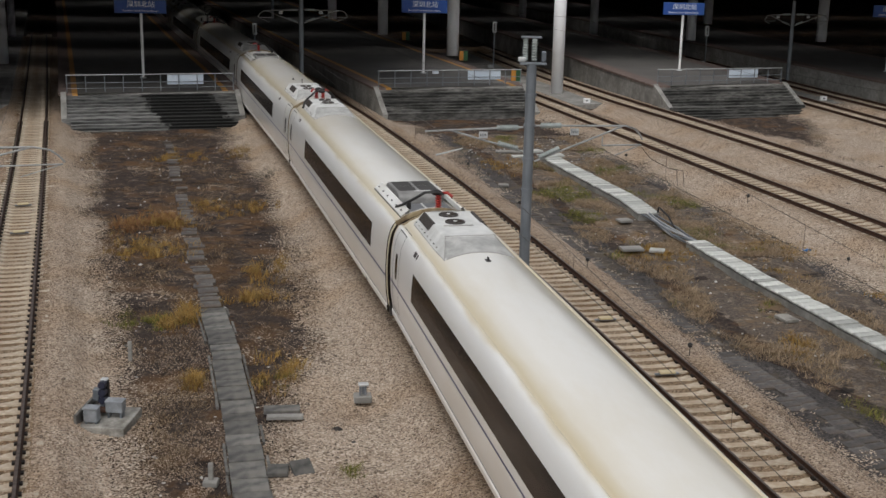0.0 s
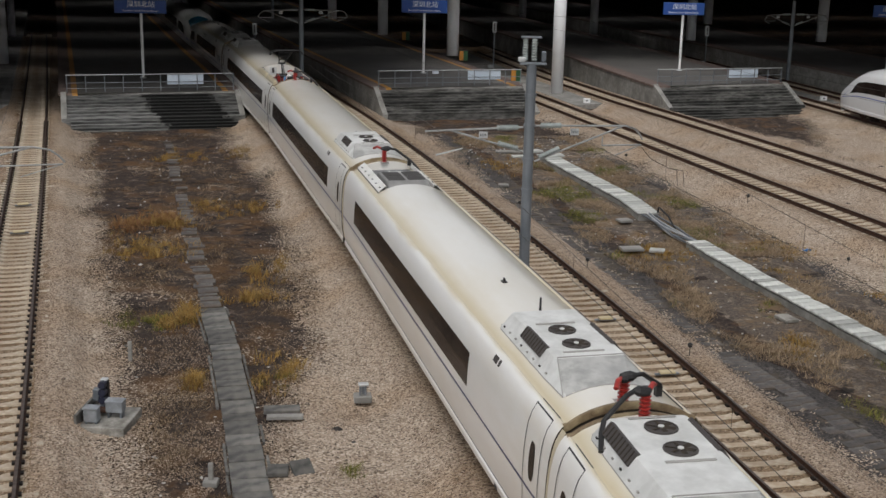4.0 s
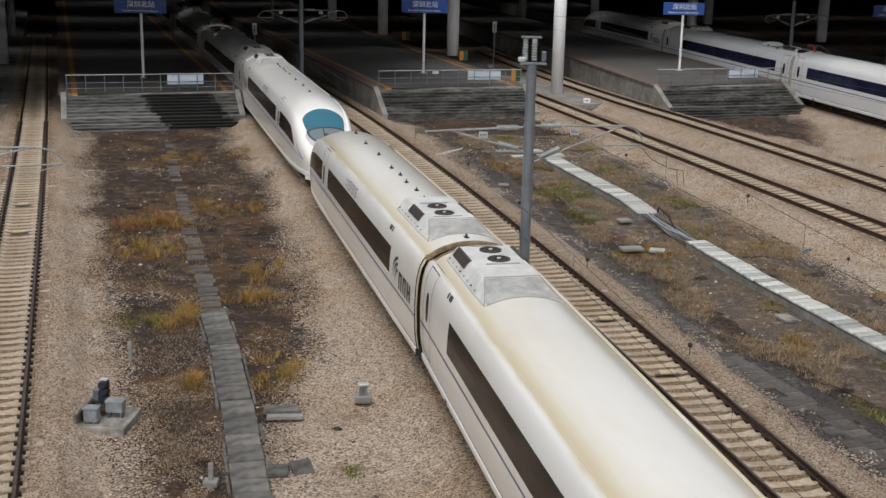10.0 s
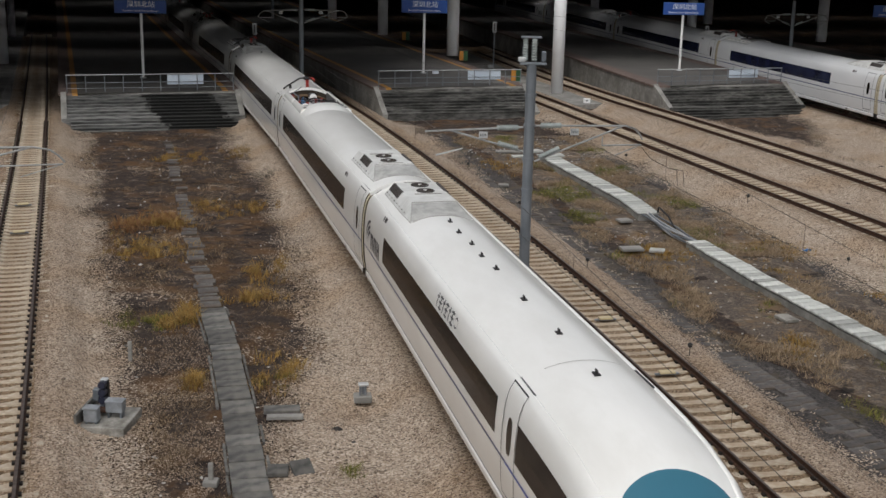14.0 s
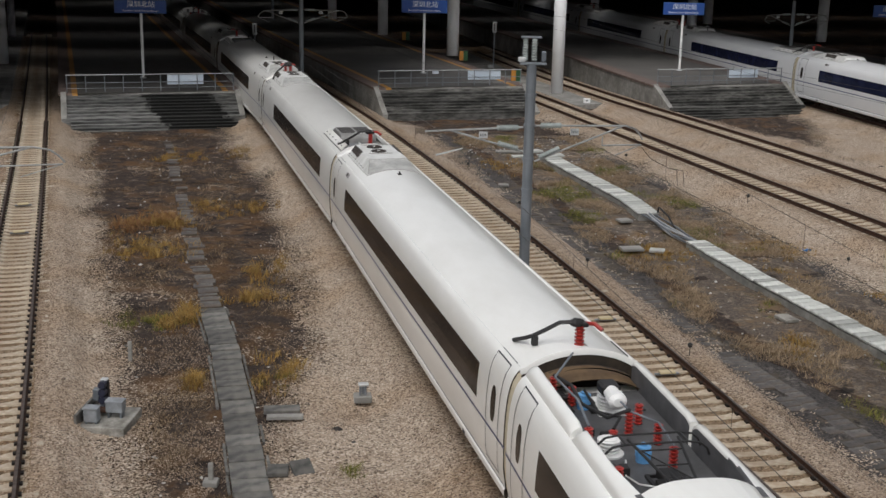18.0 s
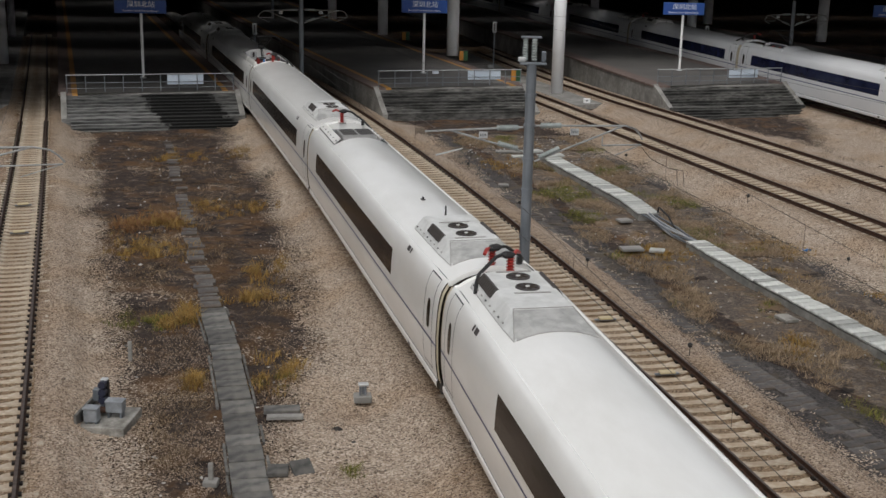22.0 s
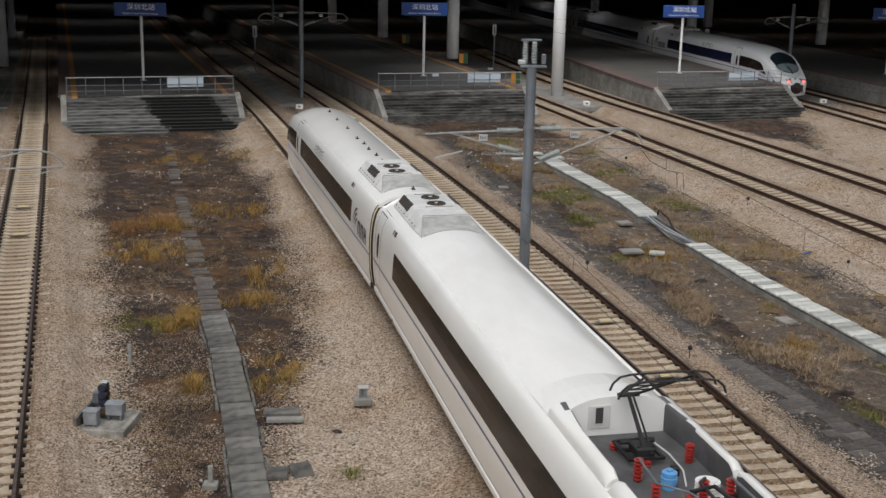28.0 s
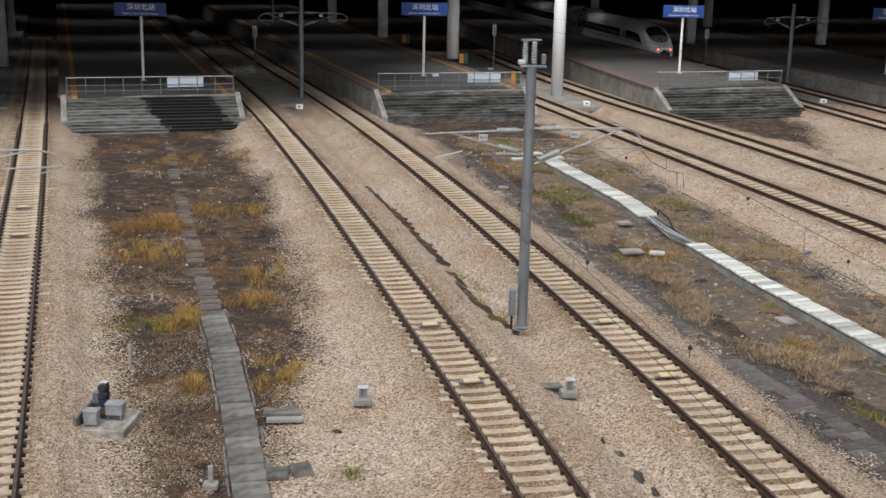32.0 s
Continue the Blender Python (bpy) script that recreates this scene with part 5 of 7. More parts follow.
def car_end(mat, label, group, run_way, tail=False, reach=25.3):
    """The end car: nose towards +x, air unit and gangway at the other end."""
    car = car_base(label, group)
    tip, rear = reach - CAR / 2, -HB       # its origin stands half a car from the coupling behind it
    st = [(rear, same), (-6, same), (0, same)]
    for d in (9.0, 6.5, 5.3, 4.3, 3.8, 3.3, 2.8, 2.3, 1.9, 1.55, 1.1, 0.7, 0.35, 0.12, 0.0):
        st.append((tip - d, (lambda dd: lambda y, z: nose_pt(dd, y, z))(d)))
    part("body", shell(bmesh.new(), st), [mat, BELLOWS], car, smooth=True)
    xdoor = tip - 7.3
    for sg in (1, -1):
        part("window_band", band(bmesh.new(), -8.6, xdoor - 1.0, 1.94, 2.84, sg), GLASSBAND, car, "continuous dark window band")
        part("blue_line", band(bmesh.new(), -12.1, tip - 7.5, 1.60, 1.66, sg, 0.005, 1), STRIPE, car, "thin dark blue line")
        part("sill_line", band(bmesh.new(), -12.1, tip - 7.5, 0.70, 0.725, sg, 0.006, 1), SEAM, car)
        door(xdoor, sg, car)
        # the cab's side window tapers with the nose
        bm = bmesh.new()
        rows = []
        for d in np.linspace(6.8, 2.35, 14):
            lo, hi = 1.94, 2.84
            k = min(1.0, 0.04 + (d - 2.35) / 0.8)
            zs = [lo, lo + (hi - lo) * 0.5 * k, lo + (hi - lo) * k]
            row = []
            for zq in zs:
                y, z = nose_pt(d, side_y(zq), zq)
                row.append((tip - d, sg * (y + 0.008), z + 0.003))
            rows.append(row)
        strip(bm, rows)
        part("cab_window", bm, GLASSBAND, car, "dark tapering cab side window")
        bm = bmesh.new()
        rows = []
        for d in np.linspace(7.5, 1.0, 18):
            row = []
            for zq in (1.60, 1.66):
                y, z = nose_pt(d, side_y(zq), zq)
                row.append((tip - d, sg * (y + 0.008), z))
            rows.append(row)
        strip(bm, rows)
        part("blue_line", bm, BRIGHTBLUE, car, "blue line that sweeps to the nose")
        bm = bmesh.new()
        rows = []
        for d, zq in ((1.0, 1.60), (1.3, 1.9), (1.7, 2.22), (2.0, 2.45)):
            row = []
            for o in (0.0, 0.09 if d > 1.5 else 0.22):
                y, z = nose_pt(d + o, side_y(zq), zq)
                row.append((tip - d - o, sg * (y + 0.008), z))
            rows.append(row)
        strip(bm, rows)
        part("blue_chevron", bm, BRIGHTBLUE, car)
        bm = bmesh.new()
        rows = []
        for d in np.linspace(0.10, 0.48, 6):
            row = []
            for t in (0.0, 0.5, 1.0):
                y = sg * (0.52 + 0.22 * t + 0.25 * (d - 0.10))
                row.append((tip - d, y, nose_top(d, y) + 0.012))
            rows.append(row)
        strip(bm, rows)
        lampset = part("headlamp", bm, LAMP, car, "glass headlamp on the nose")
        for i in range(5):
            d = 0.08 + i * 0.07
            y = sg * (0.36 + 0.05 * i)
            part("vent_slot", box(bmesh.new(), (tip - d, y, nose_top(d, y) + 0.012), (0.02, 0.17, 0.03)), SEAM, car, "dark slot beside the lamps")
        if tail:
            for d in (0.20,):
                y = sg * 0.62
                t = bmesh.new()
                lathe(t, (tip - d, y, nose_top(d, y) - 0.02), (tip - d + 0.05, y, nose_top(d, y) + 0.05), [(0, 0.11), (1, 0.08)], 12)
                part("tail_lamp", t, TAIL, car, "glowing red tail lamp")
    side_marks(car, tip - 12.2, tip - 14.3)
    # windscreen: an oval on the nose's brow, a dark rim and a lower pane
    def pane(d0, d1, hw, lift, top=0.8, low=2.2, inset=0.0):
        """A shield-shaped sheet on the nose, round at its foot and square-shouldered at its head."""
        bm = bmesh.new()
        rows = []
        for i in range(29):
            k = 0.5 - 0.5 * math.cos(math.pi * i / 28)
            d = d0 + (d1 - d0) * k
            h = hw * (1 - (1 - k) ** low) ** 0.5
            if k > top:
                h *= max(0.0, 1 - ((k - top) / (1 - top)) ** 2.4) ** 0.5
            h = max(h - inset, 0.001)
            rows.append([(tip - d, h * t, nose_top(d, h * t) + lift) for t in np.linspace(-1, 1, 15)])
        strip(bm, rows)
        bmesh.ops.recalc_face_normals(bm, faces=bm.faces)
        for f in bm.faces:
            if f.normal.z < 0:
                f.normal_flip()
        return bm
    part("brow_panel", pane(0.52, 2.05, 1.02, 0.006, 0.75), PANELGREY, car, "grey panel round the windscreen", True)
    rim = part("windscreen", pane(1.0, 3.25, 1.0, 0.014, 0.72, 3.0), SHADEDSCREEN if reach < 25.1 or "far track" in label else WINDSCREEN, car, "oval tinted windscreen with its reflection put in the colour", True)
    part("rim", pane(0.97, 2.0, 0.93, 0.020, 0.9, 2.1), SEAM, rim, "dark windscreen rim", True)
    part("lower_pane", pane(1.07, 1.91, 0.83, 0.027, 0.9, 2.1), INNERGLASS, rim, "grey lower windscreen pane", True)
    w = bmesh.new()
    def on(d, y, up):
        return Vector((tip - d, y, nose_top(d, y) + up))
    rod(w, on(0.90, 0.05, 0.03), on(1.23, 0.06, 0.07), 0.05, 0.04, n=6)
    rod(w, on(1.23, 0.06, 0.07), on(1.53, -0.08, 0.08), 0.035, n=6)
    rod(w, on(1.18, -0.12, 0.05), on(1.88, -0.12, 0.05), 0.022, n=6)
    rod(w, on(1.23, 0.06, 0.07), on(1.56, 0.02, 0.06), 0.025, n=6)
    part("wiper", w, BLACK, rim, "black wiper")
    c = bmesh.new()
    lathe(c, (tip - 0.4, 0, 0.86), (tip + 0.09, 0, 0.88), [(0, 0.44), (0.85, 0.42), (1, 0.36)], 18)
    hole = part("coupler_hatch", c, BLACK, car, "open black coupler hatch")
    c = bmesh.new()
    rod(c, (tip - 0.3, 0, 0.85), (tip + 0.30, 0, 0.85), 0.13)
    box(c, (tip + 0.22, 0, 0.85), (0.2, 0.34, 0.3), 0.03)
    part("coupler", c, RUST, hole, "steel coupler head")
    b = bmesh.new()
    rows = []
    for y in np.linspace(-1.15, 1.15, 11):
        x = tip - 0.15 - 0.75 * (abs(y) / 1.15) ** 2
        rows.append([(x - 0.5, y, 0.56), (x, y, 0.54), (x + 0.04, y, 0.30), (x - 0.3, y, 0.26)])
    strip(b, rows)
    bmesh.ops.recalc_face_normals(b, faces=b.faces)
    part("plough", b, mat, car, "curved white plough under the nose")
    for y in (-0.42, 0.0, 0.42):
        for i in range(3):
            d = 0.36 + i * 0.05
            part("lettering_bar", box(bmesh.new(), (tip - d, y, nose_top(d, y) + 0.01), (0.02, 0.18 - 0.05 * (i % 2), 0.03)), CHAR, car)
    underside(car, rear, tip - 4)
    gangway(car, rear, -1)
    end_rim(car, rear, -1, rim_of(mat))
    unit_at(car, -1, run_way)
    for i, u in enumerate((0.75, 5.75, 7.06, 8.37, 9.63, 10.9, 13.54, 16.0, 18.5)):
        small_antenna(car, u - CAR / 2, 0.05 * (i % 2))
    part("roof_seam", lid_seam(bmesh.new(), tip - 7.6), FITGREY, car)
    return car


def settle(car):
    """Draw the upper half of a finished car down to the true roof height."""
    done = set()
    for ob in car.children_recursive:
        if ob.type == "MESH" and ob.data.name not in done:
            done.add(ob.data.name)
            for v in ob.data.vertices:
                if v.co.z > 1.6:
                    v.co.z = 1.6 + (v.co.z - 1.6) * 0.879


def make_train(kind, mat, label, group, tail=False, skip=0):
    """Eight cars, nose to tail; returned in running order with their distance behind the leading nose."""
    proto = {}
    out = []
    order = [("end", 1), ("panto", -1), ("trail", -1), ("mid", 1), ("mid", -1), ("trail", 1), ("panto", 1), ("end", -1)]
    for i, (what, sg) in enumerate(order):
        if i < skip:
            continue
        key = (what, sg)
        if key not in proto:
            words = {"end": "streamlined end car with oval windscreen, " + label, "panto": "train car with current collector well, " + label,
                     "trail": "train car with smooth roof, " + label, "mid": "train car with dark roof cooler, " + label}[what]
            proto[key] = {"end": lambda: car_end(mat, words, group, sg, tail and i == 7, 24.3 if kind == "front" else 25.3), "panto": lambda: car_panto(mat, words, group, sg, i == 6),
                          "trail": lambda: car_trail(mat, words, group, sg), "mid": lambda: car_mid(mat, words, group, sg, i != 3)}[what]()
            car = proto[key]
            settle(car)
        out.append((car, sg, END + (i - 0.5) * CAR if i not in (0, 7) else (END - CAR / 2 if i == 0 else END + 6 * CAR + CAR / 2)))
    return out


# ---------------------------------------------------------------- overhead line: masts, arms, wires
def arm(root, o, reach, zt, zb, zs, side, plate=True, bow=True):
    """A cantilever from the mast at o: top tube, brace, steady arm, two insulators; side is the way it points across the track."""
    def at(k, z):
        return (o[0] + side[0] * k, o[1] + side[1] * k, z)
    a = part("cantilever", rod(bmesh.new(), at(0.2, zt), at(reach * 0.86, zt - 0.05), 0.032), ARM, root, "pale grey cantilever tube")
    part("brace", rod(bmesh.new(), at(0.2, zb), at(reach * 0.84, zt - 0.06), 0.03), ARM, a)
    if bow:
        bm = bmesh.new()
        pts = [at(reach * 0.86, zt - 0.05), at(reach * 0.95, zt - 0.14), at(reach * 1.0, zt - 0.32), at(reach * 1.03, zt - 0.5)]
        tube(bm, pts, 0.028, 10)
        part("end_bow", bm, ARM, a)
        bm = bmesh.new()
        rod(bm, at(reach * 0.66, zs), at(reach * 1.02, zs), 0.024)
        rod(bm, at(reach * 1.02, zs), at(reach * 0.78, zs - 0.32), 0.016)
        rod(bm, at(reach * 0.66, zs), at(reach * 0.66, zt - (zt - zb) * 0.33), 0.016)
        part("steady_arm", bm, ARM, a)
    else:
        part("end_tube", rod(bmesh.new(), at(reach * 0.86, zt - 0.05), at(reach * 1.12, zt - 0.07), 0.028), ARM, a)
        part("steady_arm", rod(bmesh.new(), at(reach * 1.0, zs - 0.18), at(reach * 0.72, zs), 0.022), TUBE, a, "pale thin steady arm")
    for z0, z1, k0, k1 in ((zt, zt, 0.35, 1.02), (zb + (zt - zb) * 0.12, zb + (zt - zb) * 0.36, 0.35, 0.98)):
        part("insulator", lathe(bmesh.new(), at(k0, z0), at(k1, z1), sheds(9, 0.06, 0.09), 12), PORCELAIN, a, "ribbed grey-green insulator")
    if plate:
        x, y, z = at(1.45, zt - 0.2)
        pl = part("number_plate", box(bmesh.new(), (x, y - 0.06, z), (0.26, 0.02, 0.2)), TUBE, a, "small white plate with dark bars")
        for i in range(4):
            part("bar", box(bmesh.new(), (x - 0.075 + i * 0.05, y - 0.074, z), (0.022, 0.006, 0.08)), CHAR, pl)
    return a


def near_mast():
    x, y = 2.54, 37.19
    root = base("catenary_mast", Matrix.Translation((x, y, -0.3)), label="tall grey steel catenary mast with insulators on top", category="mast")
    bm = bmesh.new()
    lathe(bm, (0, 0, 0), (0, 0, 8.25), [(0, 0.168), (1, 0.15)], 12)
    part("pole", bm, GALV, root, smooth=False)
    part("base_plate", box(bmesh.new(), (0, 0, 0.10), (0.46, 0.46, 0.05), 0.01), GALV, root)
    for z in (1.27, 2.9, 4.4, 5.35, 6.38, 7.3):
        part("band_clamp", lathe(bmesh.new(), (0, 0, z), (0, 0, z + 0.08), [(0, 0.182), (1, 0.182)], 12), GALV, root)
    cab = part("switch_box", box(bmesh.new(), (-0.33, -0.02, 0.9), (0.22, 0.26, 0.85), 0.015), GALV, root, "narrow grey box strapped to the mast")
    part("conduit", rod(bmesh.new(), (-0.33, -0.02, 0.0), (-0.33, -0.02, 0.5), 0.04), WIRE, root)
    part("cross_plate", box(bmesh.new(), (0.04, 0, 8.28), (0.8, 0.26, 0.07), 0.01), GALV, root)
    part("bracket", box(bmesh.new(), (-0.3, -0.05, 8.40), (0.24, 0.16, 0.14), 0.03), TUBE, root, "pale end bracket")
    for sx, sy in ((-0.2, 0.1), (0.06, -0.05)):
        part("post_insulator", lathe(bmesh.new(), (sx, sy, 8.36), (sx, sy, 9.02), sheds(8, 0.062, 0.092), 14), PORCELAIN, root, "upright ribbed insulator")
    part("top_bar", box(bmesh.new(), (-0.04, 0.02, 9.06), (0.62, 0.09, 0.06), 0.01), GALV, root)
    part("side_lug", box(bmesh.new(), (0.35, 0.0, 8.5), (0.14, 0.14, 0.3), 0.02), GALV, root)
    s = Vector((0.97, 0.24))
    o = Vector((0, 0))
    arm(root, o, 3.6, 6.40, 5.30, 5.75, (s.x, s.y))
    arm(root, o, 2.9, 6.36, 5.62, 5.75, (-s.x, -s.y), True, False)
    bm = bmesh.new()
    pts = [(3.3, 0.9, 6.0), (3.9, 0.95, 5.3), (4.5, 1.0, 5.0), (4.75, 1.0, 4.95), (4.8, 1.0, 4.45)]
    tube(bm, pts, 0.010, 6)
    part("jumper_wire", bm, WIRE, root, "thin hanging jumper wire")
    bm = bmesh.new()
    pts = [(4.5, 1.0, 5.0), (4.95, 1.0, 4.93), (5.02, 1.0, 4.40)]
    tube(bm, pts, 0.010, 6)
    part("jumper_wire", bm, WIRE, root, "thin hanging jumper wire")


near_mast()


def far_mast(x, y, h, r, arms, label, zt=6.0):
    root = base("catenary_mast", Matrix.Translation((x, y, -0.3)), label=label, category="mast")
    part("pole", lathe(bmesh.new(), (0, 0, 0), (0, 0, h), [(0, r), (1, r * 0.9)], 12), GALV, root)
    part("base_plate", box(bmesh.new(), (0, 0, 0.04), (r * 3.2, r * 3.2, 0.08)), GALV, root)
    for sg, reach in arms:
        arm(root, (0, 0), reach, zt, zt - 0.95, zt - 0.55, (sg * 0.955, sg * 0.295))
    return root


far_mast(-10.56, 90.0, 9.7, 0.17, ((1, 3.3), (-1, 3.0)), "slender grey catenary mast between two tracks", 6.25)
far_mast(28.96, 105.3, 6.85, 0.17, ((1, 3.3), (-1, 2.6)), "slender grey catenary mast beside the platform", 5.75)
far_mast(-15.2, 32.2, 8.0, 0.17, ((1, 4.75),), "grey catenary mast beside the single track", 6.15)
far_mast(-20.0, 143, 8.0, 0.16, (), "slender grey mast in the shade of the station")


def wires(key, y0, y1, zc, label):
    """Contact wire, sagging carrier wire and droppers over a track."""
    f = TRACK[key]
    root = base("overhead_wire", label=label, category="overhead wire")
    span = 46.0
    for nm, z, sag, r in (("contact_wire", zc, 0.0, 0.0065), ("carrier_wire", zc + 1.15, 0.75, 0.006)):
        bm = bmesh.new()
        pts = []
        for y in np.arange(y0, y1, 2.0):
            k = ((y - 37.2) / span) % 1.0
            pts.append((float(f(y)), y, z - 4 * sag * k * (1 - k)))
        tube(bm, pts, r, 5)
        part(nm, bm, WIRE, root)
    for y in np.arange(y0 + 3, min(y1, 70), 7.6):
        k = ((y - 37.2) / span) % 1.0
        x = float(f(y))
        part("dropper", rod(bmesh.new(), (x, y, zc), (x, y, zc + 1.15 - 3.0 * k * (1 - k)), 0.004, n=4), WIRE, root)


wires("a", 8, 130, 5.15, "thin overhead wires above the single track")
wires("b", 6, 130, 4.95, "thin overhead wires above the main track")
wires("c", 8, 130, 5.15, "thin overhead wires above the second track")
wires("d", 30, 130, 5.15, "thin overhead wires above a far track")


# ---------------------------------------------------------------- columns, signs, posts of the station
def column(x, y, r, z, h, label, mat=None):
    bm = bmesh.new()
    lathe(bm, (0, 0, 0), (0, 0, h), [(0, r), (1, r)], 24)
    ob = tagged(new("station_column", mesh_of("station_column", bm, mat or COLUMN)), label, "column", kind="")
    ob.data.shade_smooth()
    ob.matrix_basis = Matrix.Translation((x, y, z))
    return ob


column(8.43, 94.4, 0.46, -0.3, 12.5, "thick round white station column")
for x, y in ((0.45, 107.0), (-6.6, 126.8), (-13.6, 147.0)):
    column(x, y, 0.52, 1.25, 8.3, "thick round column on a platform in shade")
for x, y in ((38.7, 129.5), (31.5, 152.0)):
    column(x, y, 0.55, 1.25, 8.3, "thick round column on a platform in shade")
for x, y in ((-37.9, 106.0), (-45.84, 131.2)):
    column(x, y, 0.4, -0.35, 9.9, "round column beside the single track")
for x, y in ((24.9, 128.0), (17.5, 150.0), (10.2, 172.0)):
    column(x, y, 0.5, -0.35, 9.9, "round grey column in shade between tracks")


def sheet_text(body, size, mat, parent, m):
    c = bpy.data.curves.new("lettering", "FONT")
    c.body, c.size, c.align_x, c.align_y, c.extrude = body, size, "CENTER", "CENTER", 0.004
    tmp = bpy.data.objects.new("lettering", c)
    scene.collection.objects.link(tmp)
    me = bpy.data.meshes.new_from_object(tmp.evaluated_get(bpy.context.evaluated_depsgraph_get()))
    bpy.data.objects.remove(tmp)
    me.materials.clear()
    me.materials.append(mat)
    ob = new("lettering", me)
    ob.parent = parent
    ob.matrix_basis = m
    return ob


def station_sign(x, y, z, w, h, zc, label):
    root = base("station_sign", Matrix.Translation((x, y, z)) @ Matrix.Rotation(radians(3), 4, "Z"), label=label, category="sign", group="station signs")
    part("post", rod(bmesh.new(), (0, 0, 0), (0, 0, zc + h / 2 - 0.1), 0.10, n=14), WHITE, root, "white round post")
    part("foot", lathe(bmesh.new(), (0, 0, 0), (0, 0, 0.06), [(0, 0.26), (1, 0.22)], 14), TUBE, root)
    b = part("board", box(bmesh.new(), (0.0, -0.14, zc), (w, 0.12, h), 0.02), SIGNBLUE, root, "blue board with white lettering")
    sheet_text("深圳北站", 0.48, LETTER, b, Matrix.Translation((0.05, -0.206, zc + 0.13)) @ Matrix.Rotation(radians(90), 4, "X"))
    sheet_text("Shenzhen North Railway Station", 0.185, LETTER, b, Matrix.Translation((0.0, -0.206, zc - 0.29)) @ Matrix.Rotation(radians(90), 4, "X"))
    return root


station_sign(-21.25, 86.6, 1.25, 3.55, 0.92, 4.92, "blue station name sign on a white post")
station_sign(-1.77, 93.1, 1.25, 3.4, 0.95, 4.94, "blue station name sign on a white post")
station_sign(18.5, 98.8, 1.25, 3.25, 0.95, 4.85, "blue station name sign on a white post")
station_sign(35.9, 101.5, 1.25, 3.3, 0.95, 4.85, "blue station name sign on a white post")


def signal_post(x, y, h, z=-0.25):
    root = base("signal_post", Matrix.Translation((x, y, z)), label="thin pole with a pale box on top", category="signal post", group="signal posts")
    part("pole", rod(bmesh.new(), (0, 0, 0), (0, 0, h - 0.9), 0.06), GALV, root)
    b = part("head", box(bmesh.new(), (0, 0, h - 0.5), (0.36, 0.22, 0.95), 0.03), TUBE, root, "pale upright signal box")
    part("mark", box(bmesh.new(), (0, -0.115, h - 0.5), (0.08, 0.02, 0.7)), SEAM, b)
    part("foot_box", box(bmesh.new(), (-0.25, 0, 0.15), (0.5, 0.4, 0.3), 0.03), TUBE, root)


for x, y, h in ((-16.24, 105.0, 4.05), (4.16, 111.3, 4.15), (24.64, 118.8, 3.65)):
    signal_post(x, y, h)


def ground_plate(x, y, z=-0.2):
    root = base("track_plate", Matrix.Translation((x, y, z)), label="small white plate lying by the track", category="track plate", group="track plates")
    part("plate", box(bmesh.new(), (0, 0, 0.16), (0.5, 0.24, 0.32), 0.03), WHITE, root)
    part("mark", box(bmesh.new(), (0, -0.125, 0.17), (0.16, 0.01, 0.1)), CHAR, root)


for x, y in ((-10.06, 84.4), (10.18, 89.3), (28.57, 93.5)):
    ground_plate(x, y)


def apron(pts, label):
    """A thin skin of grey concrete between tracks."""
    bm = bmesh.new()
    top = [bm.verts.new((x, y, -0.17)) for x, y in pts]
    low = [bm.verts.new((x, y, -0.5)) for x, y in pts]
    bm.faces.new(top)
    for i in range(len(pts)):
        bm.faces.new((top[i], top[(i + 1) % len(pts)], low[(i + 1) % len(pts)], low[i]))
    bmesh.ops.recalc_face_normals(bm, faces=bm.faces)
    tagged(new("pavement", mesh_of("pavement", bm, CONCRETE)), label, "pavement", kind="structure")


def between(a, b, oa, ob, y0, y1, y2):
    f, g = TRACK[a], TRACK[b]
    ys = np.arange(y0, y2, 4)
    return [(float(f(y)) + oa, y) for y in ys] + [(float(g(y)) - ob, y) for y in np.arange(y2, y1, -4)]


apron(between("b", "c", 1.75, 1.75, 86.5, 84.5, 240), "grey concrete strip between two station tracks")
apron(between("d", "e", 1.75, 1.75, 87.5, 86.0, 125), "grey concrete strip between two station tracks")
apron(between("f", "g", 1.45, 1.45, 93, 91.5, 240), "grey concrete strip between two station tracks")
ff = TRACK["a"]
apron([(float(ff(y)) - 1.75, y) for y in np.arange(82, 240, 4)] + [(float(ff(y)) - 9, y) for y in np.arange(240, 79, -4)], "grey concrete beside the single track")


def bin_pair(x, y, z, mats):
    root = base("litter_bin", Matrix.Translation((x, y, z)) @ Matrix.Scale(0.78, 4), label="upright bin with a yellow and a green half", category="bin", group="bins")
    for i, (mt, lb) in enumerate(mats):
        part("half", box(bmesh.new(), (-0.23 + 0.46 * i, 0, 0.5), (0.44, 0.5, 1.0), 0.03), mt, root, lb)
    part("lid", box(bmesh.new(), (0, 0, 1.04), (0.96, 0.54, 0.08), 0.02), SEAM, root)


BINY, BING = plain("yellow_bin_paint", (0.45, 0.2, 0.03), 0.5), plain("green_bin_paint", (0.02, 0.08, 0.03), 0.5)
for x, y in ((5.0, 89.6), (1.35, 103.0), (-4.05, 120.8)):
    bin_pair(x, y, 1.25, ((BINY, "yellow half"), (BING, "green half")))


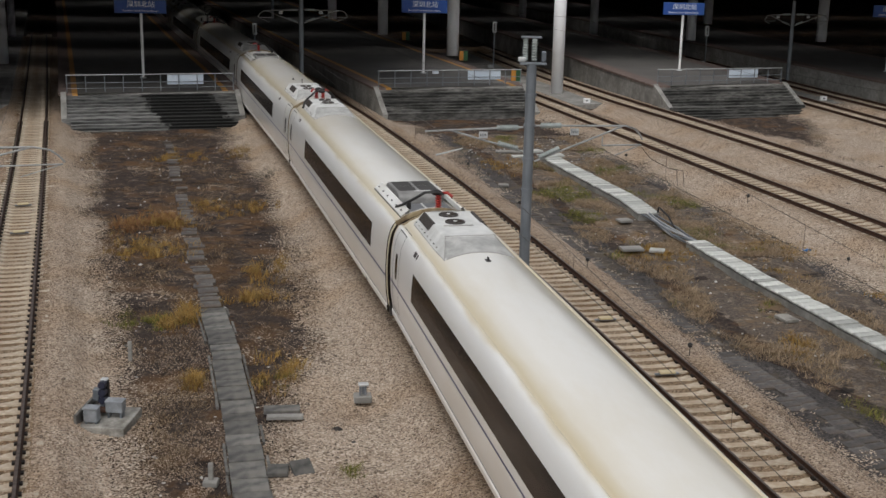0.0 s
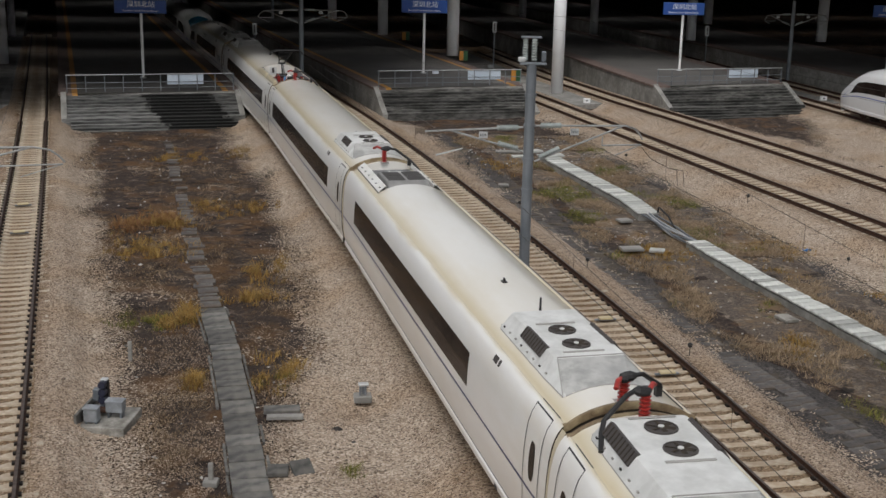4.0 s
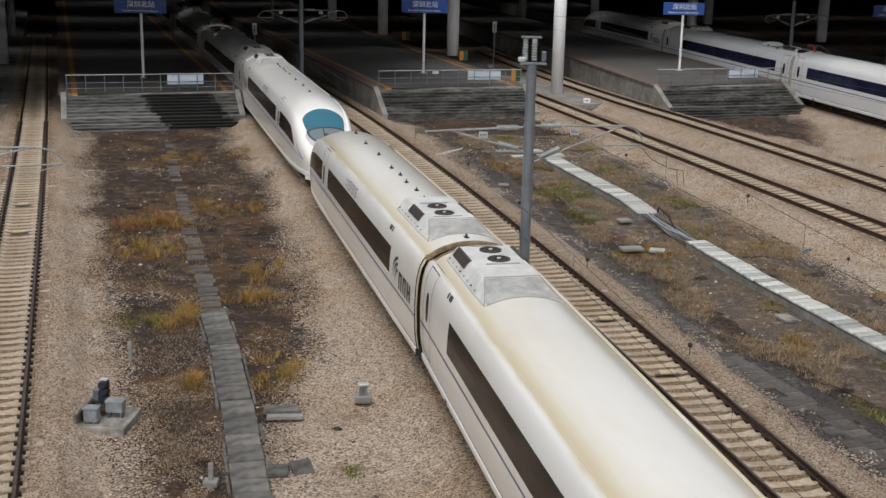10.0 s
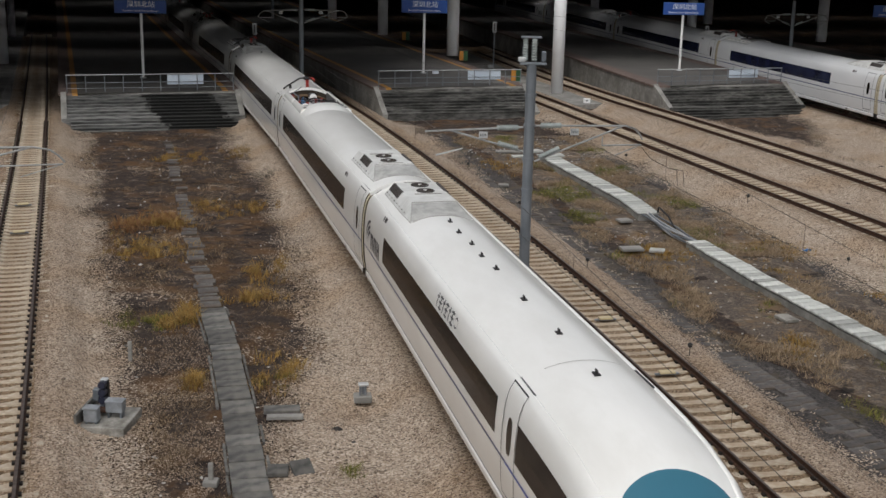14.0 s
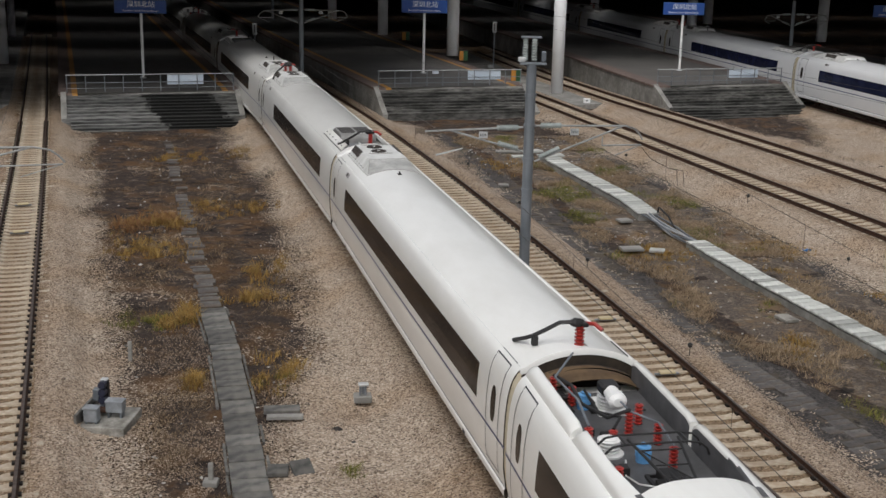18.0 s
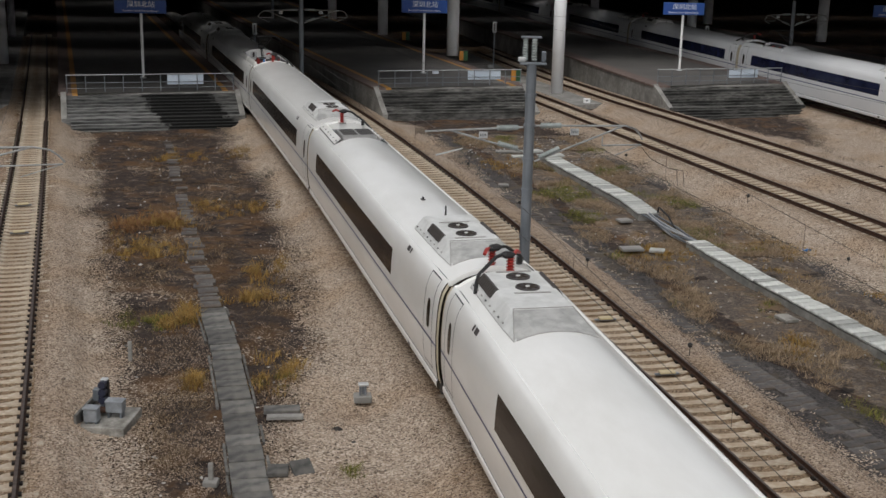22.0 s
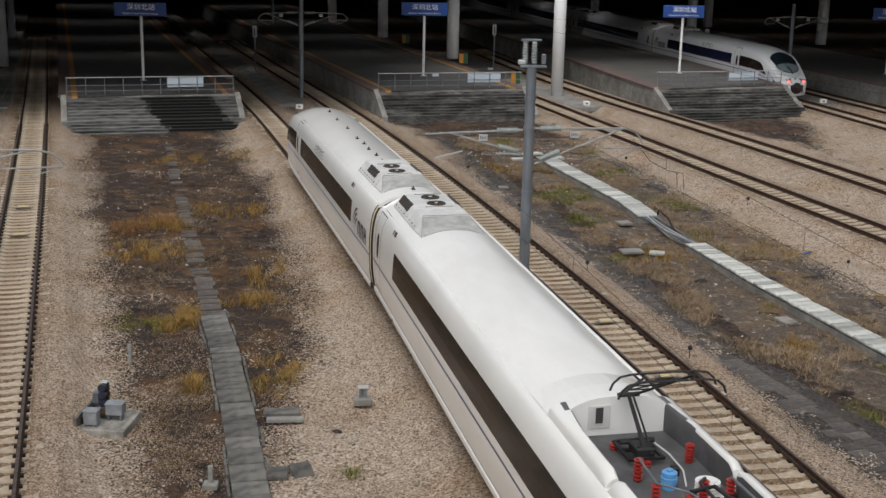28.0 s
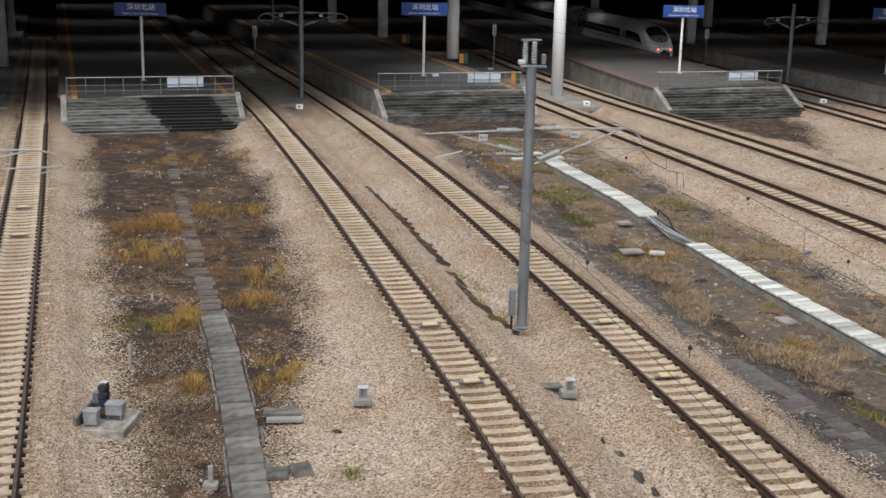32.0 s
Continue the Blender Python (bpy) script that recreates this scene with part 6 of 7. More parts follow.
# ---------------------------------------------------------------- small things along the tracks
def line_slabs(name, pts, width, gap, mat, z, thing, label, part_name, size=(0.45, 0.7), jitter=0.03, thick=0.08, seed=3, gone=0.0):
    """A row of loose slabs along a plan line."""
    rnd = random.Random(seed)
    root = base(name, label=label, category=thing, kind="structure")
    pts = [Vector((x, y, 0)) for x, y in pts]
    cum = [0.0]
    for a, b in zip(pts, pts[1:]):
        cum.append(cum[-1] + (b - a).length)
    meshes = {}
    s = 0.0
    while s < cum[-1] - 0.3:
        l = rnd.choice((size[0], (size[0] + size[1]) / 2, size[1]))
        mid = s + l / 2
        if rnd.random() < gone:
            s += l
            continue
        i = max(k for k in range(len(cum) - 1) if cum[k] <= mid) if mid < cum[-1] else len(cum) - 2
        d = (pts[i + 1] - pts[i]).normalized()
        c = pts[i] + d * (mid - cum[i])
        w = float(np.interp(mid, cum, width)) if isinstance(width, (list, tuple)) else width
        key = (round(l, 3), round(w, 1))
        if key not in meshes:
            meshes[key] = mesh_of(part_name, box(bmesh.new(), (0, 0, 0), (w, l - gap, thick), 0.012), mat)
        ob = part(part_name, meshes[key], None, root)
        ob.matrix_basis = (Matrix.Translation((c.x + jitter * rnd.uniform(-1, 1), c.y, z + (0.005 if thing == "drain" else 0.016) * rnd.uniform(-1, 1) + (0.11 * noise.noise((c.x * 0.35, c.y * 0.35, 0)) + 0.02 if thing == "drain" else 0.04 * noise.noise((c.x * 0.3, c.y * 0.3, 2)))))
                           @ Matrix.Rotation(math.atan2(d.y, d.x) - math.pi / 2 + (0.02 if thing == "drain" else 0.04) * rnd.uniform(-1, 1), 4, "Z") @ Matrix.Rotation(0.008 * rnd.uniform(-1, 1), 4, "Y"))
        s += l
    return root


line_slabs("drain_cover", [(-3.2, 21.5), (-4.2, 25.6), (-5.1, 29.5), (-6.37, 34.6), (-7.65, 39.2)],
           [0.85, 0.82, 0.86, 0.84, 0.76], 0.04, SLAB, SOIL_Z + 0.02, "drain", "row of dark grey drain slabs set in soil", "slab", (0.5, 0.95), 0.02, 0.16, 4)
line_slabs("drain_cover", [(-7.7, 39.4), (-9.73, 46.8), (-12.43, 57.1), (-15.2, 67.3), (-16.6, 72.5)],
           [0.7, 0.58, 0.5, 0.45, 0.4], 0.06, BROWNSLAB, SOIL_Z - 0.025, "drain", "row of sunk, soil-covered drain slabs", "slab", (0.3, 0.7), 0.1, 0.16, 6, 0.3)
line_slabs("drain_cover", [(13.9, 21.0), (12.5, 25.0), (11.15, 28.6), (9.45, 33.6), (8.15, 38.0), (6.7, 44.0)],
           [0.62, 0.6, 0.58, 0.5, 0.45, 0.4], 0.02, BROWNSLAB, SOIL_Z - 0.035, "drain", "row of sunk dark paving blocks beside the ballast", "slab", (0.3, 0.45), 0.03, 0.16, 8, 0.12)
line_slabs("drain_cover", [(13.3, 21.0), (11.9, 25.0), (10.6, 28.6), (8.95, 33.6), (7.7, 38.0), (6.3, 44.0), (4.2, 53.0), (2.0, 63.0)],
           [0.6, 0.6, 0.55, 0.5, 0.45, 0.5, 0.5, 0.5], 0.02, BROWNSLAB, SOIL_Z - 0.03, "drain", "row of broken dark paving blocks beside the ballast", "slab", (0.3, 0.45), 0.04, 0.16, 9, 0.2)


def drain_kerbs():
    """Thin upright kerb pieces on both sides of the drain slabs."""
    root = base("drain_kerb", label="thin worn concrete kerb pieces beside the drain", category="kerb", kind="structure")
    pts = [Vector(p) for p in ((-4.2, 25.6, 0), (-5.1, 29.5, 0), (-6.37, 34.6, 0), (-7.65, 39.2, 0))]
    rnd = random.Random(12)
    for a, b in zip(pts, pts[1:]):
        d = (b - a).normalized()
        side = Vector((d.y, -d.x, 0))
        s = 0.0
        while s < (b - a).length - 0.4:
            l = min(rnd.uniform(0.7, 1.3), (b - a).length - s)
            for sg in (-1, 1):
                if rnd.random() < 0.25:
                    continue
                c = a + d * (s + l / 2) + side * sg * 0.50
                ob = part("kerb_piece", box(bmesh.new(), (0, 0, 0), (0.07, l - 0.04, 0.2), 0.008), SLAB, root)
                ob.matrix_basis = Matrix.Translation((c.x, c.y, ground_at(c.x, c.y) - 0.02)) @ Matrix.Rotation(math.atan2(d.y, d.x) - math.pi / 2 + rnd.uniform(-0.02, 0.02), 4, "Z") @ Matrix.Rotation(rnd.uniform(-0.1, 0.1), 4, "Y")
            s += l


drain_kerbs()
for pts, wd in (([(5.58, 68.2), (7.15, 62.3), (8.67, 56.9), (9.15, 53.8)], 1.0), ([(10.3, 48.9), (11.58, 43.5), (13.75, 36.0), (15.6, 29.5), (17.0, 24.5)], 0.86)):
    a = np.array(pts)
    root = line_slabs("cable_trough", pts, wd, 0.035, LID, SOIL_Z + 0.33, "cable trough", "raised concrete cable trough with pale lids", "lid", (0.33, 0.46), 0.01, 0.07, 5)
    for (x0, y0), (x1, y1) in zip(pts, pts[1:]):
        d = Vector((x1 - x0, y1 - y0, 0))
        m = Matrix.Translation(((x0 + x1) / 2, (y0 + y1) / 2, SOIL_Z + 0.06)) @ Matrix.Rotation(math.atan2(d.y, d.x) - math.pi / 2, 4, "Z")
        ob = part("trough_body", box(bmesh.new(), (0, 0, 0), (wd - 0.06, d.length, 0.34)), CONCRETE, root)
        ob.matrix_basis = m


def exposed_cables():
    root = base("cable_bundle", label="grey cables lying bare between two troughs", category="cables")
    for i in range(7):
        bm = bmesh.new()
        o = -0.33 + 0.11 * i
        pts = []
        for k in np.linspace(0, 1, 9):
            x, y = 9.17 + (10.28 - 9.17) * k, 53.9 + (48.8 - 53.9) * k
            pts.append((x + o * (1 - 0.2 * k) + 0.12 * math.sin(k * 5 + i), y, SOIL_Z + 0.28 + 0.05 * math.sin(k * 3.1 + i * 2) - 0.12 * math.sin(math.pi * k)))
        tube(bm, pts, 0.04)
        part("cable", bm, TUBE if i % 2 else GALV, root)
    bm = bmesh.new()
    pts = [(9.55, 53.9, SOIL_Z + 0.3), (9.6, 53.8, SOIL_Z + 0.62), (9.85, 52.8, SOIL_Z + 0.45), (10.0, 51.8, SOIL_Z + 0.12)]
    tube(bm, pts, 0.04)
    part("loop", bm, BLACK, root, "black cable loop")


exposed_cables()


def loose_slab(x, y, w, l, rot, mat, label, tilt=0.0):
    ob = tagged(new("loose_slab", mesh_of("loose_slab", box(bmesh.new(), (0, 0, 0), (w, l, 0.1), 0.012), mat)), label, "slab")
    ob.matrix_basis = Matrix.Translation((x, y, SOIL_Z + 0.12)) @ Matrix.Rotation(radians(rot), 4, "Z") @ Matrix.Rotation(radians(tilt), 4, "X")


for a in ((-4.15, 30.35, 0.95, 0.42, 8, SLAB, "dark slab beside the drain"), (-4.0, 29.85, 0.95, 0.22, 6, CONCRETE, "grey kerb piece beside the drain"), (-3.75, 26.6, 0.5, 0.55, 5, SLAB, "dark slab beside the drain"),
          (-3.2, 26.75, 0.5, 0.5, 25, SLAB, "tilted dark slab", 22), (8.0, 53.2, 0.6, 0.55, 20, CONCRETE, "grey slab in the grass"), (7.6, 48.2, 0.9, 0.6, 10, CONCRETE, "grey slab in the grass"), (8.6, 48.0, 0.6, 0.5, -15, LID, "loose pale lid in the grass"),
          (11.5, 39.3, 0.5, 0.7, 20, PLINTH, "loose mottled lid in the grass"), (4.2, 68.6, 0.9, 0.5, 12, LID, "loose pale lid in the grass"), (3.6, 70.0, 1.4, 0.5, 0, CONCRETE, "grey slab in the grass"), (5.0, 70.3, 1.2, 0.6, 30, LID, "loose pale lid in the grass"), (6.3, 69.2, 0.8, 0.8, 10, LID, "loose pale lid in the grass"),
          (3.15, 32.3, 0.62, 0.5, 10, SLAB, "dark slab in the ballast"), (2.95, 60.4, 0.5, 0.4, 0, CONCRETE, "grey slab in the grass")):
    loose_slab(*a)


def dwarf_signal():
    root = base("dwarf_signal", Matrix.Translation((-8.38, 29.3, -0.70)) @ Matrix.Rotation(radians(-4), 4, "Z") @ Matrix.Scale(0.76, 4), label="dwarf signal with grey boxes on a concrete base", category="signal")
    part("plinth", box(bmesh.new(), (0.0, 0, 0.18), (1.55, 1.9, 0.5), 0.02), PLINTH, root, "stained concrete plinth")
    part("side_board", box(bmesh.new(), (-0.85, 0.1, 0.5), (0.10, 2.1, 0.62), 0.012), SLAB, root, "upright dark concrete board")
    for x, y, s, leg in ((-0.42, -0.55, (0.46, 0.36, 0.46), 0.06), (0.18, 0.05, (0.58, 0.40, 0.36), 0.2)):
        b = part("equipment_box", box(bmesh.new(), (x, y, 0.43 + leg + s[2] / 2), s, 0.025), BOXGREY, root, "grey equipment box")
        part("lid", box(bmesh.new(), (x, y, 0.45 + leg + s[2]), (s[0] + 0.04, s[1] + 0.04, 0.05), 0.012), BOXGREY, b)
        for dx in (-1, 1):
            part("leg", box(bmesh.new(), (x + dx * s[0] * 0.36, y, 0.43 + leg / 2), (0.06, s[1] * 0.8, leg)), GALV, b)
    h = part("signal_head", box(bmesh.new(), (-0.36, 0.62, 0.98), (0.26, 0.2, 1.05), 0.03), BLACK, root, "black upright signal head")
    part("cap", box(bmesh.new(), (-0.36, 0.6, 1.53), (0.24, 0.24, 0.06), 0.02), TUBE, h)
    for i in range(3):
        z = 0.86 + 0.27 * i
        part("hood", lathe(bmesh.new(), (-0.36, 0.52, z), (-0.36, 0.27, z + 0.02), [(0, 0.125), (1, 0.13)], 14), plain("signal_hood", (0.02, 0.022, 0.04), 0.4) if i == 0 else bpy.data.materials["signal_hood"], h, "round black lens hood")
    part("stand", box(bmesh.new(), (-0.36, 0.66, 0.62), (0.34, 0.28, 0.4), 0.02), GALV, root)
    part("side_case", box(bmesh.new(), (-0.62, 0.55, 1.0), (0.22, 0.26, 0.42), 0.02), GALV, root, "grey green case")
    part("cover", box(bmesh.new(), (-0.45, 0.12, 0.62), (0.62, 0.36, 0.1), 0.02), RUST, root, "rusty brown cover")
    for i in range(5):
        part("terminal", box(bmesh.new(), (-0.74, -0.5 + i * 0.25, 0.6), (0.08, 0.12, 0.25), 0.02), BLACK, root)


dwarf_signal()


def track_box(x, y, rot, dark):
    root = base("track_connector", Matrix.Translation((x, y, -0.45)) @ Matrix.Rotation(radians(rot), 4, "Z") @ Matrix.Scale(0.85, 4), label="small grey connector box on a concrete block" + (" beside a dark pit" if dark else ""), category="connector box", group="connector boxes")
    part("block", box(bmesh.new(), (0, 0, 0.08), (0.56, 0.42, 0.24), 0.03), CONCRETE, root)
    part("stand", box(bmesh.new(), (0.05, 0.02, 0.38), (0.16, 0.12, 0.3), 0.01), GALV, root)
    part("head", box(bmesh.new(), (0.03, 0.02, 0.53), (0.32, 0.22, 0.08), 0.015), TUBE, root)
    for i in (-1, 1):
        part("conduit", rod(bmesh.new(), (i * 0.09, -0.08, 0.2), (i * 0.07, -0.02, 0.5), 0.035), GALV, root)
    if dark:
        part("pit", box(bmesh.new(), (-0.5, 0.4, 0.2), (0.7, 0.4, 0.06), 0.01), SLAB, root, "dark open pit cover")


track_box(-2.07, 31.0, 8, False)
track_box(3.55, 31.9, 8, True)


def stub_post(x, y, h, foot):
    root = base("marker_post", Matrix.Translation((x, y, SOIL_Z)), label="short grey concrete marker post in soil", category="marker post", group="marker posts")
    part("shaft", box(bmesh.new(), (0, 0, h / 2), (0.11, 0.09, h), 0.012), CONCRETE, root)
    if foot:
        part("foot", box(bmesh.new(), (0, -0.02, 0.07), (0.34, 0.3, 0.14), 0.02), CONCRETE, root)


stub_post(-9.08, 34.1, 0.62, False)
stub_post(-5.2, 26.0, 0.55, True)


def stake(x, y):
    z = max(bed_z(x, y), SOIL_Z)
    root = base("marker_stake", Matrix.Translation((x, y, z - 0.05)), label="thin stake with a round black head", category="marker stake", group="marker stakes")
    part("stick", rod(bmesh.new(), (0, 0, 0), (0, 0, 0.34), 0.012, n=6), WIRE, root)
    part("head", lathe(bmesh.new(), (0, 0, 0.31), (0, 0, 0.46), [(0, 0.03), (0.2, 0.065), (0.6, 0.075), (0.9, 0.05), (1, 0.02)], 10), BLACK, root)


for x, y in ((5.33, 43.9), (7.32, 34.4), (3.42, 54.8), (14.33, 57.0), (15.8, 46.5), (1.24, 64.8), (10.2, 68.6)):
    stake(x, y)


def beacon(x, y, key):
    f = TRACK[key]
    dx = float(f(y + 0.1) - f(y - 0.1)) / 0.2
    root = base("track_beacon", Matrix.Translation((float(f(y)), y, -0.18)) @ Matrix.Rotation(-math.atan(dx), 4, "Z"), label="flat yellow beacon fixed between the rails", category="track beacon", group="track beacons")
    part("case", box(bmesh.new(), (0, 0, 0.07), (0.46, 0.24, 0.07), 0.02), plain("beacon_yellow", (0.50, 0.42, 0.26), 0.7) if "beacon_yellow" not in bpy.data.materials else bpy.data.materials["beacon_yellow"], root)
    part("bracket", box(bmesh.new(), (0, 0, 0.015), (0.7, 0.12, 0.04)), GALV, root)


for k, y in (("b", 36.95), ("b", 32.0), ("c", 37.7), ("c", 32.8), ("a", 52.2), ("a", 47.3)):
    beacon(0, y, k)

blue = base("blue_scrap", Matrix.Translation((14.75, 48.5, SOIL_Z + 0.05)), label="crumpled scrap of blue plastic in the grass", category="litter")
bm = bmesh.new()
strip(bm, [[(x, y, 0.12 * noise.noise((x * 9, y * 9, 3)) + 0.1) for x in np.linspace(-0.14, 0.14, 6)] for y in np.linspace(-0.16, 0.16, 6)])
part("sheet", bm, plain("blue_plastic", (0.05, 0.2, 0.5), 0.4), blue)
CL = base("drain_pipe", label="rusty cable run on the ballast", category="cable")
part("cable", tube(bmesh.new(), [(-10.85, 30.46, -0.22), (-10.4, 30.65, -0.2), (-9.95, 30.8, -0.26)], 0.028), RUST, CL)


# ---------------------------------------------------------------- grass, loose stones
def tone_mat(name, tones):
    """Colour that differs from blade to blade."""
    m = bpy.data.materials.new(name)
    m.use_nodes = True
    n, l = m.node_tree.nodes, m.node_tree.links
    g, r = n.new("ShaderNodeNewGeometry"), n.new("ShaderNodeValToRGB")
    e = r.color_ramp.elements
    e[0].color, e[1].color = (*tones[0], 1), (*tones[-1], 1)
    for i, c in enumerate(tones[1:-1]):
        e.new((i + 1) / (len(tones) - 1)).color = (*c, 1)
    l.new(g.outputs["Random Per Island"], r.inputs[0])
    l.new(r.outputs[0], n["Principled BSDF"].inputs["Base Color"])
    n["Principled BSDF"].inputs["Roughness"].default_value = 0.9
    n["Principled BSDF"].inputs["Specular IOR Level"].default_value = 0.2
    return m


STRAW = tone_mat("dry_straw", [(0.12, 0.082, 0.052), (0.27, 0.195, 0.125), (0.42, 0.325, 0.22)])
RUSTGRASS = tone_mat("rust_red_grass", [(0.13, 0.06, 0.033), (0.26, 0.125, 0.055), (0.33, 0.20, 0.085), (0.11, 0.06, 0.035)])
OCHRE = tone_mat("ochre_grass", [(0.12, 0.07, 0.03), (0.28, 0.155, 0.045), (0.40, 0.245, 0.07), (0.33, 0.24, 0.085), (0.10, 0.06, 0.03)])
OLIVE = tone_mat("olive_grass", [(0.06, 0.07, 0.018), (0.14, 0.145, 0.032), (0.24, 0.21, 0.06)])
RUSTBROWN = tone_mat("rust_brown_weeds", [(0.06, 0.035, 0.02), (0.15, 0.085, 0.04), (0.24, 0.14, 0.06)])
BROWN = tone_mat("dead_brown_weeds", [(0.045, 0.03, 0.02), (0.10, 0.066, 0.04), (0.18, 0.12, 0.07)])
STONES = tone_mat("loose_stone", [(0.13, 0.095, 0.07), (0.31, 0.228, 0.168), (0.41, 0.315, 0.24), (0.50, 0.405, 0.32), (0.25, 0.18, 0.13)])
rng = np.random.default_rng(7)


def blades(name, pts, mat, h, label, lean=1.5, wide=0.008):
    """One object of grass: each blade a narrow bent leaf."""
    pts = np.asarray(pts)
    n = len(pts)
    ang = rng.uniform(0, 2 * np.pi, n)
    hh = h * rng.uniform(0.25, 1.2, n)
    ln = lean * rng.uniform(0.0, 1.0, n) ** 0.7 * hh
    side = np.stack([np.cos(ang), np.sin(ang), np.zeros(n)], 1) * (wide * rng.uniform(0.6, 1.5, n))[:, None]
    out = np.stack([np.cos(ang + 1.3), np.sin(ang + 1.3), np.zeros(n)], 1) * ln[:, None]
    up = np.stack([np.zeros(n), np.zeros(n), hh], 1)
    v = np.stack([pts - side, pts + side, pts + 0.35 * out + 0.6 * up + side * 0.7, pts + 0.35 * out + 0.6 * up - side * 0.7, pts + out + up], 1).reshape(-1, 3)
    k = np.arange(n) * 5
    faces = np.concatenate([np.stack([k, k + 1, k + 2, k + 3], 1), np.stack([k + 3, k + 2, k + 4, k + 4], 1)]).tolist()
    faces = [f if f[2] != f[3] else f[:3] for f in faces]
    me = bpy.data.meshes.new(name)
    me.from_pydata(v.tolist(), [], faces)
    me.materials.append(mat)
    return tagged(new(name, me), label, "grass", kind="stuff")


def clump(x, y, rx, ry, n):
    """Points gathered in tufts round a place."""
    out = []
    for _ in range(max(10, int(n * 0.26))):
        cx, cy = x + rx * rng.normal() * 0.8, y + 1.35 * ry * rng.normal() * 0.8
        if noise.noise((cx * 1.6, cy * 1.2, x)) + 0.5 * noise.noise((cx * 5, cy * 4, y)) < -0.05:
            continue
        for _ in range(26):
            px, py = cx + 0.11 * rng.normal(), cy + 0.12 * rng.normal()
            out.append((px, py, ground_at(px, py) - 0.02))
    return out


def field(lo, hi, y0, y1, n, cut, sc, seed):
    """Points scattered where a slow noise is high."""
    out = []
    while len(out) < n:
        y = rng.uniform(y0, y1)
        x = rng.uniform(float(lo(y)), float(hi(y)))
        if noise.noise((x * sc, y * sc * 0.7, seed)) + 0.3 * noise.noise((x * sc * 4, y * sc * 4, seed + 3)) > cut:
            for _ in range(9):
                px, py = x + 0.09 * rng.normal(), y + 0.09 * rng.normal()
                out.append((px, py, ground_at(px, py) - 0.02))
    return out


bed_l = curve_fn([20, 27, 46, 70, 76], [-5.4, -7.3, -13.3, -20.8, -22.0])
bed_r = curve_fn([20, 28, 34.5, 44.4, 64, 74], [-3.0, -4.1, -3.95, -5.6, -10.1, -13.2])
RED_SPOTS = [(-12.9, 50.9, 0.9, 0.7, 420), (-12.2, 51.6, 0.7, 0.5, 240)]
OCHRE_SPOTS = [(-8.5, 38.2, 0.35, 0.5, 520), (-12.0, 51.2, 0.9, 0.7, 300), (-11.3, 46.5, 0.9, 0.9, 420), (-4.75, 33.2, 0.4, 0.45, 420), (-6.8, 32.3, 0.15, 0.3, 120), (-9.6, 54.5, 1.2, 0.5, 260), (-14.5, 66.5, 1.0, 0.8, 200), (-11.0, 69, 1.0, 1.0, 200), (-6.6, 40.6, 0.8, 0.3, 150), (-6.4, 44.2, 0.9, 0.8, 200)]
GREEN_SPOTS = [(-9.4, 37.6, 0.6, 0.4, 420), (-2.0, 26.7, 0.13, 0.12, 60), (1.2, 41.0, 0.25, 0.9, 150), (0.6, 43.6, 0.2, 0.6, 120), (-4.7, 32.7, 0.3, 0.3, 120), (1.85, 38.9, 0.2, 0.4, 60)]
blades("dry_red_grass", sum((clump(*s) for s in RED_SPOTS), []), RUSTGRASS, 0.32, "rust red dry grass clumps on dark soil")
blades("ochre_grass", sum((clump(*s) for s in OCHRE_SPOTS), []), OCHRE, 0.30, "ochre dry grass tufts on dark soil")
UNDERGROWTH = [(x, y, rx * 1.9, ry * 1.7, n * 0.6) for x, y, rx, ry, n in RED_SPOTS + OCHRE_SPOTS]
blades("rust_brown_weeds", sum((clump(*s) for s in UNDERGROWTH), []), RUSTBROWN, 0.13, "low rust brown weeds round the grass tufts", 1.8)
blades("green_grass", sum((clump(*s) for s in GREEN_SPOTS), []), OLIVE, 0.2, "small olive green weeds")
blades("dead_weeds", field(bed_l, bed_r, 24, 74, 46000, 0.02, 0.4, 3), BROWN, 0.075, "low dead brown weeds on the soil", 2.2)
blades("straw_weeds", field(bed_l, bed_r, 24, 74, 20000, 0.12, 0.33, 9), STRAW, 0.085, "sparse straw coloured weeds on the soil", 2.2)
rb_l = curve_fn([20, 29, 35, 49, 74], [14.4, 12.2, 9.6, 6.2, 0.4])
rb_r = curve_fn([20, 42, 50, 60, 69, 76], [21.5, 15.8, 14.1, 11.7, 9.8, 8.2])
blades("dry_grass", field(rb_l, rb_r, 26, 76, 90000, 0.08, 0.42, 21), STRAW, 0.18, "straw coloured dry grass beside the cable trough", 2.4)
blades("olive_grass", field(rb_l, rb_r, 26, 76, 15000, 0.31, 0.4, 33), OLIVE, 0.18, "olive green grass beside the cable trough", 1.8)
blades("dead_weeds", field(rb_l, rb_r, 26, 76, 16000, 0.02, 0.45, 41), BROWN, 0.08, "low dead brown weeds beside the trough", 2.2)
blades("ochre_grass", sum((clump(*s) for s in [(8.7, 47.6, 0.9, 0.9, 500), (3.2, 66.0, 0.8, 1.2, 300), (13.6, 49.0, 0.8, 1.0, 260), (16.2, 41.5, 0.9, 0.9, 260), (11.2, 36.6, 0.4, 0.4, 200), (12.6, 44.6, 0.6, 0.8, 160)]), []), OCHRE, 0.2, "yellow grass tufts beside the trough")


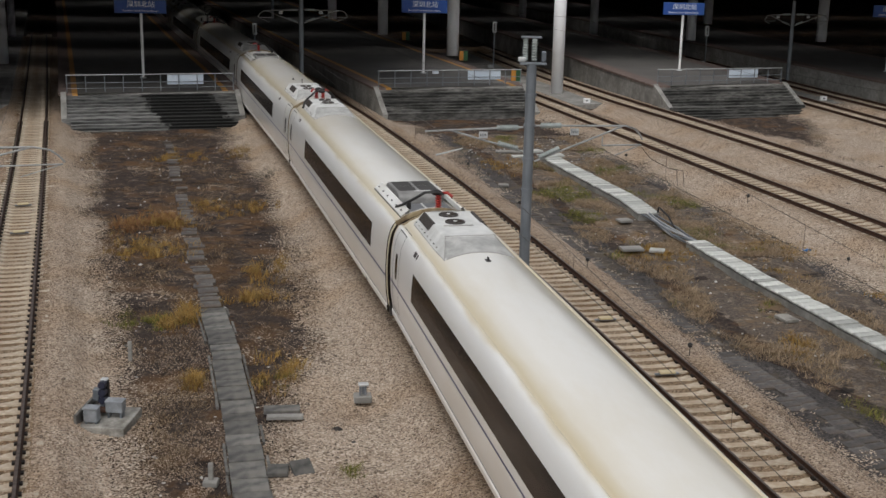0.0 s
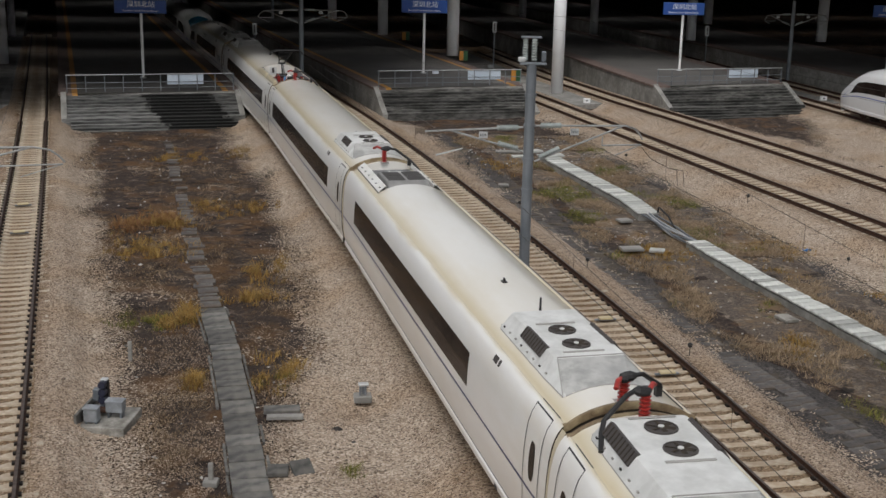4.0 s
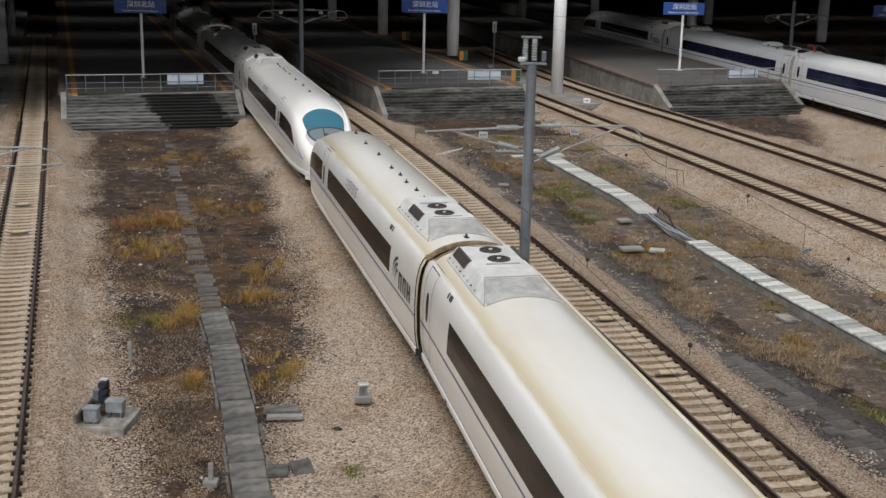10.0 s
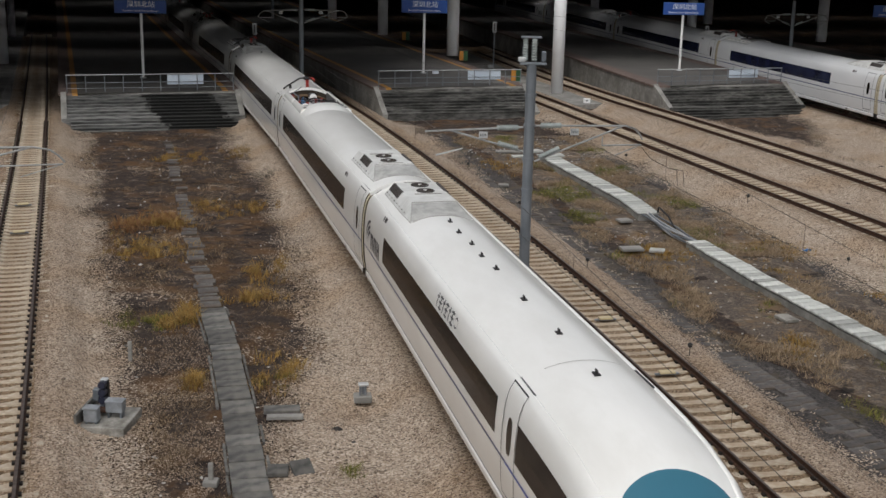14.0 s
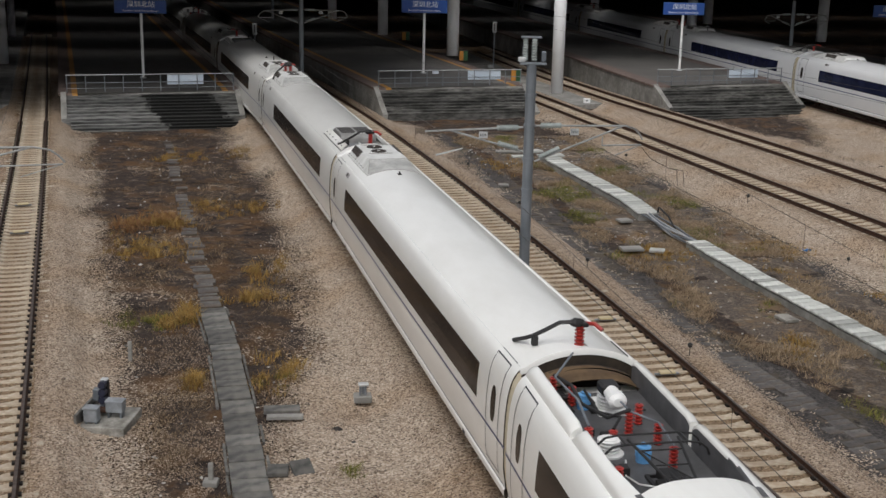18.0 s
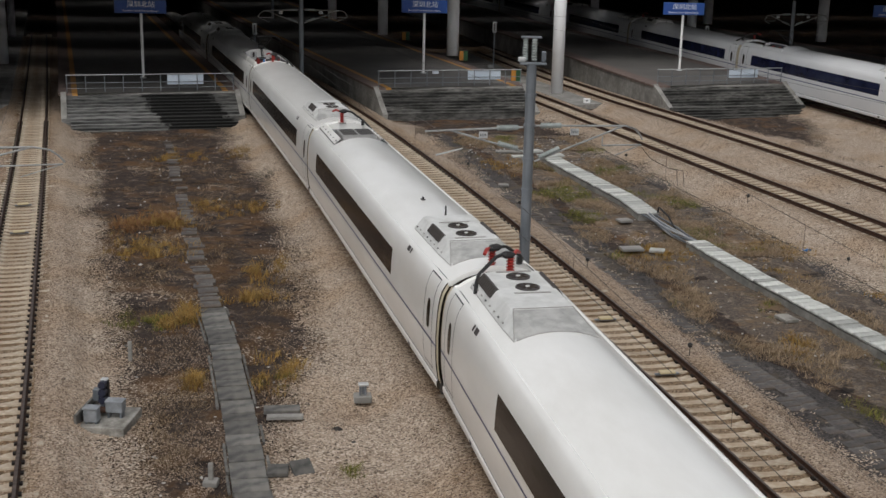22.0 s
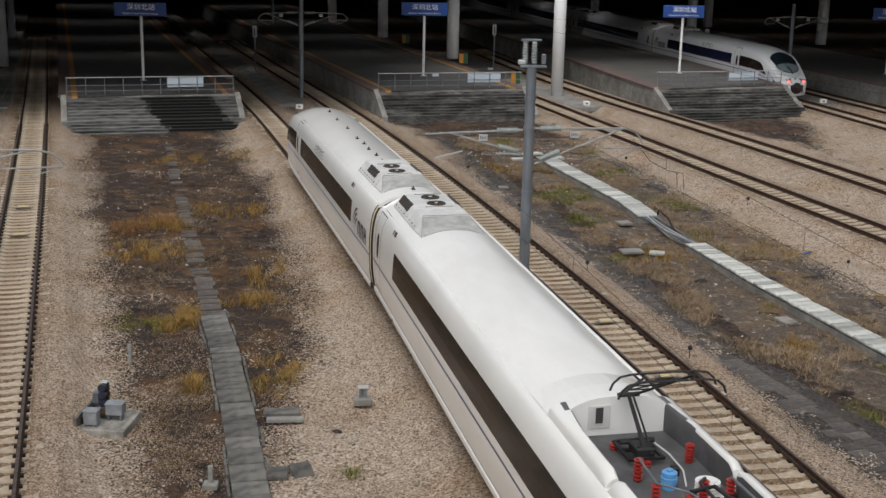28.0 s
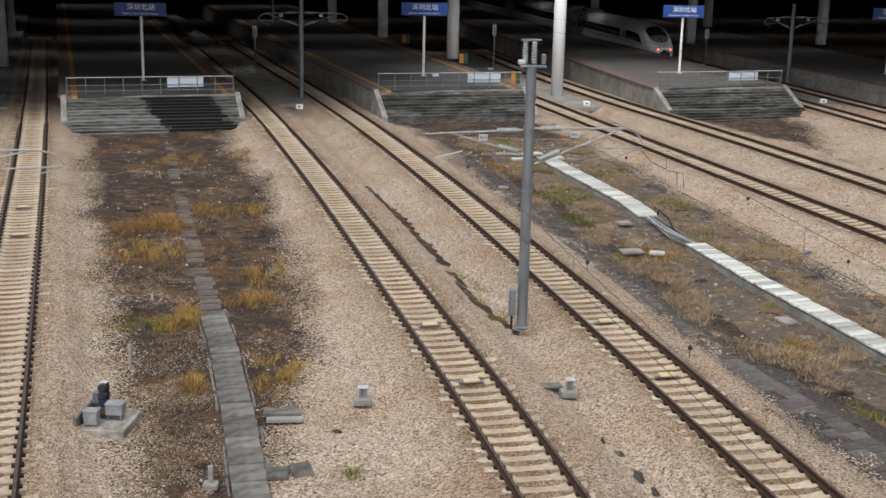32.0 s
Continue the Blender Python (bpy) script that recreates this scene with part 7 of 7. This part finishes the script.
def loose_stones(name, pts, smin, smax, mat, label):
    """One object of broken stones, each an uneven eight-faced lump."""
    pts = np.asarray(pts)
    n = len(pts)
    octa = np.array([(1, 0, 0), (-1, 0, 0), (0, 1, 0), (0, -1, 0), (0, 0, 1), (0, 0, -1)], float)
    tri = np.array([(0, 2, 4), (2, 1, 4), (1, 3, 4), (3, 0, 4), (2, 0, 5), (1, 2, 5), (3, 1, 5), (0, 3, 5)])
    size = rng.uniform(smin, smax, n)
    v = octa[None] * (size[:, None] * rng.uniform(0.6, 1.25, (n, 6)))[:, :, None] * np.array([1, 1, 0.75])
    a = rng.uniform(0, 2 * np.pi, n)
    t = rng.uniform(-0.6, 0.6, n)
    ct, st = np.cos(t)[:, None], np.sin(t)[:, None]
    x, y, z = v[:, :, 0], v[:, :, 1] * ct - v[:, :, 2] * st, v[:, :, 1] * st + v[:, :, 2] * ct
    ca, sa = np.cos(a)[:, None], np.sin(a)[:, None]
    v = np.stack([x * ca - y * sa, x * sa + y * ca, z], 2) + pts[:, None, :]
    f = (tri[None] + (np.arange(n) * 6)[:, None, None]).reshape(-1, 3)
    me = bpy.data.meshes.new(name)
    me.vertices.add(n * 6)
    me.vertices.foreach_set("co", v.reshape(-1).astype(np.float32))
    me.loops.add(len(f) * 3)
    me.loops.foreach_set("vertex_index", f.reshape(-1).astype(np.int32))
    me.polygons.add(len(f))
    me.polygons.foreach_set("loop_start", np.arange(0, len(f) * 3, 3, dtype=np.int32))
    me.update(calc_edges=True)
    me.materials.append(mat)
    return tagged(new(name, me), label, "stones", kind="stuff")


def stone_points(lo, hi, y0, y1, n, power=1.0):
    ys = y0 + (y1 - y0) * rng.random(n) ** power
    a, b = lo(ys), hi(ys)
    xs = a + (b - a) * rng.random(n)
    d = np.min([np.abs(xs - f(ys)) * 0.96 for f in TRACK.values()], axis=0)
    keep = (np.abs(d - 0.753) > 0.11)
    xs, ys, d = xs[keep], ys[keep], d[keep]
    z = np.array([bed_z(x, y) for x, y in zip(xs, ys)])
    z = np.maximum(z, SOIL_Z + 0.03) + rng.uniform(-0.015, 0.012, len(z))
    z[d < 1.3] -= 0.01
    return np.stack([xs, ys, z], 1)


loose_stones("ballast_stones", stone_points(lambda y: T["a"](y) - 1.5, curve_fn([0, 27, 46, 70, 130], [1.4, -7.1, -13.1, -20.6, -39.4]), 24, 52, 26000, 1.6), 0.014, 0.03, STONES, "loose broken ballast stones")
loose_stones("ballast_stones", stone_points(curve_fn([0, 28, 34.5, 44.4, 64, 74, 80], [1.3, -4.3, -4.1, -5.7, -10.2, -13.5, -14.0]),
                                            curve_fn([0, 28, 38, 46, 54, 65], [16.8, 10.2, 7.8, 5.9, 3.9, 1.5]), 24, 56, 62000, 1.6), 0.014, 0.03, STONES, "loose broken ballast stones")
LITTER = tone_mat("pale_litter", [(0.22, 0.21, 0.20), (0.40, 0.39, 0.37), (0.56, 0.55, 0.53), (0.10, 0.095, 0.09)])
lit = [(x, y, ground_at(x, y) + 0.03) for x, y in ((rng.uniform(float(bed_l(yy)), float(bed_r(yy))), yy) for yy in 24 + 49 * rng.random(120))]
lit += [(x, y, ground_at(x, y) + 0.04) for x, y in ((rng.uniform(float(rb_l(yy)), float(rb_r(yy))), yy) for yy in 27 + 48 * rng.random(150))]
lit += [(x, y, ground_at(x, y) + 0.05) for x, y in ((rng.uniform(1.0, 9.5), yy) for yy in 66 + 10 * rng.random(110))]
loose_stones("litter", lit, 0.03, 0.085, LITTER, "bits of pale rubble and litter on the soil")
soil_pts = []
while len(soil_pts) < 40000:
    y = 23.5 + 50 * rng.random() ** 1.5
    a, b = float(bed_l(y)) - 0.4, float(bed_r(y)) + 0.4
    x = a + (b - a) * rng.random()
    e = min(x - a, b - x)
    k = 1.1 * math.exp(-e / 0.4) + (0.5 if noise.noise((x * 0.45, y * 0.45, 17)) + 0.5 * noise.noise((x * 1.6, y * 1.6, 4)) > (y - 33) / 22 else 0.008)
    if rng.random() < k:
        soil_pts.append((x, y, ground_at(x, y) + 0.01))
loose_stones("scattered_stones", soil_pts, 0.010, 0.024, STONES, "pale stones scattered over the soil")


# ---------------------------------------------------------------- how the trains run
def rail_path(f):
    """Arc length and Y along a track, both ways."""
    ys = np.arange(-320, 520, 0.25)
    xs = f(ys)
    s = np.concatenate([[0], np.cumsum(np.hypot(np.diff(xs), np.diff(ys)))])
    return ys, s


def place(f, path, s, turn):
    """The pose of a car whose middle is at arc length s; its bogies stand on the curve."""
    ys, ss = path
    a, b = (np.interp(s + o, ss, ys) for o in (-8.69, 8.69))
    pa, pb = Vector((float(f(a)), float(a), 0)), Vector((float(f(b)), float(b), 0))
    d = pb - pa
    mid = (pa + pb) / 2
    return Matrix.Translation(mid) @ Matrix.Rotation(math.atan2(d.y, d.x) + (math.pi if turn < 0 else 0), 4, "Z")


def glide(ts, vs):
    return curve_fn(ts, vs)


def run(cars, key, s_of_nose, heading):
    """Key each car of a train; heading -1 runs towards the camera."""
    f = TRACK[key]
    path = rail_path(f)
    for car, sg, back in cars:
        rows = []
        for t in np.arange(0, 32.01, 1.0):
            s = s_of_nose(t) - heading * back
            rows.append((float(t), place(f, path, s, sg * heading)))
        walk(car, rows)


def motions():
    pb, pf = rail_path(TRACK["b"]), rail_path(TRACK["f"])
    gap = np.interp(36.2, *pb)                      # where the third joint of the first train stands at the start
    gone = glide([0, 1, 3, 6, 8.5, 10, 13, 14.5, 17, 20, 22, 25.5, 28.5, 30, 31, 32], [0, 10.0, 30.3, 60.9, 86.4, 102.1, 133.4, 149.1, 175.2, 206.8, 228.3, 265.5, 297.8, 314.4, 325.5, 336.7])
    run(train_1, "b", lambda t: gap - END - 2 * CAR - gone(t), -1)
    run(train_2, "b", lambda t: gap + 4 * CAR + END + 0.15 - gone(t), -1)
    gap_y = glide([0, 3, 6, 9, 11, 14, 18, 20, 23, 25, 28, 32], [25.2, 52.4, 79.6, 106.5, 125, 152.2, 186.9, 203.5, 227.8, 242, 261.5, 286.6])
    run(train_3, "f", lambda t: np.interp(gap_y(t), *pf) + END, 1)


train_1 = make_train("front", BODY_GRIMY, "white with ochre grime", "cars of the grimy train", skip=2)
train_2 = make_train("rear", BODY_CLEAN, "clean white", "cars of the clean train")
train_3 = make_train("far", BODY_FAR, "white, far track", "cars of the entering train", tail=True)
# the far train's window bands take a bluer dark colour
NAVYGLASS = shade("navy_window_glass", [(0.008, 0.010, 0.028), (0.018, 0.022, 0.055)], 1.1, 0.15, spec=0.2)
for car, _, _ in train_3:
    for ob in car.children:
        if ob.name.startswith("window_band"):
            ob.data.materials[0] = NAVYGLASS
motions()
